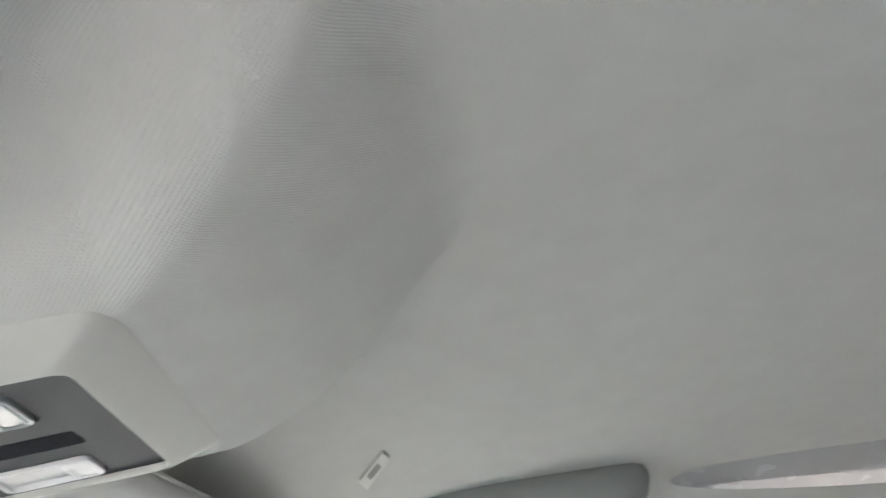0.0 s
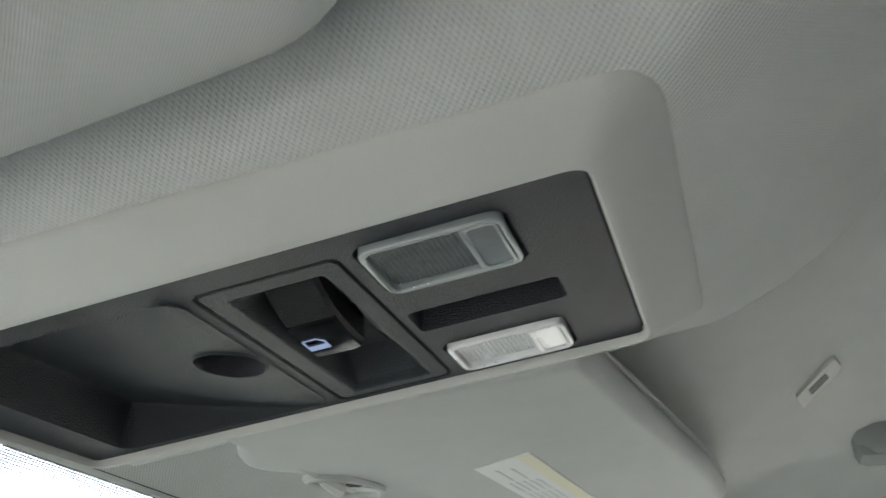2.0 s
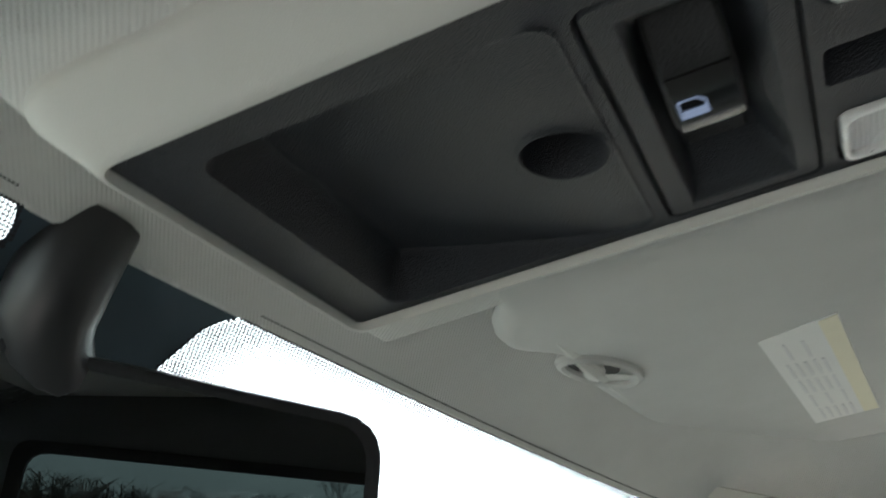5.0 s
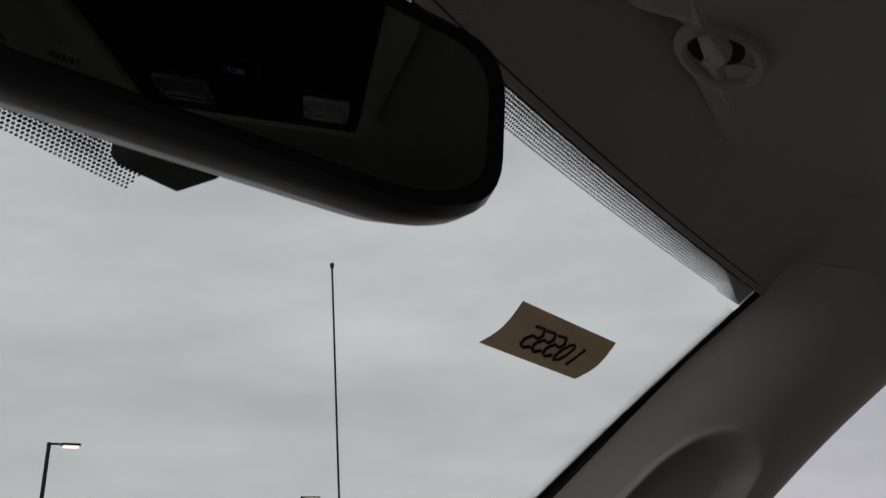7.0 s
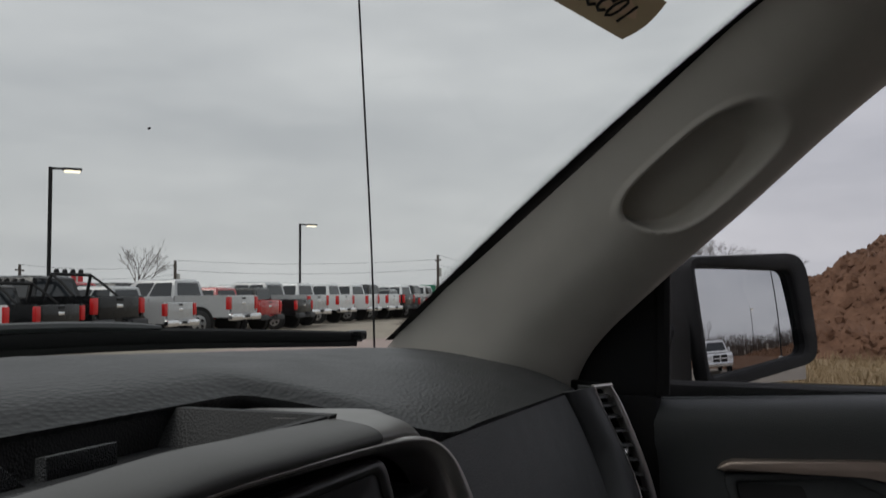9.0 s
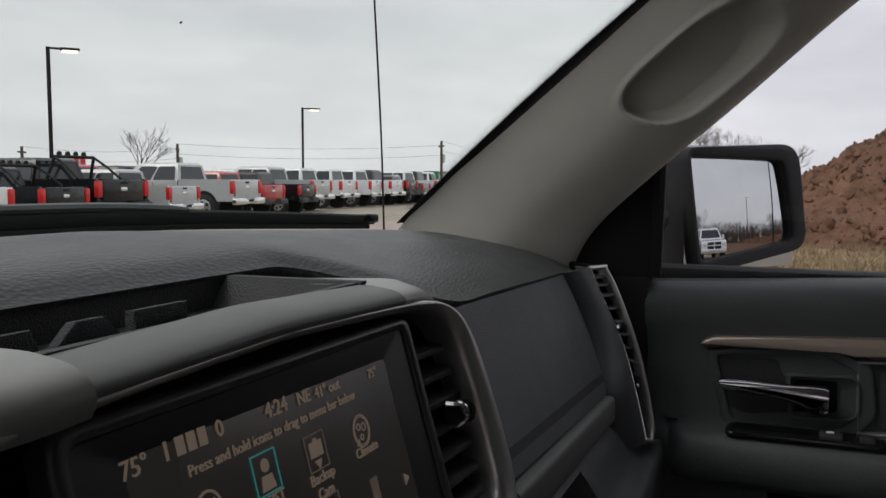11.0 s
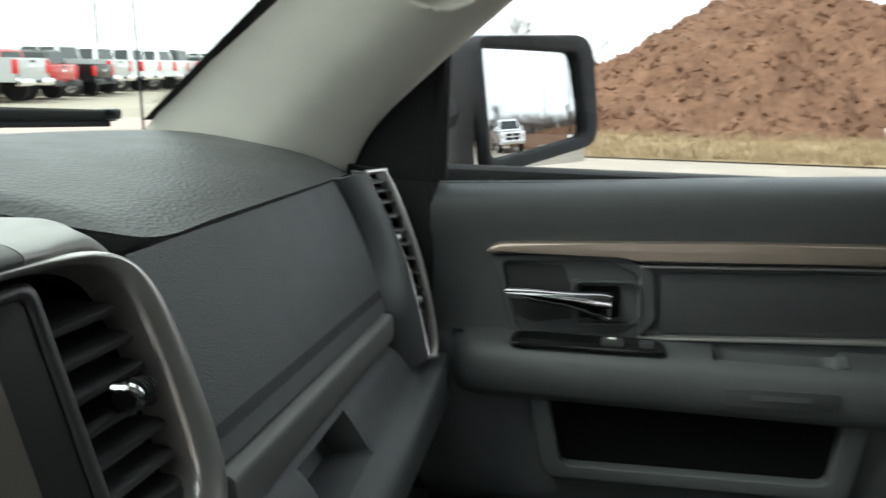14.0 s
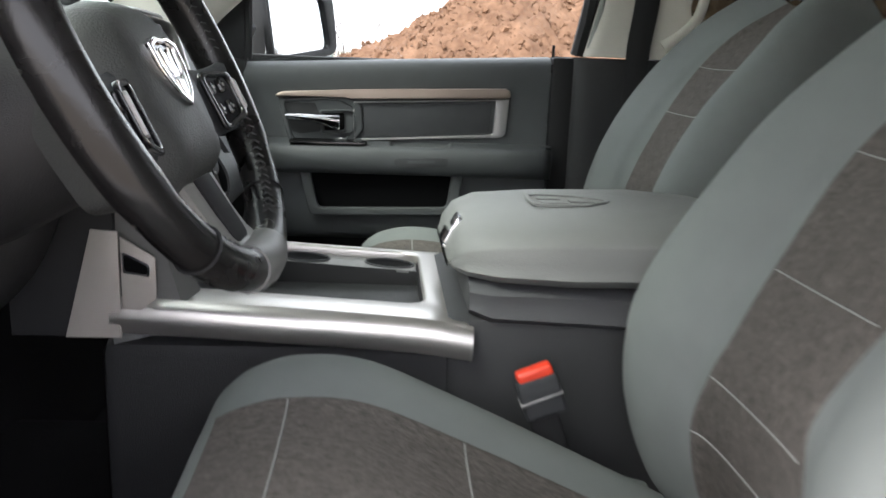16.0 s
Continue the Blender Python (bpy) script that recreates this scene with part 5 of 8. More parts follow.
nu, nv = 250, 480
bm = bmesh.new()
pv = [[None] * nu for _ in range(nv)]
for j in range(nv):
    for i in range(nu):
        u, v = -0.0845 + 0.171 * i / (nu - 1), -0.0005 + 0.334 * j / (nv - 1)
        pv[j][i] = bm.verts.new(oc(u, v, -relief(u, v)))
for j in range(nv - 1):
    for i in range(nu - 1):
        bm.faces.new((pv[j][i], pv[j][i + 1], pv[j + 1][i + 1], pv[j + 1][i]))
part("slot_floor", slab([oc(-0.0025, 0.0285, -0.0300), oc(0.0185, 0.0285, -0.0300), oc(0.0185, 0.0985, -0.0300), oc(-0.0025, 0.0985, -0.0300)], CW * 0.0008), M_VOID, over)
part("panel", bm, M_OVERPANEL, over, "black grained panel with bin, finger hole, slot and switch well", 50)

# rocker switch: a matt crest, a gloss face with the lit symbol and a dark hollow below it
def rock(u):
    """The rocker's face height at u: a drum that breaks off at its lip and falls into a hollow."""
    if u < 0.0145:
        return -0.0010 - 0.016 * ((u - 0.006) / 0.052) ** 2 - 0.004 * smooth(-0.020, -0.048, u)
    return -0.0130 - 0.0045 * smooth(0.0145, 0.040, u)


us = [-0.046 + 0.060 * i / 20 for i in range(21)] + [0.0145, 0.0150, 0.022, 0.032, 0.042, 0.050]
V0, V1 = 0.1262, 0.1530
rk = part("rocker_switch", loft([[oc(u, V0, rock(u) - 0.014), oc(u, V0, rock(u) - 0.0025), oc(u, V0 + 0.0020, rock(u)), oc(u, V1 - 0.0020, rock(u)), oc(u, V1, rock(u) - 0.0025), oc(u, V1, rock(u) - 0.014)] for u in us]), M_CONSOLE, over, "matt black rocker switch")
face_us = [-0.0165 + 0.0300 * i / 8 for i in range(9)]
part("rocker_face", loft([[oc(u, V0 + 0.0012, rock(u) - 0.002), oc(u, V0 + 0.0018, rock(u) + 0.0012), oc(u, V1 - 0.0018, rock(u) + 0.0012), oc(u, V1 - 0.0012, rock(u) - 0.002)] for u in face_us]), M_GLOSS, rk, "gloss black rocker face")
part("rocker_lip", tube([oc(0.0140, v, rock(0.0140) + 0.0004 - 30 * (v - 0.1396) ** 2 * 0.06) for v in (V0 + 0.004 + (V1 - V0 - 0.008) * i / 8 for i in range(9))], 0.0009, 6), M_DARKCHROME, rk, "thin bright lip of the rocker")
SYM = ((-0.0060, 0.1500), (0.0045, 0.1500), (0.0045, 0.1395), (-0.0030, 0.1395), (-0.0060, 0.1425))
so_ = [oc(u, v, rock(u) + 0.0014) for u, v in SYM]
si_ = [oc(-0.0006 + (u + 0.0006) * 0.84, 0.1448 + (v - 0.1448) * 0.84, rock(u) + 0.0014) for u, v in SYM]
part("window_symbol", ring(so_, si_, CW * 0.0003), M_BLUE, rk, "pale blue window symbol")
part("window_symbol", slab([oc(u, v, rock(u) + 0.0015) for u, v in ((-0.0002, 0.1490), (0.0038, 0.1490), (0.0038, 0.1402), (-0.0002, 0.1402))], CW * 0.0003), M_BLUE, rk)

# reading lamps: a clear moulded cover with a field of small prisms and a plain press pad
def prisms(u0, u1, v0, v1, w, nu_, nv_, tall):
    """A field of low four-sided prisms."""
    bm = bmesh.new()
    g = [[bm.verts.new(oc(u0 + (u1 - u0) * i / nu_, v0 + (v1 - v0) * j / nv_, w)) for i in range(nu_ + 1)] for j in range(nv_ + 1)]
    for j in range(nv_):
        for i in range(nu_):
            top = bm.verts.new(oc(u0 + (u1 - u0) * (i + 0.5) / nu_, v0 + (v1 - v0) * (j + 0.5) / nv_, w + tall))
            q = (g[j][i], g[j][i + 1], g[j + 1][i + 1], g[j + 1][i])
            for a in range(4):
                bm.faces.new((q[a], q[(a + 1) % 4], top))
    return bm


# same clear covers; the second has its sky reflection painted on as white
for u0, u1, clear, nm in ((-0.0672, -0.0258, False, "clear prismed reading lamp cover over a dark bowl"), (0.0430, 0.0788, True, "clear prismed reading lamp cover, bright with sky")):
    m_rim, m_bowl, m_pad = (M_LENSSKY, M_LENSSKY, M_LENSSKY) if clear else (M_LENSRIM, M_LENSRIB, M_LENSPAD)
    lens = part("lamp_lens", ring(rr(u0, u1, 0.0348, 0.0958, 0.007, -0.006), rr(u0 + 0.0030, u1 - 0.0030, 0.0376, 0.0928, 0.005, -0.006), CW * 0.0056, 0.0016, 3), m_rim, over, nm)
    part("lens_back", slab(rr(u0 + 0.001, u1 - 0.001, 0.0358, 0.0948, 0.006, -0.0068), CW * 0.0006), M_LENSDARK if not clear else M_LENSSKY, lens)
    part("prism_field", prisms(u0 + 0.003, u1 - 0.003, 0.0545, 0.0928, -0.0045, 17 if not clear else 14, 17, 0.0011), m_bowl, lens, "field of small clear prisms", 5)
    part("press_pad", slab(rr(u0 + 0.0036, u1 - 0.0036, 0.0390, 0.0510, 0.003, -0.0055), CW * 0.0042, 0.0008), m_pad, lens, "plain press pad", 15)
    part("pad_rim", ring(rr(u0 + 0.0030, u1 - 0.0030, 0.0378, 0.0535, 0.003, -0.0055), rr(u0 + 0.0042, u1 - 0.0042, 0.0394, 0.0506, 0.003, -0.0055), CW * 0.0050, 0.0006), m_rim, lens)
    for i in range(3):
        c = oc(u1 - 0.0018, 0.0915 - 0.0065 * i, -0.0014)
        part("moulding_mark", box(c, (0.0022, 0.0016, 0.0008), 0.0003), M_WHITE if not clear else M_STACK, lens)


# ---- sun visors ----
def cushion(pts, top, bottom):
    """A padded board: its outline pts with rounded rims, from top above them to bottom below."""
    n = len(pts)

    def inset(d, dz):
        out = []
        for i, p in enumerate(pts):
            t = (pts[(i + 1) % n] - pts[i - 1]).normalized()
            c = Vector((t.y, -t.x, 0))
            out.append(p + c * d * side + Vector((0, 0, dz)))
        return out

    area = sum(a.x * b.y - b.x * a.y for a, b in zip(pts, pts[1:] + pts[:1]))
    side = -1 if area > 0 else 1
    h = (top + bottom) / 2
    return loft([inset(h + 0.003, top)] + [inset(h * (1 - math.cos(q)), top - h + h * math.sin(q)) for q in (radians(a) for a in (90, 60, 30, 0, -30, -60, -90))] + [inset(h + 0.003, -bottom)])


def visor_z(y, d=0.0):
    return 1.888 + (-0.12 - y) * 0.075 + d


vis = thing("sun_visor", (0.38, -0.28, 1.89), "folded pale grey cloth passenger sun visor with a white warning label", "sun visor", "sun visors")
vout = ((0.100, -0.180), (0.150, -0.177), (0.172, -0.160), (0.202, -0.158), (0.232, -0.184), (0.258, -0.186), (0.290, -0.180), (0.45, -0.194), (0.60, -0.215), (0.645, -0.245), (0.630, -0.435), (0.56, -0.482), (0.44, -0.476), (0.100, -0.425))
po = rounded([Vector((x, y, visor_z(y))) for x, y in vout], [0.022, 0.016, 0.016, 0.020, 0.022, 0.024, 0.024, 0.02, 0.03, 0.024, 0.03, 0.03, 0.02, 0.022], 6)
part("visor_board", cushion(po, 0.020, 0.002), M_VISOR, vis, "padded cloth visor board", 60)
part("edge_seam", tube([p + Vector((0, 0, 0.016)) for p in po], 0.0016, 5, closed=True), M_VISOR, vis, "seam round the board's rim")
part("visor_rod", tube([(0.16, -0.19, 1.898), (0.255, -0.195, 1.893), (0.40, -0.20, 1.898)], 0.0055, 8), M_BEZEL, vis, "grey visor pivot rod")
CL = Vector((0.270, -0.2005, visor_z(-0.2005)))


def clip_at(a, b, d):
    """A place round the clip: a along its oval, b across it, d below the board's face."""
    return CL + Vector((0.96 * a - 0.20 * b, -0.20 * a + 0.96 * b, 0)) + Vector((0, 0, -0.0015 - d))


clip = part("visor_clip", tube([clip_at(0.036 * math.cos(q), 0.0205 * math.sin(q), 0.0008) for q in (i * math.pi / 16 for i in range(32))], [0.0035 + 0.0016 * math.cos(i * math.pi / 16) ** 2 for i in range(32)], 8, closed=True), M_VISOR, vis, "oval rim round the visor clip")
# the hollow's shade is a thin black oval on the board
part("clip_hole", slab([clip_at(-0.010 + 0.022 * math.cos(q), 0.015 * math.sin(q), 0.0010) for q in (i * math.pi / 12 for i in range(24))], (0, 0, -0.0006)), M_BLACK, clip, "black oval for the shaded clip hollow")
part("clip_hook", tube(spline([clip_at(-0.034, -0.002, 0.003), clip_at(-0.018, -0.004, 0.006), clip_at(-0.006, 0.001, 0.005), clip_at(0.002, 0.010, 0.002)], 10), [0.004, 0.0052, 0.006, 0.0064, 0.0064, 0.006, 0.0056, 0.005, 0.0044, 0.0035], 9), M_BEZEL, clip, "grey moulded hook")
part("clip_dish", slab([clip_at(0.022 + 0.012 * math.cos(q), 0.013 * math.sin(q), 0.0010) for q in (i * math.pi / 10 for i in range(20))], (0, 0, -0.0008)), M_BEZEL, clip)
lab = part("warning_label", slab([(x, y, visor_z(y) - 0.0022) for x, y in ((0.285, -0.302), (0.262, -0.352), (0.52, -0.372), (0.535, -0.320))], (0, 0, -0.0006)), M_WHITE, vis, "white printed warning label with a yellow edge")
part("label_edge", slab([(x, y, visor_z(y) - 0.0029) for x, y in ((0.270, -0.340), (0.264, -0.3515), (0.518, -0.3715), (0.522, -0.360))], (0, 0, -0.0004)), M_YELLOW, lab)
for i in range(5):
    for j in range(5):
        x, y = 0.30 + 0.046 * i, -0.309 - 0.006 * j - 0.004 * i
        if (i * 7 + j * 3) % 6:
            part("print_bar", slab([(x, y, visor_z(y) - 0.003), (x + 0.036, y - 0.0029, visor_z(y) - 0.003), (x + 0.036, y - 0.0052, visor_z(y) - 0.003), (x, y - 0.0023, visor_z(y) - 0.003)], (0, 0, -0.0003)), M_PRINT, lab)
dv = thing("sun_visor", (-0.42, -0.3, 1.87), "folded pale grey cloth driver's sun visor", "sun visor", "sun visors")


def dvz(y):
    return 1.8870 + (-0.25 - y) * 0.15


po = rounded([Vector((x, y, dvz(y))) for x, y in ((-0.174, -0.125), (-0.60, -0.205), (-0.635, -0.255), (-0.605, -0.435), (-0.50, -0.460), (-0.30, -0.449), (-0.176, -0.424))], [0.02, 0.02, 0.02, 0.05, 0.04, 0.03, 0.045], 9)
part("visor_board", cushion(po, 0.024, 0.004), M_VISOR, dv, "padded cloth visor board", 60)
part("visor_rod", tube([(-0.165, -0.17, 1.893), (-0.30, -0.185, 1.893), (-0.42, -0.20, 1.895)], 0.0055, 8), M_BEZEL, dv, "grey visor pivot rod")

# small slot cover in the headliner, and the roof handle
sx, sy = 0.443, -0.5725
zt = roof(sx, sy)
sl = thing("slot_cover", (sx, sy, zt), "small grey slotted cover set in the headliner", "cover")
part("cover", slab(rounded([Vector((sx + x, sy + y, roof(sx + x, sy + y) + 0.002)) for x, y in ((0.019, 0.0195), (0.047, 0.0125), (-0.021, -0.0195), (-0.044, -0.0125))], 0.006), (0, 0, -0.006), 0.002), M_BEZEL, sl)
part("slot", slab(rounded([Vector((sx + x, sy + y, roof(sx + x, sy + y) - 0.0042)) for x, y in ((0.006, 0.0085), (0.018, 0.0055), (-0.010, -0.0085), (-0.020, -0.0055))], 0.002), (0, 0, -0.0006)), M_DASH2, sl)
gh = thing("grab_handle", (0.62, -0.8, 1.9), "soft grey moulded roof grab handle over the passenger door", "grab handle")
part("grip", loft([[Vector((0.605 + a * g, y, 1.992 - 0.012 * g + b * g)) for a, b in ((0.040 * math.cos(q), 0.030 * math.sin(q)) for q in (i * math.pi / 9 for i in range(18)))] for y, g in ((-0.606, 0.35), (-0.612, 0.72), (-0.626, 0.94), (-0.655, 1.0), (-0.75, 1.0), (-0.85, 1.0), (-0.885, 0.94), (-0.899, 0.72), (-0.905, 0.35))]), M_GRAB, gh, "", 80)
for y in (-0.64, -0.87):
    part("mount", box((0.61, y, roof(0.61, y) - 0.010), (0.05, 0.06, 0.03), 0.01), M_GRAB, gh)

# ---- rear-view mirror ----
rv = thing("rear_view_mirror", (0, -0.08, 1.72), "black framed rear-view mirror hung from the windscreen", "mirror")
RC, RT = Vector((0.0193, -0.0483, 1.7957)), Euler((radians(4.8), radians(2.2), radians(-27))).to_matrix()


def rvp(x, z, y=0.0):
    return RC + RT @ Vector((x, y, z))


def rvo(f, y, drop=0.0):
    pts = rounded([Vector((-0.1265, 0, 0.0445)), Vector((0.1265, 0, 0.0445)), Vector((0.1265, 0, -0.029)), Vector((0.09, 0, -0.0445)), Vector((-0.09, 0, -0.0445)), Vector((-0.1265, 0, -0.029))], [0.026, 0.026, 0.022, 0.04, 0.04, 0.022], 5)
    return [rvp(p.x * (1 - (1 - f) * 0.5), p.z * f, y) for p in pts]


part("mirror_housing", loft([rvo(0.86, -0.003), rvo(0.90, -0.006), rvo(0.98, -0.006), rvo(1.04, 0.002), rvo(1.05, 0.014), rvo(0.95, 0.030), rvo(0.6, 0.040)]), M_SMOOTH, rv, "black mirror housing", 60)
mg = part("mirror_glass", slab(rvo(0.855, -0.0034), RT @ Vector((0, -0.0008, 0))), M_DIM, rv, "mirror glass")
words("ASSIST", 0.0034, M_STACK, "lettering", mg, Matrix.Translation(rvp(-0.052, -0.034, -0.0062)) @ RT.to_4x4() @ Euler((radians(90), 0, 0)).to_matrix().to_4x4())
part("stalk", tube(spline([rvp(-0.02, 0.005, 0.030), (-0.025, -0.024, 1.845), (-0.031, -0.034, 1.872), (-0.028, -0.044, 1.904)], 10), [0.017, 0.018, 0.0195, 0.021, 0.022, 0.0225, 0.023, 0.023, 0.023, 0.023], 14), M_SMOOTH, rv, "black mirror arm")
part("sensor_box", loft([[Vector((0.066 + a * f, 0.022 + b * f, z)) for a, b in ((-0.026, -0.016), (0.026, -0.024), (0.030, 0.014), (-0.022, 0.020))] for f, z in ((0.62, 1.777), (0.72, 1.781), (0.74, 1.800), (0.70, 1.845))]), M_BLACK, rv, "black sensor box on the glass")

# ---- card on the windscreen ----
note = thing("windscreen_card", (0.47, -0.03, 1.77), "curled brown card with dark handwriting stuck to the windscreen", "card")
nt = [Vector(p) for p in ((0.395, -0.029, 1.803), (0.530, -0.068, 1.796), (0.536, -0.027, 1.770), (0.421, 0.018, 1.783))]
nrm = Vector((-0.2, -0.39, -0.9)).normalized()
def card(u, v, off=0.0):
    a, b = nt[0].lerp(nt[1], u), nt[3].lerp(nt[2], u)
    return a.lerp(b, v) + nrm * (0.004 * math.sin(3.14 * v) * 1.2 + 0.001 + off)
bm = bmesh.new()
g = [[bm.verts.new(card(i / 10, j / 8)) for i in range(11)] for j in range(9)]
for a, b in zip(g, g[1:]):
    for i in range(10):
        bm.faces.new((a[i], a[i + 1], b[i + 1], b[i]))
part("card", bm, M_PAPER, note, "brown card")
def pen(pts, w=0.0013):
    part("stroke", tube(spline([card(u, v, 0.0012) for u, v in pts], 9), w, 5), M_INK, note)


pen(((0.76, 0.30), (0.74, 0.72)))
pen(((0.66, 0.34), (0.62, 0.30), (0.57, 0.50), (0.60, 0.72), (0.65, 0.62), (0.66, 0.34)))
for u in (0.50, 0.385, 0.275):
    pen(((u - 0.05, 0.26), (u + 0.045, 0.26), (u + 0.045, 0.44), (u - 0.02, 0.42), (u - 0.055, 0.58), (u, 0.72), (u + 0.05, 0.64)), 0.0015)

# ---- cowl, wiper and antenna outside ----
ANT = (0.955, 0.445)
hood = skin([[Vector((x, cowl(x).y + d, 1.432 - dz - 0.07 * smooth(0.25, 0.62, x))) for d, dz in ((-0.02, 0.02), (0.04, 0.02), (0.10, -0.0), (0.5, 0.05), (1.1, 0.12), (1.5, 0.25))] for x in (-0.9, -0.6, -0.2, 0.2, 0.6, 0.9)], 24, 16, 0.01)
solo("bonnet", hood, M_BODY, "white painted bonnet and black cowl beyond the windscreen", "bonnet", "structure")
cowl_strip = skin([[Vector((x, cowl(x).y + d, z - 0.012 * smooth(0.45, 0.7, x))) for d, z in ((0.004, 1.462), (0.03, 1.470), (0.08, 1.468), (0.12, 1.455), (0.13, 1.43))] for x in (-0.72, -0.4, -0.1, 0.2, 0.45, 0.60)], 24, 12, 0.004)
solo("cowl_panel", cowl_strip, M_SMOOTH, "black plastic cowl panel at the windscreen foot", "cowl", "structure")
wip = thing("wiper", (0.3, 0.45, 1.47), "black wiper arm parked at the foot of the windscreen", "wiper")
part("blade", tube(spline([(0.706, 0.333, 1.489), (0.45, 0.46, 1.499), (0.2, 0.545, 1.497), (-0.1, 0.575, 1.489)], 20), [0.0042 + 0.0022 * math.sin(i / 19 * 3.1) for i in range(20)], 8, flat=1.5), M_BLACK, wip, "black wiper blade")
part("squeegee", tube(spline([(0.700, 0.337, 1.481), (0.45, 0.458, 1.489), (0.2, 0.543, 1.487), (-0.1, 0.573, 1.479)], 20), 0.0022, 6, flat=2.0), M_RUBBER, wip, "thin rubber edge")
part("end_cap", box((0.700, 0.336, 1.491), (0.022, 0.014, 0.012), 0.003, turn=(0, 0, -27)), M_GLOSS, wip)
part("arm_cover", tube(spline([(0.48, 0.448, 1.507), (0.40, 0.482, 1.511), (0.30, 0.518, 1.511), (0.22, 0.545, 1.509)], 12), [0.004, 0.0065, 0.007, 0.007, 0.007, 0.007, 0.007, 0.007, 0.007, 0.007, 0.0065, 0.005], 8, flat=0.8), M_DASH2, wip, "grey arm cover")
part("arm", tube(spline([(0.02, 0.62, 1.478), (0.15, 0.585, 1.502), (0.30, 0.523, 1.509)], 12), 0.0045, 8, flat=0.7), M_BLACK, wip)
wing = skin([[Vector((x, y, z)) for y, z in ((0.32, 1.30), (0.42, 1.37), (0.60, 1.38), (1.1, 1.33), (1.6, 1.22))] for x in (0.86, 0.92, 0.99, 1.02)], 12, 14, 0.01)
solo("wing", wing, M_BODY, "white painted front wing beside the bonnet", "wing", "structure")
ant = thing("antenna", (0.97, 0.45, 1.375), "thin black whip antenna on the wing", "antenna")
part("mast", tube(spline([(ANT[0], ANT[1], 1.375), (ANT[0] - 0.004, ANT[1] + 0.004, 1.6), (0.5 * (ANT[0] + 0.945) - 0.002, 0.5 * (ANT[1] + 0.472) + 0.002, 1.85), (0.945, 0.472, 2.09)], 30), 0.0017, 6), M_BLACK, ant)
part("foot", disc((ANT[0], ANT[1], 1.366), (0, 0, 1), 0.016, 0.03, 14, 0.008), M_BLACK, ant)
part("tip", disc((0.945, 0.472, 2.088), (0, 0, 1), 0.0035, 0.008, 10, 0.002), M_BLACK, ant)


# ---- steering wheel ----
WC, WT = Vector((-0.4370, -0.1380, 1.4330)), Euler((radians(-26.6), 0, radians(-3))).to_matrix()


def wh(x, z, y=0.0):
    """A place on the wheel: x across, z up its face, y away from the driver."""
    return WC + WT @ Vector((x, y, z)) * 1.09


M_STITCH = mat("black thread", (0.05, 0.05, 0.052), 0.5, vary=0.1, bump=0.0, spec=0.4)
M_SPOKE = mat("satin grey spoke paint", (0.24, 0.24, 0.23), 0.42, 0.4, vary=0.03, bump=0.02)
M_HUB = mat("dark grey hub skin", (0.046, 0.048, 0.047), 0.5, vary=0.1, bump=0.4, kind="grain", grain=500, spec=0.3)
wheel = thing("steering_wheel", (-0.40, -0.13, 1.22), "black leather steering wheel with a silver lower spoke and shield emblem", "steering wheel")
N = 64
rim = [wh(0.168 * math.cos(2 * math.pi * i / N), 0.168 * math.sin(2 * math.pi * i / N)) for i in range(N)]
part("rim", tube(rim, [0.0178 + 0.0016 * (abs(math.sin(2 * math.pi * i / N)) < 0.5) for i in range(N)], 14, closed=True, up=WT @ Vector((0, 1, 0))), M_LEATHER, wheel, "black leather rim")
for s in (1, -1):
    seam = bmesh.new()
    for i in range(46):
        q = radians((0 if s > 0 else 180) - 66 + 132 * i / 45)
        if abs(math.sin(q) + 0.16) < 0.16:
            continue
        for d_, k0, k1 in ((0.022, 1.50, 1.74), (0.022, 2.02, 1.78)):
            a, b = [wh((0.168 + 0.0171 * math.cos(math.pi / 2 + k)) * math.cos(w), (0.168 + 0.0171 * math.cos(math.pi / 2 + k)) * math.sin(w), -0.0171 * math.sin(math.pi / 2 + k)) for w, k in ((q, k0 - 0.75), (q + d_, k1 - 0.75))]
            seam = join(seam, tube([a, b], 0.0010, 5))
    tagged(part("stitching", seam, M_STITCH, wheel, "black crossed stitching"), kind="stuff")
for q in (24, 156, -50, -130):
    q = radians(q)
    part("grip_seam", tube([wh((0.168 + 0.0172 * math.cos(k)) * math.cos(q), (0.168 + 0.0172 * math.cos(k)) * math.sin(q), 0.0172 * math.sin(k)) for k in (2 * math.pi * j / 18 for j in range(18))], 0.0011, 5, closed=True), M_BLACK, wheel)


def hb(x, z, y=0.0):
    """A place on the hub and its arms, which stand below the rim's middle and nearer the driver than it."""
    return wh(x, z - 0.026, y - 0.018)


def arm_at(x, z, y=0.0):
    return hb(x, z - 0.012, y - 0.004)


hub = rounded([Vector((-0.066, 0, 0.062)), Vector((-0.03, 0, 0.076)), Vector((0.03, 0, 0.076)), Vector((0.066, 0, 0.062)), Vector((0.078, 0, 0.0)), Vector((0.062, 0, -0.060)), Vector((0.036, 0, -0.066)), Vector((-0.036, 0, -0.066)), Vector((-0.062, 0, -0.060)), Vector((-0.078, 0, 0.0))], 0.022, 4)
part("hub", loft([[hb(p.x * f, p.z * f, y) for p in hub] for f, y in ((0.9, 0.095), (1.02, 0.066), (1.05, 0.046), (1.04, 0.036), (0.97, 0.026), (0.86, 0.0175), (0.80, 0.0150), (0.62, 0.0118), (0.3, 0.0100))]), M_HUB, wheel, "dark padded hub")
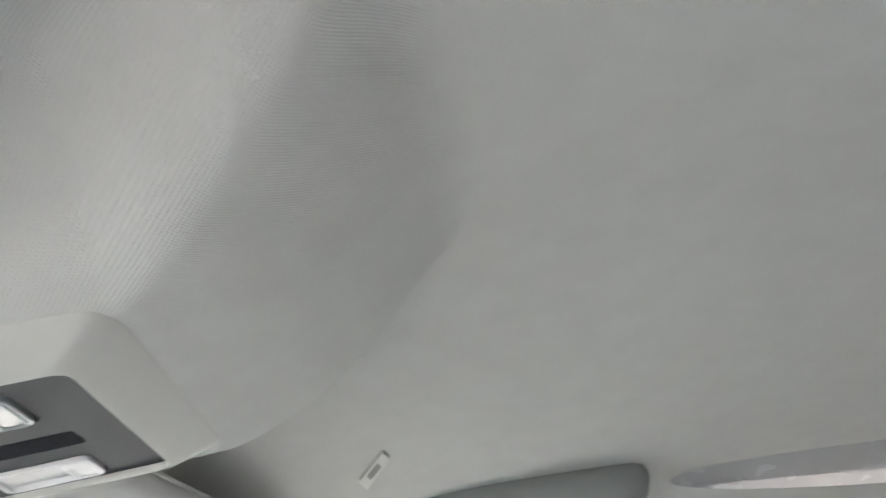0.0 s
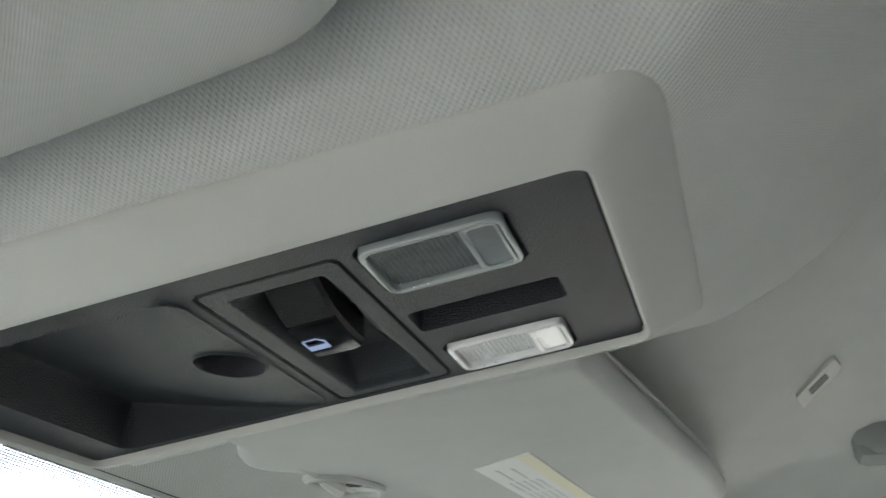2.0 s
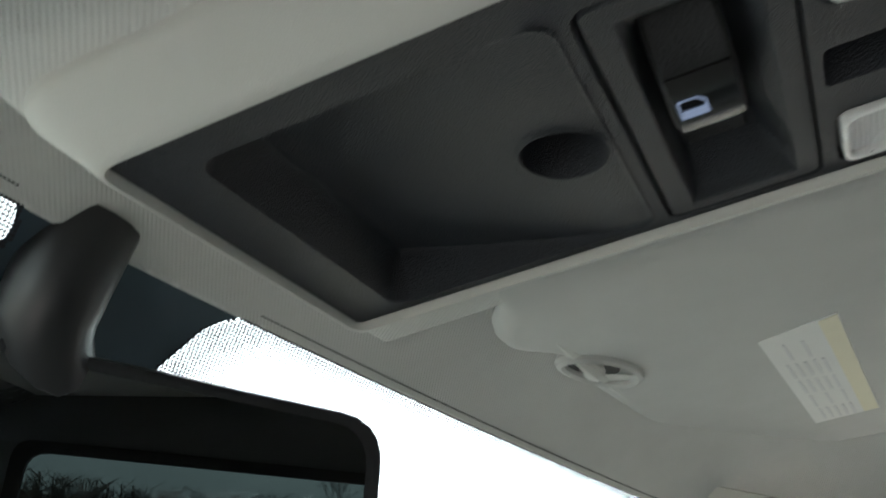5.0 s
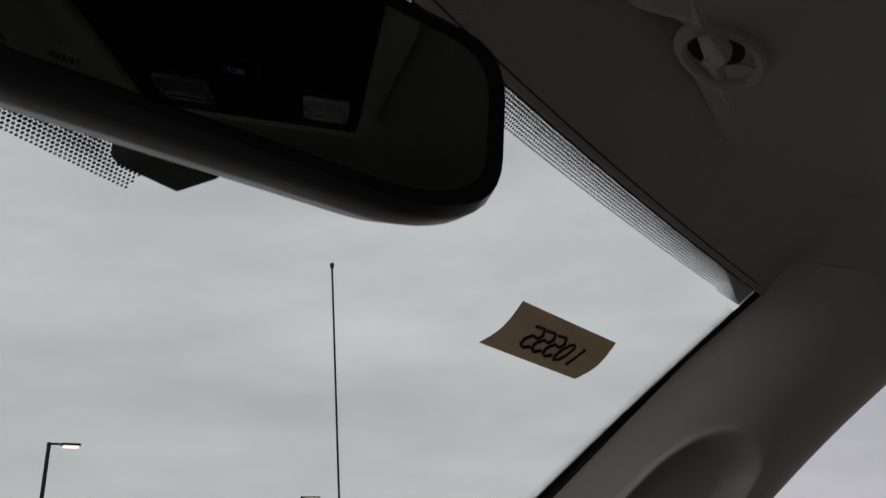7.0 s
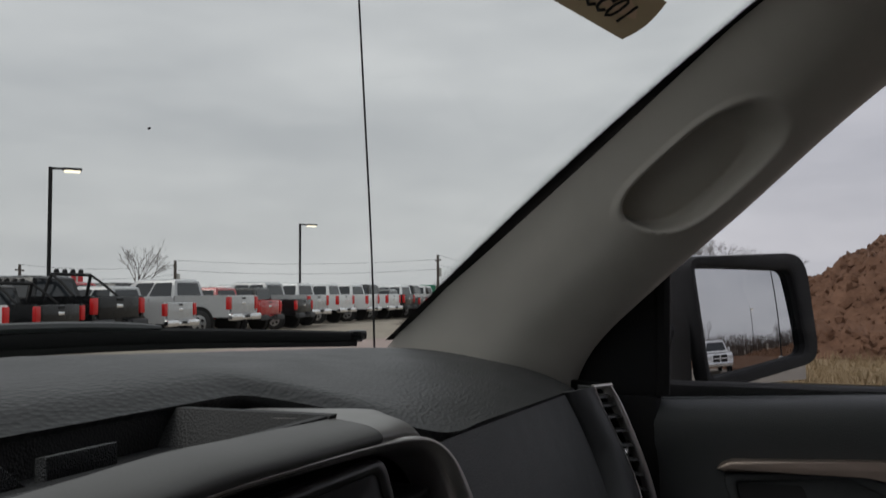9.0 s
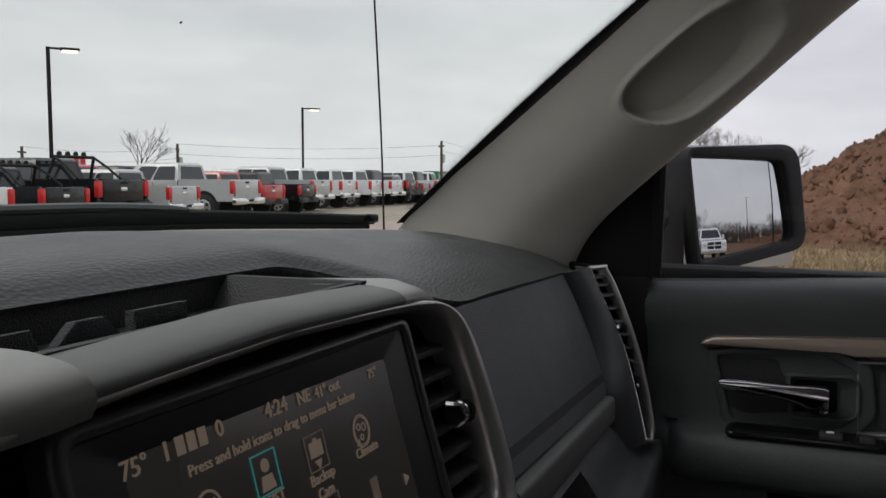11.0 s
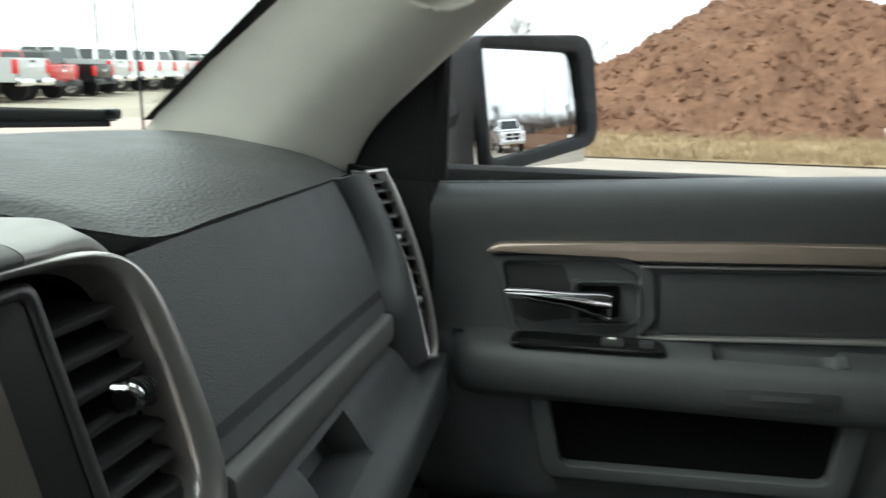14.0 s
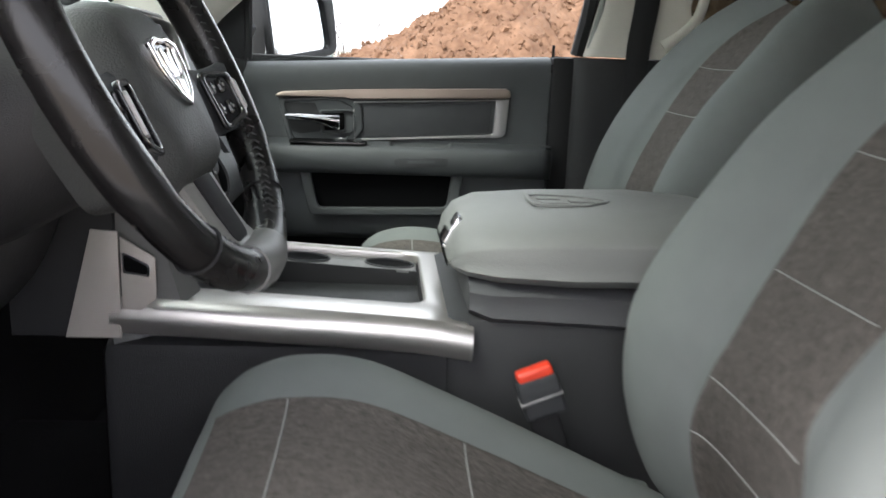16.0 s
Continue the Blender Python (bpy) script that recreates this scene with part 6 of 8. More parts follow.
for s in (1, -1):
    sp_ = part("spoke", loft([[arm_at(s * x, z + h, y + dy) for h, y in ((hh, -0.010), (hh - 0.004, -0.013), (-hh + 0.004, -0.013), (-hh, -0.010), (-hh, 0.012), (hh, 0.012))] for x, z, hh, dy in ((0.06, 0.003, 0.034, 0.044), (0.11, 0.0, 0.029, 0.036), (0.140, 0.0, 0.029, 0.030), (0.160, 0.0, 0.034, 0.022))]), M_BLACKP, wheel)
    part("spoke_trim", ring(rounded([arm_at(s * x, z, 0.0215 - (x - 0.083) * 0.2) for x, z in ((0.083, 0.025), (0.138, 0.020), (0.138, -0.022), (0.086, -0.030))], 0.01), rounded([arm_at(s * x, z, 0.0215 - (x - 0.083) * 0.2) for x, z in ((0.088, 0.020), (0.132, 0.015), (0.132, -0.017), (0.091, -0.025))], 0.008), WT @ Vector((0, -0.004, 0)), 0.0015), M_GLOSS, sp_)
    part("spoke_edge", slab([arm_at(s * x, z, 0.0195 - (x - 0.083) * 0.2) for x, z in ((0.1325, 0.013), (0.1365, 0.010), (0.1365, -0.015), (0.1325, -0.017))], WT @ Vector((0, -0.0045, 0)), 0.001), M_CAPGREY, sp_, "thin satin grey edge")
    for i in range(2):
        for j in range(2):
            bt = part("button", box(arm_at(s * (0.103 + 0.018 * i), 0.010 - 0.020 * j, 0.020 - 0.004 * i), (0.014, 0.006, 0.015), 0.003, turn=(-26.6, 0, -3)), M_GLOSS, sp_)
            part("symbol", box(arm_at(s * (0.103 + 0.018 * i), 0.010 - 0.020 * j, 0.0168 - 0.004 * i), (0.005, 0.0006, 0.003), turn=(-26.6, 0, -3)), M_PRINT, bt, "small pale mark")
ls = part("lower_spoke", loft([[wh(x, z, y) for x, z, y in ((-w, z, dy), (-w + 0.004, z, dy - 0.003), (w - 0.004, z, dy - 0.003), (w, z, dy), (w * 0.9, z, 0.022 + dy), (-w * 0.9, z, 0.022 + dy))] for w, z, dy in ((0.044, -0.070, 0.016), (0.038, -0.09, 0.0135), (0.034, -0.12, 0.010), (0.034, -0.140, 0.0065), (0.040, -0.152, 0.003), (0.046, -0.158, -0.001))]), M_SPOKE, wheel, "satin grey split lower spoke")
part("spoke_slot", slab(rounded([wh(x, z, 0.0132 + 0.118 * (z + 0.08)) for x, z in ((-0.020, -0.086), (0.020, -0.086), (0.018, -0.146), (-0.018, -0.146))], 0.008), WT @ Vector((0, -0.0042, 0)), 0.0006), M_BLACK, ls, "dark slot in the spoke")
# the spoke's cap folds round the foot of the rim
cap = []
for i in range(9):
    q = radians(-90 - 12 + 24 * i / 8)
    r = 0.0180 + 0.0012 * (1 - abs(i - 4) / 4) ** 0.5
    cap.append([wh((0.168 + r * math.cos(k)) * math.cos(q), (0.168 + r * math.cos(k)) * math.sin(q), r * math.sin(k)) for k in (2 * math.pi * j / 14 for j in range(14))])
part("rim_cap", loft(cap), M_STACK, ls, "satin grey cap round the foot of the rim", 60)
em = [(x * 1.16, (z - 0.030) * 0.84 + 0.036) for x, z in ((-0.026, 0.028), (-0.012, 0.034), (0.0, 0.0325), (0.012, 0.034), (0.026, 0.028), (0.025, 0.006), (0.013, -0.020), (0.0, -0.030), (-0.013, -0.020), (-0.025, 0.006))]
part("emblem_field", slab([hb(x * 0.9, (z - 0.014) * 0.9 + 0.014, 0.0108) for x, z in em], WT @ Vector((0, -0.0018, 0))), M_GLOSS, wheel, "black emblem field")
eb = part("emblem", ring([hb(x, z, 0.0125) for x, z in em], [hb(x * 0.80, (z - 0.014) * 0.82 + 0.014, 0.0125) for x, z in em], WT @ Vector((0, -0.007, 0)), 0.0018, 3), M_CHROME, wheel, "chrome shield emblem")
for pts in ([(-0.020, 0.028), (-0.011, 0.031), (-0.006, 0.020), (-0.006, 0.012), (-0.012, 0.010), (-0.017, 0.016)], [(0.020, 0.028), (0.011, 0.031), (0.006, 0.020), (0.006, 0.012), (0.012, 0.010), (0.017, 0.016)], [(-0.006, 0.027), (0.006, 0.027), (0.0045, 0.008), (-0.0045, 0.008)], [(-0.009, 0.006), (0.009, 0.006), (0.005, -0.009), (-0.005, -0.009)]):
    part("emblem_shape", slab([hb(x, z, 0.0115) for x, z in pts], WT @ Vector((0, -0.0055, 0)), 0.0012), M_CHROME, eb)
for i in range(3):
    part("hub_mark", box(hb(0.034 + 0.006 * i, -0.036, 0.0136), (0.0035, 0.0012, 0.007), turn=(-26.6, 0, -3)), M_BLACK, wheel, "small dark mark")
part("column", loft([[wh(r * math.cos(q), r * math.sin(q), y) for q in (2 * math.pi * i / 20 for i in range(20))] for r, y in ((0.055, 0.03), (0.07, 0.06), (0.075, 0.16), (0.07, 0.22))]), M_KNEE, wheel, "black column shroud")
part("stalk", tube(spline([wh(0.07, 0.06, 0.09), wh(0.13, 0.10, 0.07), wh(0.19, 0.135, 0.04)], 8), [0.008, 0.009, 0.010, 0.011, 0.012, 0.014, 0.015, 0.012], 10), M_BLACKP, wheel, "black column stalk")

# driver's dash face and instrument hood
drv = thing("instrument_panel", (-0.42, 0.05, 1.1), "black instrument panel and knee panel on the driver's side", "instrument panel")
part("hood", skin([[Vector((x, y, z - 0.05 * (abs(x + 0.42) / 0.2) ** 3)) for y, z in ((0.16, 1.49), (0.08, 1.545), (0.02, 1.550), (0.0, 1.53))] for x in (-0.62, -0.52, -0.42, -0.32, -0.22)], 24, 12, -0.012), M_DASH, drv, "grained black instrument hood")
part("cluster", slab(rounded([(-0.60, 0.07, 1.36), (-0.24, 0.07, 1.36), (-0.24, 0.09, 1.50), (-0.60, 0.09, 1.50)], 0.03), (0, 0.02, 0)), M_GLOSS, drv, "dark instrument cluster")
part("face", skin([[Vector((x, y, z)) for y, z in ((0.055, 1.47), (0.03, 1.40), (0.02, 1.33), (0.03, 1.26), (0.07, 1.18), (0.16, 1.10))] for x in (-0.77, -0.6, -0.4, -0.205)], 16, 20, -0.01), M_KNEE, drv, "dark dash face and knee panel")


# ---- seats ----
def seat(cx, name, label, cush, backp, group):
    """cx: its middle; cush and backp: the crest of its bolsters from front to rear and from foot to head, as (y, z)."""
    ob = thing(name, (cx, cush[3][0], 0.80), label, "seat", group)
    hw = 0.262

    def crow(y, zb, k):
        zl, zc = 0.93, zb - 0.022 * k
        return [Vector((cx + x, y, z)) for x, z in ((-hw, zl), (-hw - 0.010, (zl + zb) / 2), (-hw + 0.004, zb - 0.022), (-hw + 0.055, zb), (-hw + 0.122, zb - 0.012 * k), (-hw + 0.165, zc), (0, zc - 0.004), (hw - 0.165, zc), (hw - 0.122, zb - 0.012 * k), (hw - 0.055, zb), (hw - 0.004, zb - 0.022), (hw + 0.010, (zl + zb) / 2), (hw, zl))]

    y0, z0 = cush[0]
    rows = [crow(y0 + 0.012, z0 - 0.11, 0), crow(y0 + 0.010, z0 - 0.04, 0)] + [crow(y, z, min(1, i * 0.4)) for i, (y, z) in enumerate(cush)]
    part("cushion", skin(rows, 50, 60, 0.006), M_SEAT, ob, "grey green cloth cushion with raised bolsters")
    def middle(r, u, n=25):
        """The stretch of a row between its bolsters' inner edges."""
        d_, k = spline(r, 241), len(r) - 1
        return [d_[round(20 * (u + (k - 2 * u) * i / (n - 1)))] for i in range(n)]

    ins_rows = [[p + Vector((0, 0, 0.0022 if 0 < i < 24 else 0.0006)) for i, p in enumerate(middle(r, 4.1))] for r in rows[3:]]
    part("cushion_insert", skin(ins_rows, 46, 49, 0.002), M_TWEED, ob, "dark tweed cushion insert")
    for t in (2, 4):
        r = ins_rows[t]
        part("seam", tube([p + Vector((0, 0, 0.0008)) for p in r[1:-1]], 0.0011, 5), M_THREAD, ob, "thin pale seam")
    crest = [Vector((0, y, z)) for y, z in backp]

    def brow(i):
        a, b = crest[max(0, i - 1)], crest[min(len(crest) - 1, i + 1)]
        t = (b - a).normalized()
        f = Vector((0, t.z, -t.y))
        w = hw - 0.05 * smooth(len(crest) - 3, len(crest) - 1, i) - 0.02 * (i == 0)
        return [crest[i] + Vector((cx + x, 0, 0)) + f * d_ for x, d_ in ((-w, -0.16), (-w - 0.012, -0.09), (-w + 0.002, -0.028), (-w + 0.045, 0), (-w + 0.125, -0.024), (-w + 0.165, -0.045), (0, -0.05), (w - 0.165, -0.045), (w - 0.125, -0.024), (w - 0.045, 0), (w - 0.002, -0.028), (w + 0.012, -0.09), (w, -0.16))]

    br = [brow(i) for i in range(len(crest))]
    part("backrest", skin(br, 70, 60, 0.006), M_SEAT, ob, "grey green cloth backrest with side bolsters")
    edge = (4.1, 4.3, 4.6, 5.05, 5.2, 5.1, 4.8, 4.6, 4.6)
    bi = [[p + Vector((0, 0.0022, 0.0010)) * (1 if 0 < i < 24 else 0.25) for i, p in enumerate(middle(r, edge[k]))] for k, r in enumerate(br)]
    part("back_insert", skin(bi, 70, 49, 0.002), M_TWEED, ob, "dark tweed backrest insert")
    for t in (2, 3, 5, 6):
        r = bi[t]
        part("seam", tube([p + Vector((0, 0.0010, 0.0008)) for p in r[1:-1]], 0.0010, 5), M_THREAD, ob, "thin pale seam")
    part("back_shell", skin([[r[0], Vector((cx - 0.16, r[0].y - 0.035, r[0].z - 0.02)), Vector((cx + 0.16, r[0].y - 0.035, r[0].z - 0.02)), r[-1]] for r in br], 20, 12, 0.004), M_DASH2, ob, "dark plastic back shell")
    part("base", box((cx, cush[3][0], 0.85), (0.44, 0.42, 0.2), 0.03), M_BLACK, ob, "black seat base")
    return ob


seat(0.455, "passenger_seat", "grey green cloth passenger seat with dark tweed inserts", ((-0.272, 1.02), (-0.295, 1.048), (-0.330, 1.066), (-0.385, 1.075), (-0.465, 1.067), (-0.59, 1.036), (-0.72, 1.0)), ((-0.80, 0.98), (-0.774, 1.04), (-0.761, 1.10), (-0.764, 1.165), (-0.795, 1.27), (-0.852, 1.375), (-0.925, 1.468), (-0.995, 1.540), (-1.08, 1.60)), "front seats")
seat(-0.495, "driver_seat", "grey green cloth driver's seat with dark tweed inserts", ((-0.150, 1.075), (-0.165, 1.095), (-0.19, 1.112), (-0.235, 1.125), (-0.31, 1.120), (-0.41, 1.079), (-0.54, 1.018), (-0.65, 0.965)), ((-0.69, 0.93), (-0.634, 0.985), (-0.598, 1.08), (-0.593, 1.16), (-0.606, 1.215), (-0.648, 1.29), (-0.727, 1.40), (-0.81, 1.49), (-0.91, 1.58)), "front seats")

# ---- centre console ----
con = thing("centre_console", (0, -0.3, 0.75), "black centre console with a satin silver tray frame and cup holders", "console")
part("body", join(box((0, -0.22, 0.95), (0.345, 0.46, 0.30), 0.02), box((0, -0.58, 0.97), (0.36, 0.36, 0.34), 0.02)), M_CONSOLE, con, "dark console body")
so = rounded([Vector(p) for p in ((-0.185, -0.015, 1.140), (0.185, -0.015, 1.140), (0.185, -0.43, 1.118), (-0.185, -0.43, 1.118))], 0.008)
si = rounded([Vector(p) for p in ((-0.112, -0.06, 1.140), (0.164, -0.06, 1.140), (0.164, -0.379, 1.122), (-0.112, -0.379, 1.122))], 0.03)
part("silver_frame", ring(so, si, (0, 0, 0.014), 0.005, 3), M_SILVER, con, "satin silver tray frame")
for s in (1, -1):
    part("side_rail", skin([[Vector((s * x, y, z + dz)) for x, dz in ((0.178, 0.012), (0.186, 0.006), (0.189, -0.008), (0.184, -0.022))] for y, z in ((-0.012, 1.142), (-0.2, 1.132), (-0.36, 1.122), (-0.434, 1.112))], 16, 10, 0.006), M_SILVER, con, "satin silver side rail")
part("bin", join(slab([(-0.114, -0.06, 1.06), (-0.114, -0.381, 1.06), (-0.114, -0.381, 1.128), (-0.114, -0.06, 1.146)], (0.003, 0, 0)), slab([(0.112, -0.06, 1.06), (0.098, -0.381, 1.06), (0.098, -0.381, 1.122), (0.112, -0.06, 1.138)], (0.003, 0, 0)), slab([(-0.112, -0.381, 1.06), (0.164, -0.381, 1.06), (0.164, -0.381, 1.128), (-0.112, -0.381, 1.128)], (0, 0.003, 0)), box((0.025, -0.22, 1.062), (0.28, 0.33, 0.004))), M_KNEE, con, "black tray floor and walls")
part("cup_ledge", slab(rounded([Vector((x, y, 1.1405 + 0.056 * (y + 0.06) - 0.004)) for x, y in ((0.114, -0.07), (0.164, -0.07), (0.164, -0.375), (0.098, -0.375))], 0.012), (0, 0, 0.003), 0.001), M_STACK, con, "grey ledge with two cup holders")
for y in (-0.205, -0.335):
    zc = 1.1405 + 0.056 * (y + 0.06) - 0.0008
    # a flat black disc stands for the shade down in the cup
    cup = part("cup_holder", slab([Vector((0.135 + 0.025 * math.cos(q), y + 0.036 * math.sin(q), zc + 0.056 * 0.036 * math.sin(q))) for q in (i * math.pi / 14 for i in range(28))], (0, 0, 0.0006)), M_VOID, con, "black disc for the shaded cup holder mouth")
    part("cup_rim", tube([Vector((0.135 + 0.026 * math.cos(q), y + 0.037 * math.sin(q), zc + 0.001 + 0.056 * 0.037 * math.sin(q))) for q in (i * math.pi / 14 for i in range(28))], 0.0016, 6, closed=True), M_BLACKP, cup)

arm = thing("armrest_console", (0, -0.58, 1.0), "grey padded armrest lid on a dark storage box", "armrest")
aw = 0.185


def lid_loop(y, top, bot, w, r=0.03):
    return [Vector((x, y, z)) for x, z in ((-w + 0.004, bot), (-w - 0.005, bot * 0.85 + top * 0.15), (-w + 0.001, bot * 0.5 + top * 0.5 - 0.006), (-w - 0.001, top - 0.020), (-w + 0.003, top - 0.0155), (-w + 0.040, top - 0.002), (-w * 0.4, top + 0.004), (w * 0.4, top + 0.004), (w - 0.040, top - 0.002), (w - 0.003, top - 0.0155), (w + 0.001, top - 0.020), (w - 0.001, bot * 0.5 + top * 0.5 - 0.006), (w + 0.005, bot * 0.85 + top * 0.15), (w - 0.004, bot))]


part("lid", loft([lid_loop(y, t, b, w) for y, t, b, w in ((-0.406, 1.202, 1.190, 0.100), (-0.412, 1.219, 1.186, 0.128), (-0.427, 1.233, 1.184, 0.155), (-0.46, 1.243, 1.182, 0.176), (-0.55, 1.248, 1.180, 0.188), (-0.70, 1.252, 1.182, 0.188), (-0.80, 1.245, 1.18, 0.186), (-0.815, 1.22, 1.185, 0.18))]), M_VINYL, arm, "padded grey vinyl lid", 52)
part("box_side", loft([lid_loop(y, t, b, w) for y, t, b, w in ((-0.430, 1.187, 1.140, 0.165), (-0.455, 1.187, 1.132, 0.178), (-0.80, 1.180, 1.115, 0.180))]), M_BOX, arm, "dark grey storage box", 45)
part("latch", slab(rounded([(-0.067, -0.4050, 1.198), (-0.020, -0.4050, 1.198), (-0.022, -0.4270, 1.238), (-0.064, -0.4270, 1.238)], 0.006), (0, 0.0045, 0.0025), 0.0015, 3), M_CHROME, arm, "chrome lid latch")
part("latch_recess", slab([(-0.060, -0.4052, 1.205), (-0.027, -0.4052, 1.205), (-0.028, -0.4120, 1.219), (-0.059, -0.4120, 1.219)], (0, 0.0052, 0.0030)), M_GLOSS, arm)
es = [(-0.038, -0.525), (-0.046, -0.545), (-0.040, -0.60), (-0.012, -0.632), (0.0, -0.638), (0.012, -0.632), (0.040, -0.60), (0.046, -0.545), (0.038, -0.525), (0.0, -0.521)]
lem = part("lid_emblem", ring([Vector((x, y, 1.2532)) for x, y in es], [Vector((x * 0.88, -0.575 + (y + 0.575) * 0.9, 1.2532)) for x, y in es], (0, 0, 0.003), 0.001), M_VINYL, arm, "embossed shield emblem")
for pts in ([(-0.030, -0.540), (-0.006, -0.535), (-0.006, -0.57), (-0.026, -0.575)], [(0.030, -0.540), (0.006, -0.535), (0.006, -0.57), (0.026, -0.575)], [(-0.012, -0.58), (0.012, -0.58), (0.007, -0.615), (-0.007, -0.615)]):
    part("emblem_shape", slab([(x, y, 1.2535) for x, y in pts], (0, 0, 0.002), 0.0008), M_VINYL, lem)

bk = thing("seat_belt_buckle", (-0.235, -0.49, 0.9), "black seat belt buckle with a red release button", "buckle")
part("stalk", box((-0.236, -0.530, 1.00), (0.012, 0.035, 0.12), 0.004, turn=(-20, 0, 0)), M_BLACK, bk)
part("housing", box((-0.236, -0.5105, 1.066), (0.024, 0.050, 0.052), 0.006, 3, turn=(-20, 0, 0)), M_BLACKP, bk)
part("release_button", box((-0.236, -0.5015, 1.0915), (0.020, 0.043, 0.016), 0.004, 3, turn=(-22, 0, 0)), M_RED, bk, "red release button")
part("collar", box((-0.236, -0.5105, 1.0645), (0.0262, 0.0520, 0.0030), 0.001, turn=(-22, 0, 0)), M_SATIN, bk, "thin grey collar")

# ---- middle pillar, belt and rear door ----
solo("pillar_trim", skin([[Vector((x, y - (z - 1.45) * 0.22, z)) for x, y in ((0.805, -0.762), (0.782, -0.772), (0.772, -0.790), (0.775, -0.84), (0.775, -0.91), (0.772, -0.950 - 0.5 * max(0, z - 1.45) * (z < 1.53)), (0.80, -0.975))] for z in (1.452, 1.49, 1.52, 1.60, 1.7, 1.85, 1.92)], 20, 26, 0.006), M_PILLAR, "pale grey upper middle pillar trim", "pillar trim", "structure")
solo("pillar_trim", skin([[Vector((x, y, z)) for x, y in ((0.82, -0.752), (0.792, -0.768), (0.782, -0.84), (0.786, -0.95), (0.83, -0.99))] for z in (0.85, 1.1, 1.3, 1.450)], 16, 14, 0.006), M_CONSOLE, "black lower middle pillar trim", "pillar trim", "structure")
ph = thing("grab_handle", (0.775, -0.98, 1.52), "pale grey moulded grab handle on the middle pillar", "grab handle")
part("grip", tube(spline([(0.776, -0.945, 1.478), (0.770, -0.985, 1.510), (0.764, -1.014, 1.545), (0.760, -1.026, 1.60), (0.758, -1.026, 1.66), (0.760, -1.012, 1.73), (0.768, -0.985, 1.79), (0.775, -0.955, 1.81)], 26), [0.020 - 0.009 * math.sin(math.pi * i / 25) ** 0.5 for i in range(26)], 12), M_PILLAR, ph)
sb = thing("seat_belt", (0.75, -0.9, 0.9), "black passenger seat belt hanging on the middle pillar", "seat belt")
part("webbing", skin([[Vector((x, y0, z)), Vector((x - 0.002, (y0 + y1) / 2, z)), Vector((x, y1, z))] for x, y0, y1, z in ((0.763, -0.872, -0.928, 1.625), (0.756, -0.864, -0.920, 1.54), (0.748, -0.852, -0.904, 1.44), (0.738, -0.855, -0.902, 1.30), (0.735, -0.858, -0.904, 1.05))], 6, 20, 0.0015), M_BELT, sb)
part("anchor", loft([[Vector((x, -0.893 + a * f, 1.625 + b * f)) for a, b in ((-0.040, -0.030), (0.036, -0.036), (0.042, 0.03), (0.03, 0.055), (-0.03, 0.055), (-0.042, 0.03))] for f, x in ((1.0, 0.776), (1.0, 0.766), (0.85, 0.761), (0.4, 0.760))]), M_BEZEL, sb, "pale grey belt anchor cover")
rd = thing("rear_door", (0.83, -1.3, 0.9), "dark rear door trim with its window", "door")
part("trim_panel", box((0.84, -1.30, 1.16), (0.05, 0.74, 0.60), 0.02), M_DOOR, rd)
part("window_pane", slab([(0.835, -0.95, 1.44), (0.835, -1.66, 1.46), (0.78, -1.60, 1.86), (0.775, -0.96, 1.87)], (0.004, 0, 0)), M_PRIVACY, rd).visible_shadow = False

# ---- outside ----
M_TYRE = mat("tyre rubber", (0.02, 0.02, 0.021), 0.8, vary=0.2, bump=0.2)
M_RIM = mat("wheel alloy", (0.55, 0.55, 0.56), 0.3, 0.8, vary=0.05, bump=0.0)
M_CARGLASS = mat("dark car glass", (0.02, 0.025, 0.03), 0.08, vary=0.05, bump=0.0, spec=0.6)
M_TAIL = mat("red tail lamp", (0.6, 0.02, 0.02), 0.2, vary=0.05, bump=0.0)
M_HEADL = mat("clear head lamp", (0.75, 0.77, 0.78), 0.12, 0.3, vary=0.03, bump=0.0)
PAINT = {n: mat(n + " car paint", c, 0.25, vary=0.02, bump=0.0, coat=0.3 if n == "black" else 1.0, spec=0.3 if n == "black" else 0.5) for n, c in (("white", (0.72, 0.73, 0.74)), ("silver", (0.45, 0.46, 0.47)), ("black", (0.008, 0.0085, 0.0095)), ("red", (0.45, 0.02, 0.02)), ("grey", (0.13, 0.14, 0.14)), ("blue", (0.095, 0.135, 0.16)))}


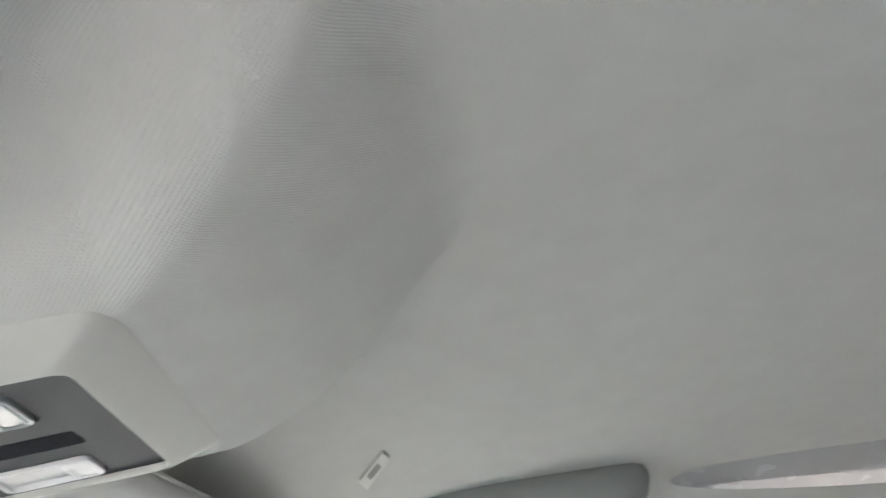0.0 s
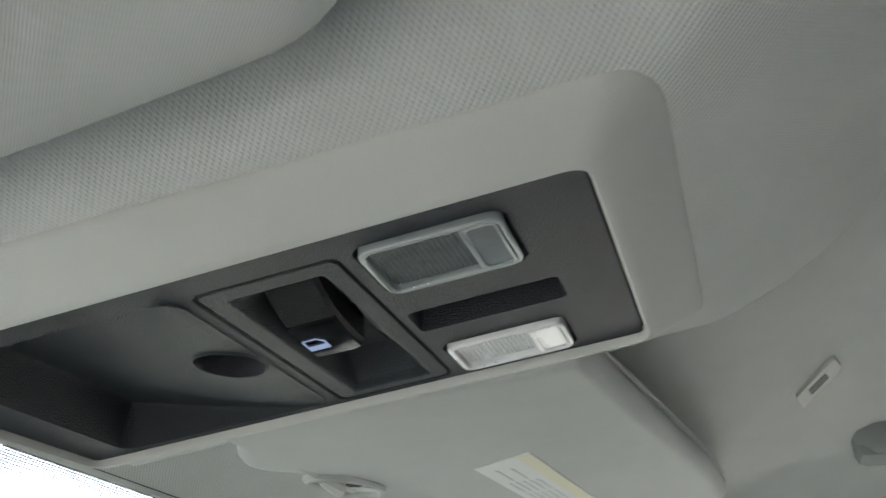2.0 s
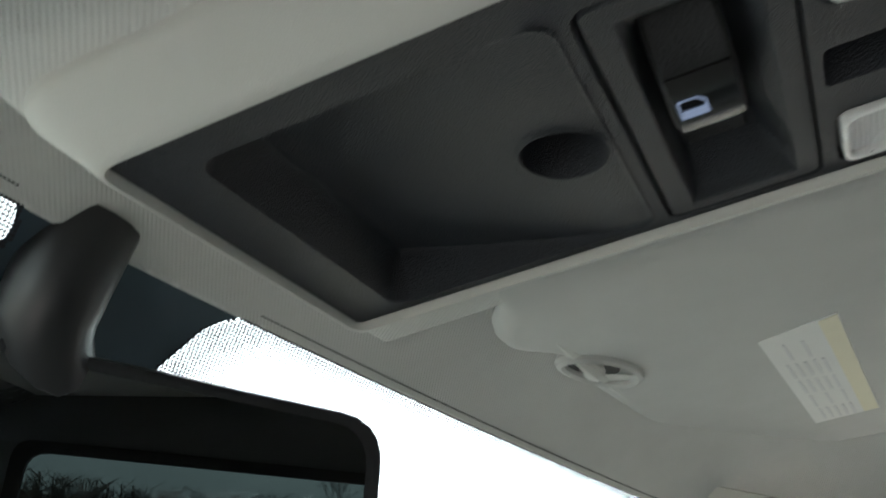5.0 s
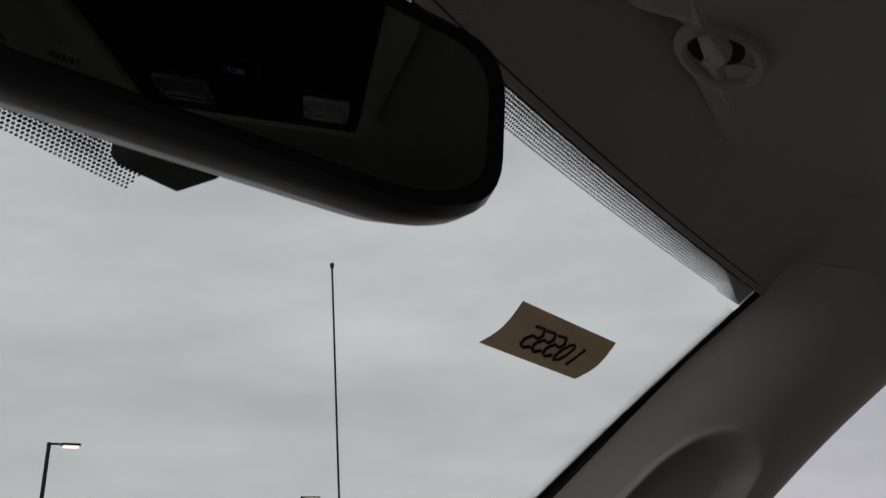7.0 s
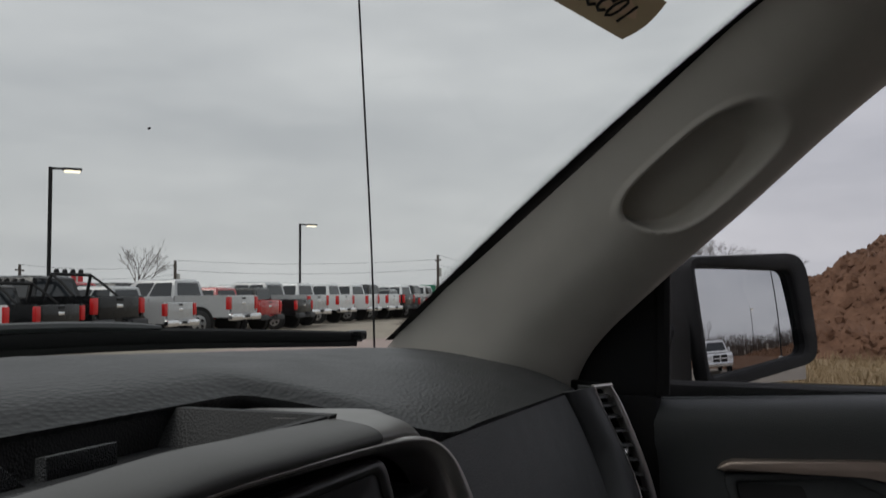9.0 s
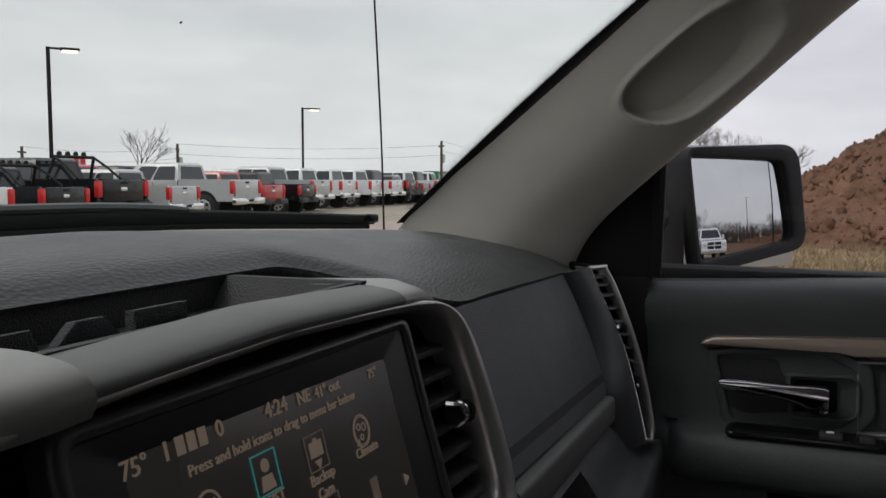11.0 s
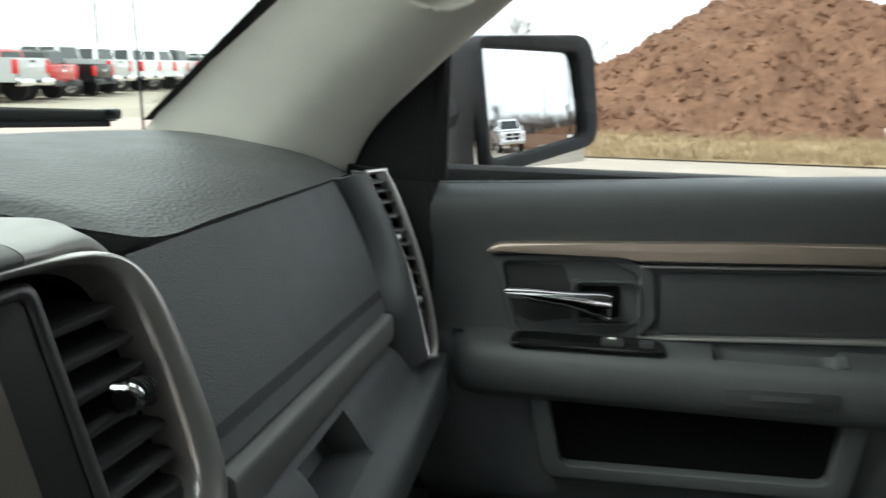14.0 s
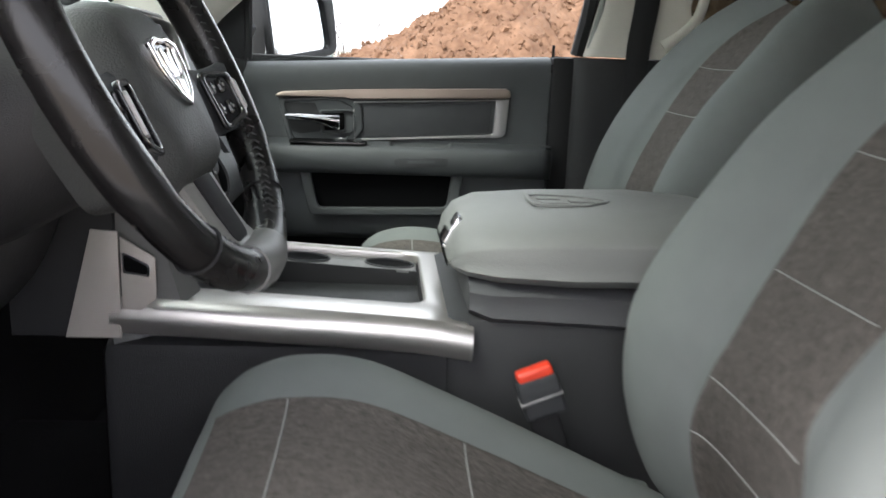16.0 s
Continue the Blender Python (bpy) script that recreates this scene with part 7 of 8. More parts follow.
def pickup(colour, m, bars=False):
    """A parked crew-cab pickup that faces +y, its tail at y = 0."""
    ob = thing("pickup_truck", (0, 0, 0), f"parked {colour} crew-cab pickup truck on the gravel lot", "pickup truck", "parked pickups")
    p = PAINT[colour]
    part("bed", join(slab(rounded([(-1.0, 0.02, 0.62), (-1.0, 2.0, 0.62), (-1.0, 2.0, 1.34), (-1.0, 0.02, 1.34)], 0.05), (0.10, 0, 0), 0.03), slab(rounded([(0.9, 0.02, 0.62), (0.9, 2.0, 0.62), (0.9, 2.0, 1.34), (0.9, 0.02, 1.34)], 0.05), (0.10, 0, 0), 0.03), box((0, 1.0, 0.72), (1.8, 1.96, 0.12)), box((0, 1.98, 1.0), (1.8, 0.06, 0.6))), p, ob)
    tg = part("tailgate", box((0, 0.03, 1.03), (1.56, 0.07, 0.58), 0.03, 3), p, ob)
    part("badge", box((0, -0.008, 1.08), (0.24, 0.01, 0.09), 0.004), M_CHROME, tg)
    part("tailgate_handle", box((0, -0.008, 1.24), (0.26, 0.012, 0.06), 0.005), M_BLACK, tg)
    for s in (1, -1):
        part("tail_lamp", box((s * 0.915, 0.045, 1.08), (0.185, 0.13, 0.42), 0.025), M_TAIL if colour != "blue" else p, ob)
    dark = colour in ("black", "red")
    bmp = part("rear_bumper", join(box((0, -0.06, 0.60), (0.62, 0.16, 0.14), 0.03, 2), box((-0.66, -0.06, 0.62), (0.66, 0.2, 0.22), 0.04, 3), box((0.66, -0.06, 0.62), (0.66, 0.2, 0.22), 0.04, 3)), M_BLACKP if dark else M_CHROME, ob, "rear bumper")
    if bars:
        for s in (1, -1):
            part("roll_bar", join(tube([(s * 0.80, 1.75, 1.34), (s * 0.72, 1.55, 1.92)], 0.045, 8), tube([(s * 0.82, 0.75, 1.34), (s * 0.76, 1.15, 1.66), (s * 0.72, 1.55, 1.92)], 0.035, 8)), M_BLACK, ob, "black roll bar tubes")
        part("roll_bar", tube([(-0.72, 1.55, 1.92), (0.72, 1.55, 1.92)], 0.045, 8), M_BLACK, ob)
        for x in (-0.45, -0.15, 0.15, 0.45):
            part("roof_lamp", disc((x, 1.62, 2.0), (0, 1, 0), 0.07, 0.06, 12, 0.01), M_BLACK, ob)
    for s in (1, -1):
        part("rocker", box((s * 0.985, 2.95, 0.50), (0.08, 2.5, 0.14), 0.03), M_BLACKP, ob, "dark side step")
        for y in (2.95, 4.02):
            part("door_seam", box((s * 1.0015, y, 0.92), (0.006, 0.014, 0.62)), M_BLACK, ob)
        for y in (2.75, 3.85):
            part("door_handle", box((s * 1.008, y, 1.10), (0.03, 0.22, 0.045), 0.012), M_CHROME if colour != "black" else M_BLACKP, ob)
        part("cab_gap", box((s * 0.985, 2.0, 0.95), (0.034, 0.03, 0.72)), M_BLACK, ob)
    part("plate_bar", box((0, -0.166, 0.64), (0.30, 0.006, 0.09)), M_BLACK, bmp)
    body = [(-1.0, y, z) for y, z in ((2.0, 0.55), (5.65, 0.50), (5.72, 0.70), (5.68, 1.06), (5.5, 1.16), (4.25, 1.24), (2.0, 1.30))]
    part("body", slab(rounded(body, 0.08), (2.0, 0, 0), 0.06, 3, both=True), p, ob)
    cab = [((-0.93, 2.03, 1.26), (-0.74, 2.14, 1.86)), ((-0.93, 4.30, 1.24), (-0.72, 3.62, 1.86)), ((0.93, 4.30, 1.24), (0.72, 3.62, 1.86)), ((0.93, 2.03, 1.26), (0.74, 2.14, 1.86))]
    part("cab", loft([[a for a, b in cab], [Vector(a).lerp(Vector(b), 0.93) for a, b in cab], [Vector(b).lerp(Vector((0, 2.9, 1.89)), 0.12) + Vector((0, 0, 0.03)) for a, b in cab]]), p, ob)

    def on(i, j, a, b, off):
        (p0, p1), (q0, q1) = cab[i], cab[j]
        p0, p1, q0, q1 = map(Vector, (p0, p1, q0, q1))
        n = (q0 - p0).cross(p1 - p0).normalized() * off
        f = lambda u, v: p0.lerp(q0, u).lerp(p1.lerp(q1, u), v) + n
        return slab(rounded([f(a, 0.10) - n * 2.5, f(b, 0.10) - n * 2.5, f(b, 0.84) - n * 2.5, f(a, 0.84) - n * 2.5], 0.04), n * 3.2)

    part("rear_window", on(0, 3, 0.10, 0.90, -0.008), M_CARGLASS, ob)
    for i, j, s in ((0, 1, 1), (3, 2, -1)):
        for a, b in ((0.06, 0.44), (0.48, 0.86)):
            part("side_window", on(i, j, a, b, 0.008 * s), M_CARGLASS, ob)
    part("windscreen", on(1, 2, 0.06, 0.94, 0.008), M_CARGLASS, ob)
    for s in (1, -1):
        part("head_lamp", box((s * 0.80, 5.68, 0.95), (0.34, 0.08, 0.2), 0.03), M_HEADL, ob)
        part("door_mirror", box((s * 1.10, 4.0, 1.34), (0.2, 0.1, 0.26), 0.04), p, ob)
    gr_ = part("grille", box((0, 5.71, 0.90), (1.1, 0.06, 0.36), 0.02), M_BLACK, ob)
    part("grille_bar", box((0, 5.745, 0.90), (1.1, 0.03, 0.06), 0.01), p, gr_)
    part("grille_bar", box((0, 5.745, 0.90), (0.08, 0.03, 0.36), 0.01), p, gr_)
    part("front_bumper", box((0, 5.72, 0.60), (1.98, 0.2, 0.24), 0.04, 3), M_CHROME, ob)
    for s in (1, -1):
        for y in (1.05, 4.78):
            part("wheel_arch", disc((s * 0.985, y, 0.47), (s, 0, 0), 0.50, 0.022, 24), M_BLACK, ob)
            w = part("wheel", disc((s * 0.75, y, 0.42), (s, 0, 0), 0.42, 0.285, 28, 0.035), M_TYRE, ob)
            part("rim", disc((s * 1.022, y, 0.42), (s, 0, 0), 0.265, 0.02, 24, 0.008), M_RIM, w)
            for q in range(5):
                a = q * 2 * math.pi / 5
                part("rim_hole", disc((s * 1.038, y + 0.16 * math.cos(a), 0.42 + 0.16 * math.sin(a)), (s, 0, 0), 0.058, 0.007, 10), M_BLACK, w)
    ob.matrix_basis = m
    return ob


ROW = [("white", 16.3, 21.1), ("black", 19.65, 21.6), ("black", 22.5, 21.95), ("silver", 26.25, 22.45), ("silver", 31.05, 23.0), ("red", 34.1, 23.7), ("black", 38.2, 24.35), ("silver", 41.2, 25.3), ("white", 46.05, 26.3), ("white", 49.9, 26.4), ("white", 53.6, 26.7), ("black", 56.8, 27.0), ("grey", 60.0, 27.3), ("white", 63.5, 27.6), ("black", 66.5, 27.9), ("white", 70.0, 28.4),
       ("white", 25.2, 30.6), ("grey", 29.0, 31.0), ("red", 32.8, 31.4), ("black", 36.6, 32.0), ("white", 42.4, 33.0), ("silver", 50.5, 34.0)]
first = {}
for i, (c, x, y) in enumerate(ROW):
    m = Matrix.Translation((x, y, GROUND)) @ Matrix.Rotation(radians(8 + 2.5 * math.sin(i * 2.3)), 4, "Z") @ Matrix.Scale(1.16, 4)
    key = (c, i == 1 or i == 2)
    if key in first:
        copy_thing(first[key], m)
    else:
        first[key] = pickup(c, m, key[1])
pickup("blue", Matrix.Translation((13.1, -5.2, GROUND + 0.27)) @ Matrix.Rotation(radians(99), 4, "Z") @ Matrix.Scale(1.06, 4))
copy_thing(first[("white", False)], Matrix.Translation((4.1, -33.2, GROUND)) @ Matrix.Rotation(radians(-4), 4, "Z"))


def street_lamp(x, y, h):
    ob = thing("lamp_post", (x, y, GROUND), "tall dark lamp post with a lit square head over the lot", "lamp post", "lamp posts")
    part("base", disc((x, y, GROUND), (0, 0, 1), 0.3, 0.7, 16, 0.03), M_BEZEL, ob, "concrete base")
    part("pole", tube([(x, y, GROUND + 0.6), (x, y, h)], 0.075, 8), M_BLACK, ob)
    part("arm", box((x + 0.22, y - 0.18, h - 0.05), (0.5, 0.10, 0.08), 0.02, turn=(0, 0, -40)), M_BLACK, ob)
    part("lamp_head", box((x + 0.60, y - 0.48, h - 0.06), (0.70, 0.42, 0.10), 0.04, turn=(0, 0, -40)), M_BLACK, ob)
    part("lit_lens", box((x + 0.60, y - 0.48, h - 0.14), (0.58, 0.34, 0.07), 0.02, turn=(0, 0, -40)), M_LAMP, ob, "lit lamp lens")


M_LAMP = glow("lit lamp", (1.0, 0.86, 0.66), 1.6)
street_lamp(23.4, 26.4, 6.55)
street_lamp(45.4, 29.3, 6.1)
street_lamp(18.2, -68.0, 6.9)

# the heap of red earth
M_EARTH = mat("red brown earth", (0.245, 0.142, 0.090), 1.0, vary=0.35, scale=3.5, bump=1.0, grain=9, stain=0.5, spec=0.1, second=(0.085, 0.044, 0.027))


def heap():
    nx, ny = 280, 520
    verts, faces = [], []
    for j in range(ny):
        for i in range(nx):
            x, y = 10 + 36 * i / (nx - 1), 6.0 - 74 * j / (ny - 1)
            far = smooth(-30, -50, y)
            a = smooth(0, 9.5 - 4 * far, x - 18.2 + 6 * far - 1.2 * noise.noise((y * 0.25, 3, 1))) * smooth(0, 12, 45 - x)
            b = smooth(4.4, -5.2, y) * smooth(-68, -60, y) * (1 - 0.86 * far)
            h = 4.35 * a * b * (0.9 + 0.22 * noise.noise((x * 0.16, y * 0.16, 0.3)))
            f = min(1, h / 0.5)
            h += f * (0.5 * noise.noise((x * 0.5, y * 0.5, 2)) + 0.45 * abs(noise.noise((x * 1.3, y * 1.3, 5))) + 0.30 * abs(noise.noise((x * 2.6, y * 2.6, 9))) + 0.20 * noise.noise((x * 5.3, y * 5.3, 4)))
            verts.append((x, y, GROUND - 0.08 + h))
    for j in range(ny - 1):
        for i in range(nx - 1):
            k = j * nx + i
            faces.append((k, k + 1, k + nx + 1, k + nx))
    me = bpy.data.meshes.new("earth_heap")
    me.from_pydata(verts, [], faces)
    me.materials.append(M_EARTH)
    me.polygons.foreach_set("use_smooth", [True] * len(me.polygons))
    return tagged(new("earth_heap", me), "high heap of loose red-brown excavated earth", "earth heap")


EARTH = heap()


def clods():
    """Loose lumps over the heap's near face."""
    rnd = random.Random(5)
    me0 = EARTH.data
    near = [v.co.copy() for v in me0.vertices if v.co.z > GROUND + 0.25 and v.co.x < 36]
    verts, faces = [], []
    base = [Vector(p).normalized() for p in ((1, 0, 0), (-1, 0, 0), (0, 1, 0), (0, -1, 0), (0, 0, 1), (0, 0, -1), (1, 1, 1), (-1, 1, 1), (1, -1, 1), (-1, -1, 1))]
    tri = ((4, 6, 7), (4, 7, 9), (4, 9, 8), (4, 8, 6), (0, 6, 8), (2, 7, 6), (1, 9, 7), (3, 8, 9), (0, 2, 6), (2, 1, 7), (1, 3, 9), (3, 0, 8), (5, 2, 0), (5, 1, 2), (5, 3, 1), (5, 0, 3))
    for _ in range(42000):
        c = rnd.choice(near) + Vector((rnd.uniform(-0.06, 0.06), rnd.uniform(-0.06, 0.06), 0))
        r = 0.022 + 0.13 * rnd.random() ** 6
        q = Euler((rnd.uniform(0, 6), rnd.uniform(0, 6), rnd.uniform(0, 6))).to_matrix()
        b = len(verts)
        verts.extend(tuple(c + q @ Vector((p.x * r * 1.3, p.y * r, p.z * r * 0.8)) * rnd.uniform(0.7, 1.2)) for p in base)
        faces.extend(tuple(b + i for i in t) for t in tri)
    me = bpy.data.meshes.new("earth_clods")
    me.from_pydata(verts, [], faces)
    me.materials.append(M_EARTH)
    tagged(new("earth_clods", me), "loose clods of red-brown earth on the heap", "earth", kind="stuff")


clods()
M_GRASS = mat("dry winter grass", (0.42, 0.32, 0.19), 1.0, vary=0.3, scale=3, bump=0.6, grain=40, stain=0.6, spec=0.1, second=(0.26, 0.20, 0.12))
bank = skin([[Vector((x, y, GROUND + z)) for x, z in ((6.6, -0.05), (7.2, 0.2), (8.0, 0.26), (12, 0.265), (16, 0.27), (31, 0.27))] for y in (9, 2, -10, -24, -36)], 12, 24)
solo("gravel_bank", bank, M_LOT, "low gravel bank at the lot's edge", "bank", "structure")
gf = bmesh.new()
bmesh.ops.create_grid(gf, x_segments=10, y_segments=20, size=1)
bmesh.ops.scale(gf, verts=gf.verts, vec=(7.8, 21, 1))
bmesh.ops.translate(gf, verts=gf.verts, vec=(22.6, -14.2, GROUND + 0.295))
solo("grass_verge", gf, M_GRASS, "strip of dry tan winter grass before the earth heap", "grass", "structure")


def tufts():
    """Dry blades over the verge."""
    rnd = random.Random(8)
    verts, faces = [], []
    for _ in range(2600):
        cx, cy = 14.9 + 5.5 * rnd.random() ** 1.5, rnd.uniform(-16, 5.5)
        hh = rnd.uniform(0.08, 0.30)
        for _ in range(7):
            x, y, a, h = cx + rnd.uniform(-0.12, 0.12), cy + rnd.uniform(-0.12, 0.12), rnd.uniform(0, 6.28), hh * rnd.uniform(0.6, 1.1)
            dx, dy, b = 0.012 * math.cos(a), 0.012 * math.sin(a), len(verts)
            verts.extend(((x - dx, y - dy, GROUND + 0.29), (x + dx, y + dy, GROUND + 0.29), (x + rnd.uniform(-0.12, 0.12), y + rnd.uniform(-0.12, 0.12), GROUND + 0.29 + h)))
            faces.append((b, b + 1, b + 2))
    me = bpy.data.meshes.new("dry_grass")
    me.from_pydata(verts, [], faces)
    me.materials.append(M_GRASS)
    tagged(new("dry_grass", me), "tufts of dry tan winter grass", "grass", kind="stuff")


tufts()


# ---- far things: trees, poles, wires, signs ----
M_BARK = mat("grey brown bark", (0.10, 0.085, 0.075), 0.95, vary=0.3, scale=8, bump=0.3, grain=60)
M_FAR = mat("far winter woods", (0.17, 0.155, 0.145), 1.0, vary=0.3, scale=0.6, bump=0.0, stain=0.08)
M_POLE = mat("weathered pole wood", (0.10, 0.085, 0.075), 0.95, vary=0.2, bump=0.2, grain=50)


def bare_tree(x, y, h, seed, z0=GROUND):
    rnd = random.Random(seed)
    ob = thing("bare_tree", (x, y, z0), "bare leafless winter tree with many fine twigs", "tree", "bare trees")
    verts, faces = [], []

    def limb(p, d, ln, r, depth):
        q = p + d * ln
        s = d.orthogonal().normalized()
        t = d.cross(s)
        b = len(verts)
        for c, rad in ((p, r), (q, r * 0.62)):
            verts.extend(tuple(c + s * math.cos(a) * rad + t * math.sin(a) * rad) for a in (0, 2.09, 4.19))
        for i in range(3):
            faces.append((b + i, b + (i + 1) % 3, b + 3 + (i + 1) % 3, b + 3 + i))
        if depth == 0:
            return
        for _ in range(3 if depth > 1 else 4):
            nd = (d + Vector((rnd.uniform(-1, 1), rnd.uniform(-1, 1), rnd.uniform(-0.25, 0.6))) * 0.72).normalized()
            limb(p + d * ln * rnd.uniform(0.55, 1.0), nd, ln * rnd.uniform(0.55, 0.8), r * 0.55, depth - 1)

    o = ORIGIN[ob.name]
    part("trunk", tube([(x, y, z0 - 0.1), (x + 0.03 * h * rnd.uniform(-1, 1), y, z0 + h * 0.2), (x, y, z0 + h * 0.36)], [h * 0.016, h * 0.013, h * 0.011], 7), M_BARK, ob)
    base = Vector((0, 0, h * 0.3))
    for k in range(4):
        limb(base + Vector((0, 0, 0.06 * h * k / 4)), Vector((rnd.uniform(-0.7, 0.7), rnd.uniform(-0.7, 0.7), 1)).normalized(), h * 0.26, h * 0.008, 4)
    me = bpy.data.meshes.new("crown")
    me.from_pydata(verts, [], faces)
    me.materials.append(M_BARK)
    c = new("crown", me)
    c.parent = ob
    return ob


for i, (x, y, h) in enumerate(((37.0, 35.0, 5.4), (118, 20, 8), (84, 9.5, 8.4), (62, 5.4, 6.2), (66, 3.0, 5.6), (88, 1.6, 6.0), (58, 6.6, 5.4), (5.6, -63, 5.6), (7.2, -66, 6.0), (3.6, -68, 6.4), (22.5, -62, 5.0))):
    bare_tree(x, y, h, 40 + i)


def woods(name, pts, h, label, many=3, material=None):
    """A far belt of bare woods: a ragged wall of thin upright stems and twigs."""
    rnd = random.Random(len(name))
    verts, faces = [], []
    for (x0, y0), (x1, y1) in zip(pts, pts[1:]):
        n = int(math.hypot(x1 - x0, y1 - y0) / 0.5)
        for i in range(n):
            for _ in range(many):
                t = rnd.random()
                d = rnd.uniform(-4, 4)
                x, y = x0 + (x1 - x0) * (i + t) / n + d, y0 + (y1 - y0) * (i + t) / n + d * 0.5
                hh = h * rnd.uniform(0.45, 1.0) * (0.75 + 0.3 * noise.noise((x * 0.06, y * 0.06, 1)))
                w = rnd.uniform(0.05, 0.16)
                a = rnd.uniform(0, 3.14)
                dx, dy, lx, ly = w * math.cos(a), w * math.sin(a), rnd.uniform(-0.5, 0.5), rnd.uniform(-0.5, 0.5)
                b = len(verts)
                verts.extend(((x - dx, y - dy, GROUND), (x + dx, y + dy, GROUND), (x + dx * 0.3 + lx, y + dy * 0.3 + ly, GROUND + hh), (x - dx * 0.3 + lx, y - dy * 0.3 + ly, GROUND + hh)))
                faces.append((b, b + 1, b + 2, b + 3))
                for _ in range(5):
                    z = GROUND + hh * rnd.uniform(0.35, 0.95)
                    ex, ey = rnd.uniform(-1.3, 1.3), rnd.uniform(-1.3, 1.3)
                    b = len(verts)
                    verts.extend(((x + lx * 0.5, y + ly * 0.5, z), (x + lx * 0.5, y + ly * 0.5, z + 0.09), (x + ex, y + ey, z + rnd.uniform(0.5, 1.3))))
                    faces.append((b, b + 1, b + 2))
    me = bpy.data.meshes.new(name)
    me.from_pydata(verts, [], faces)
    me.materials.append(material or M_FAR)
    return tagged(new(name, me), label, "woods", kind="stuff")


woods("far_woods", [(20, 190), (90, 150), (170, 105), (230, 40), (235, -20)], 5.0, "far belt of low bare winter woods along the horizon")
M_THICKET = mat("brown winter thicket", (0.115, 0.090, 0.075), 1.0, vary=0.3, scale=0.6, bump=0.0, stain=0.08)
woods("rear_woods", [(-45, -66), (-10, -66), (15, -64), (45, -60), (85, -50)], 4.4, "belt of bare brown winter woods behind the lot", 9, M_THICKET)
field = skin([[Vector((x, y, GROUND + z)) for y, z in ((y0, -0.06), (y0 - 1.2, 0.12), (y0 - 4, 0.26), (-50, 0.30), (-72, 0.32))] for x, y0 in ((-60, -40), (-20, -40), (3, -38), (6.5, -28), (9, -24.5), (20, -24.5), (40, -26))], 60, 40)
solo("earth_field", field, M_EARTH, "low bare brown earth bank before the rear woods", "bank", "structure")
po = thing("pole", (9.6, -24, GROUND), "thin dark pole with a pale box at its foot", "pole")
part("mast", tube([(9.6, -24, GROUND), (9.6, -24, GROUND + 6.4)], [0.07, 0.05], 8), M_BLACK, po)
part("foot_box", box((9.6, -23.85, GROUND + 0.55), (0.55, 0.3, 0.75), 0.03), M_WHITE, po, "pale box")

for x, y, h in ((70.9, 30.8, 5.4), (60, 52, 5.0), (110, 36, 6), (52, 62, 4.6)):
    ob = thing("utility_pole", (x, y, GROUND), "weathered wooden utility pole with a cross arm", "utility pole", "utility poles")
    part("pole", tube([(x, y, GROUND), (x, y, GROUND + h)], [0.16, 0.12], 8), M_POLE, ob)
    part("cross_arm", box((x, y, GROUND + h - 0.5), (2.2, 0.14, 0.14), turn=(0, 0, 35)), M_POLE, ob)
    part("transformer", disc((x + 0.35, y, GROUND + h - 2.0), (0, 0, 1), 0.22, 0.8, 12, 0.03), M_BEZEL, ob)
wr = thing("power_line", (70, 31, GROUND + 8), "thin sagging power lines strung between poles", "power line")
for (a, b, z) in (((60, 52), (70.9, 30.8), 4.6), ((70.9, 30.8), (110, 36), 5.0), ((52, 62), (60, 52), 4.2)):
    for dz in (0, -0.9):
        part("wire", tube([(a[0] + (b[0] - a[0]) * t, a[1] + (b[1] - a[1]) * t, z + dz + GROUND + 0.4 - 1.6 * t * (1 - t)) for t in (i / 12 for i in range(13))], 0.011, 4), M_BLACK, wr)
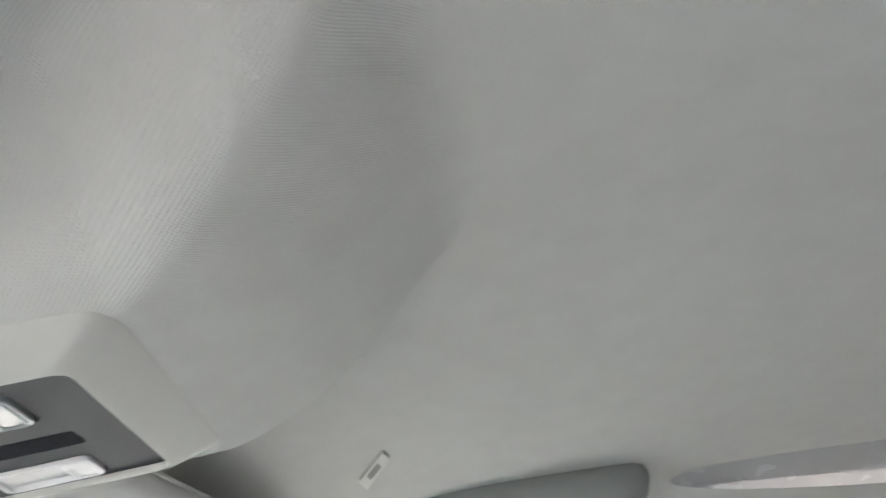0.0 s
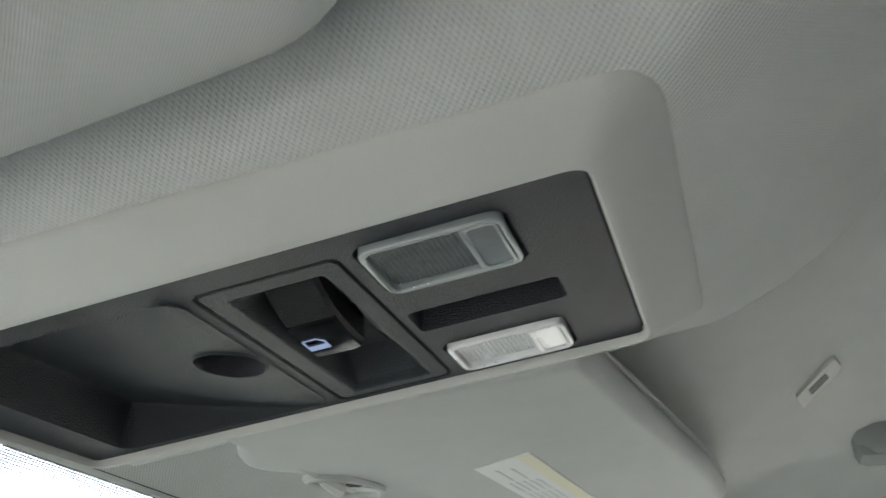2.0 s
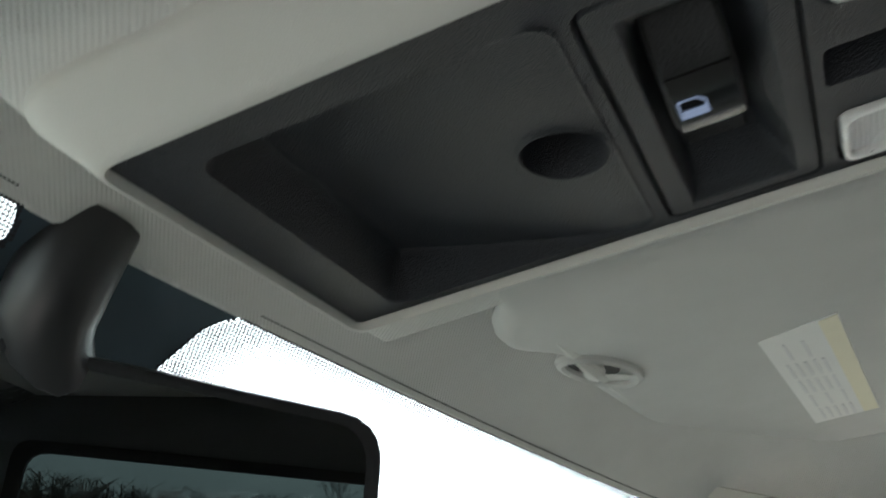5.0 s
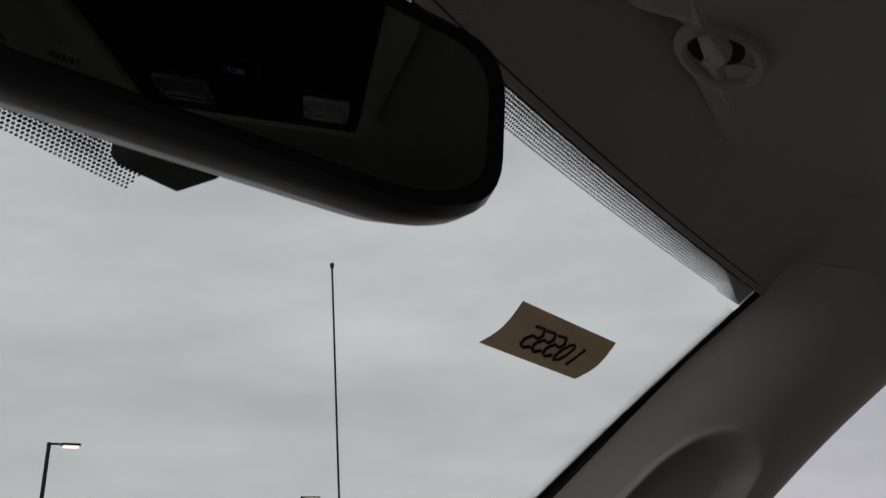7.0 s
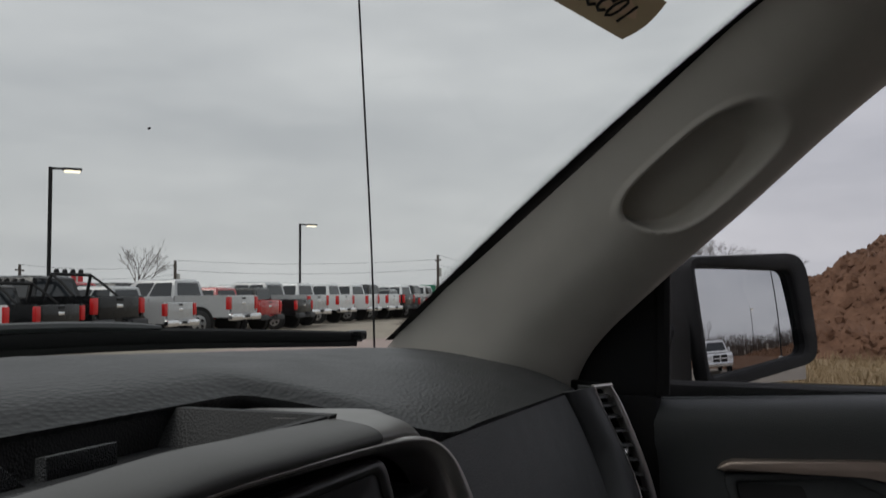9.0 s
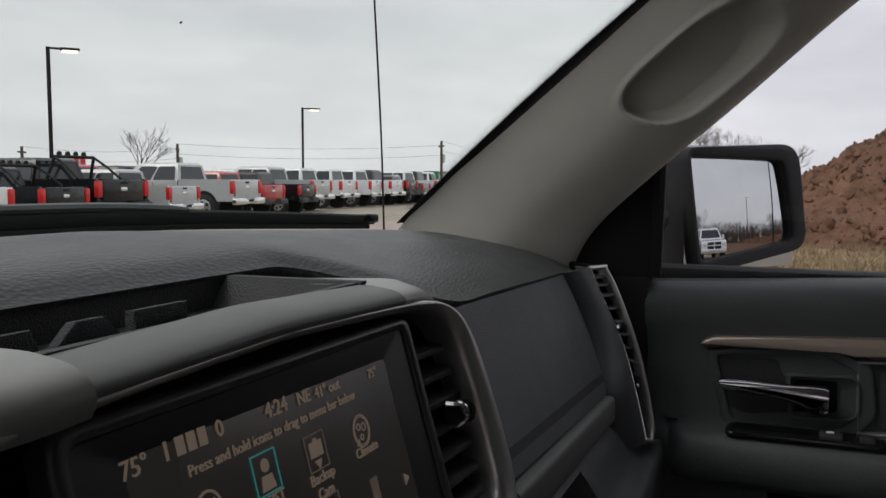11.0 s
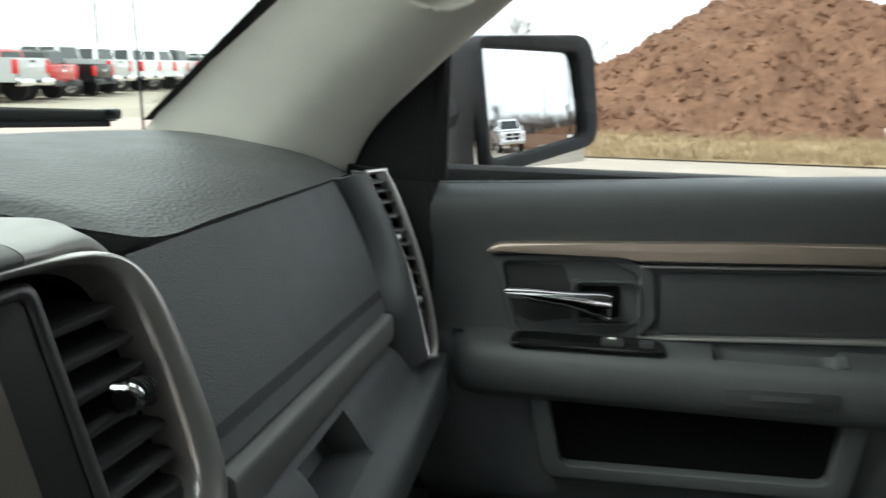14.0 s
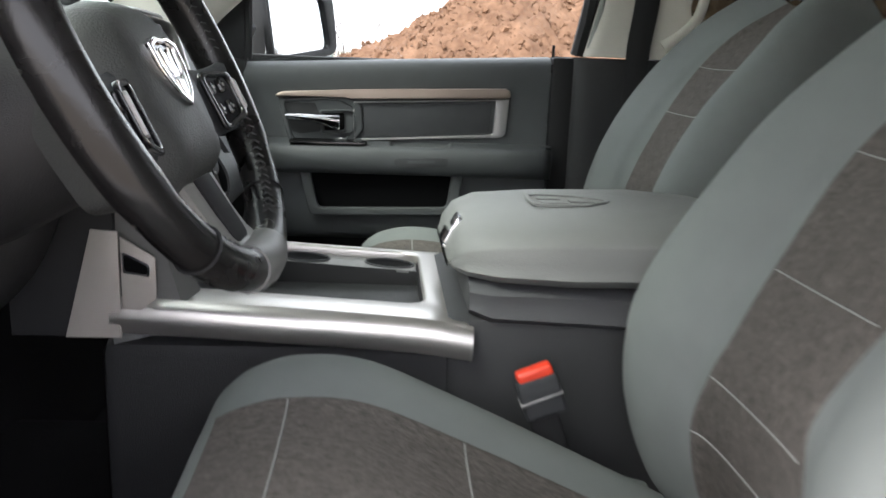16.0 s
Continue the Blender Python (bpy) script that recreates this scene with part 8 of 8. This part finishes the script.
M_GREEN = mat("green road sign", (0.02, 0.22, 0.13), 0.4, vary=0.05, bump=0.0)
M_REDS = mat("red sign board", (0.6, 0.04, 0.05), 0.4, vary=0.05, bump=0.0)
M_WHITEB = mat("white boards", (0.6, 0.6, 0.58), 0.6, vary=0.1, bump=0.0)
rs_ = thing("road_sign", (99, 46, GROUND), "pair of green road signs on posts", "road sign")
for dx in (-1.2, 1.2):
    part("board", box((99 + dx * 0.6, 46 - dx, 1.95 + 0.2 * dx), (2.0, 0.1, 1.1), turn=(0, 0, -55)), M_GREEN, rs_)
    part("post", tube([(99 + dx * 0.6, 46 - dx, GROUND), (99 + dx * 0.6, 46 - dx, 2)], 0.07, 6), M_BEZEL, rs_)
pb = thing("pole_sign", (62, 66, GROUND), "tall red roadside advertising sign on a post", "sign")
part("post", tube([(62, 66, GROUND), (62, 66, 3.6)], 0.15, 6), M_BEZEL, pb)
part("board", box((62, 66, 3.2), (1.1, 0.2, 0.8), turn=(0, 0, -45)), M_REDS, pb)
for x, y, w, h in ((75, 85, 16, 2.4), (110, 78, 20, 2.6), (135, 50, 16, 3.0), (48, 95, 14, 2.4)):
    ob = thing("far_building", (x, y, GROUND), "low pale commercial building far beyond the lot", "building", "far buildings")
    part("wall", box((x, y, GROUND + h / 2), (w, 8, h), turn=(0, 0, -40)), M_WHITEB, ob)
    part("roof", box((x, y, GROUND + h + 0.1), (w + 0.5, 8.5, 0.25), turn=(0, 0, -40)), M_FAR, ob)

# green site container beside the heap
M_CONT = mat("green container paint", (0.055, 0.12, 0.095), 0.5, vary=0.15, scale=4, bump=0.1)
ct = thing("site_container", (34, 3.2, GROUND), "green steel site container behind the earth heap", "container")
part("body", box((34, 3.6, GROUND + 1.35), (2.4, 3.4, 2.7), 0.03), M_CONT, ct)
for i in range(8):
    part("rib", box((32.78, 2.1 + 0.43 * i, GROUND + 1.35), (0.06, 0.2, 2.5), 0.02), M_CONT, ct)
part("notice", box((32.72, 3.4, GROUND + 1.7), (0.02, 0.9, 0.5)), M_YELLOW, ct)
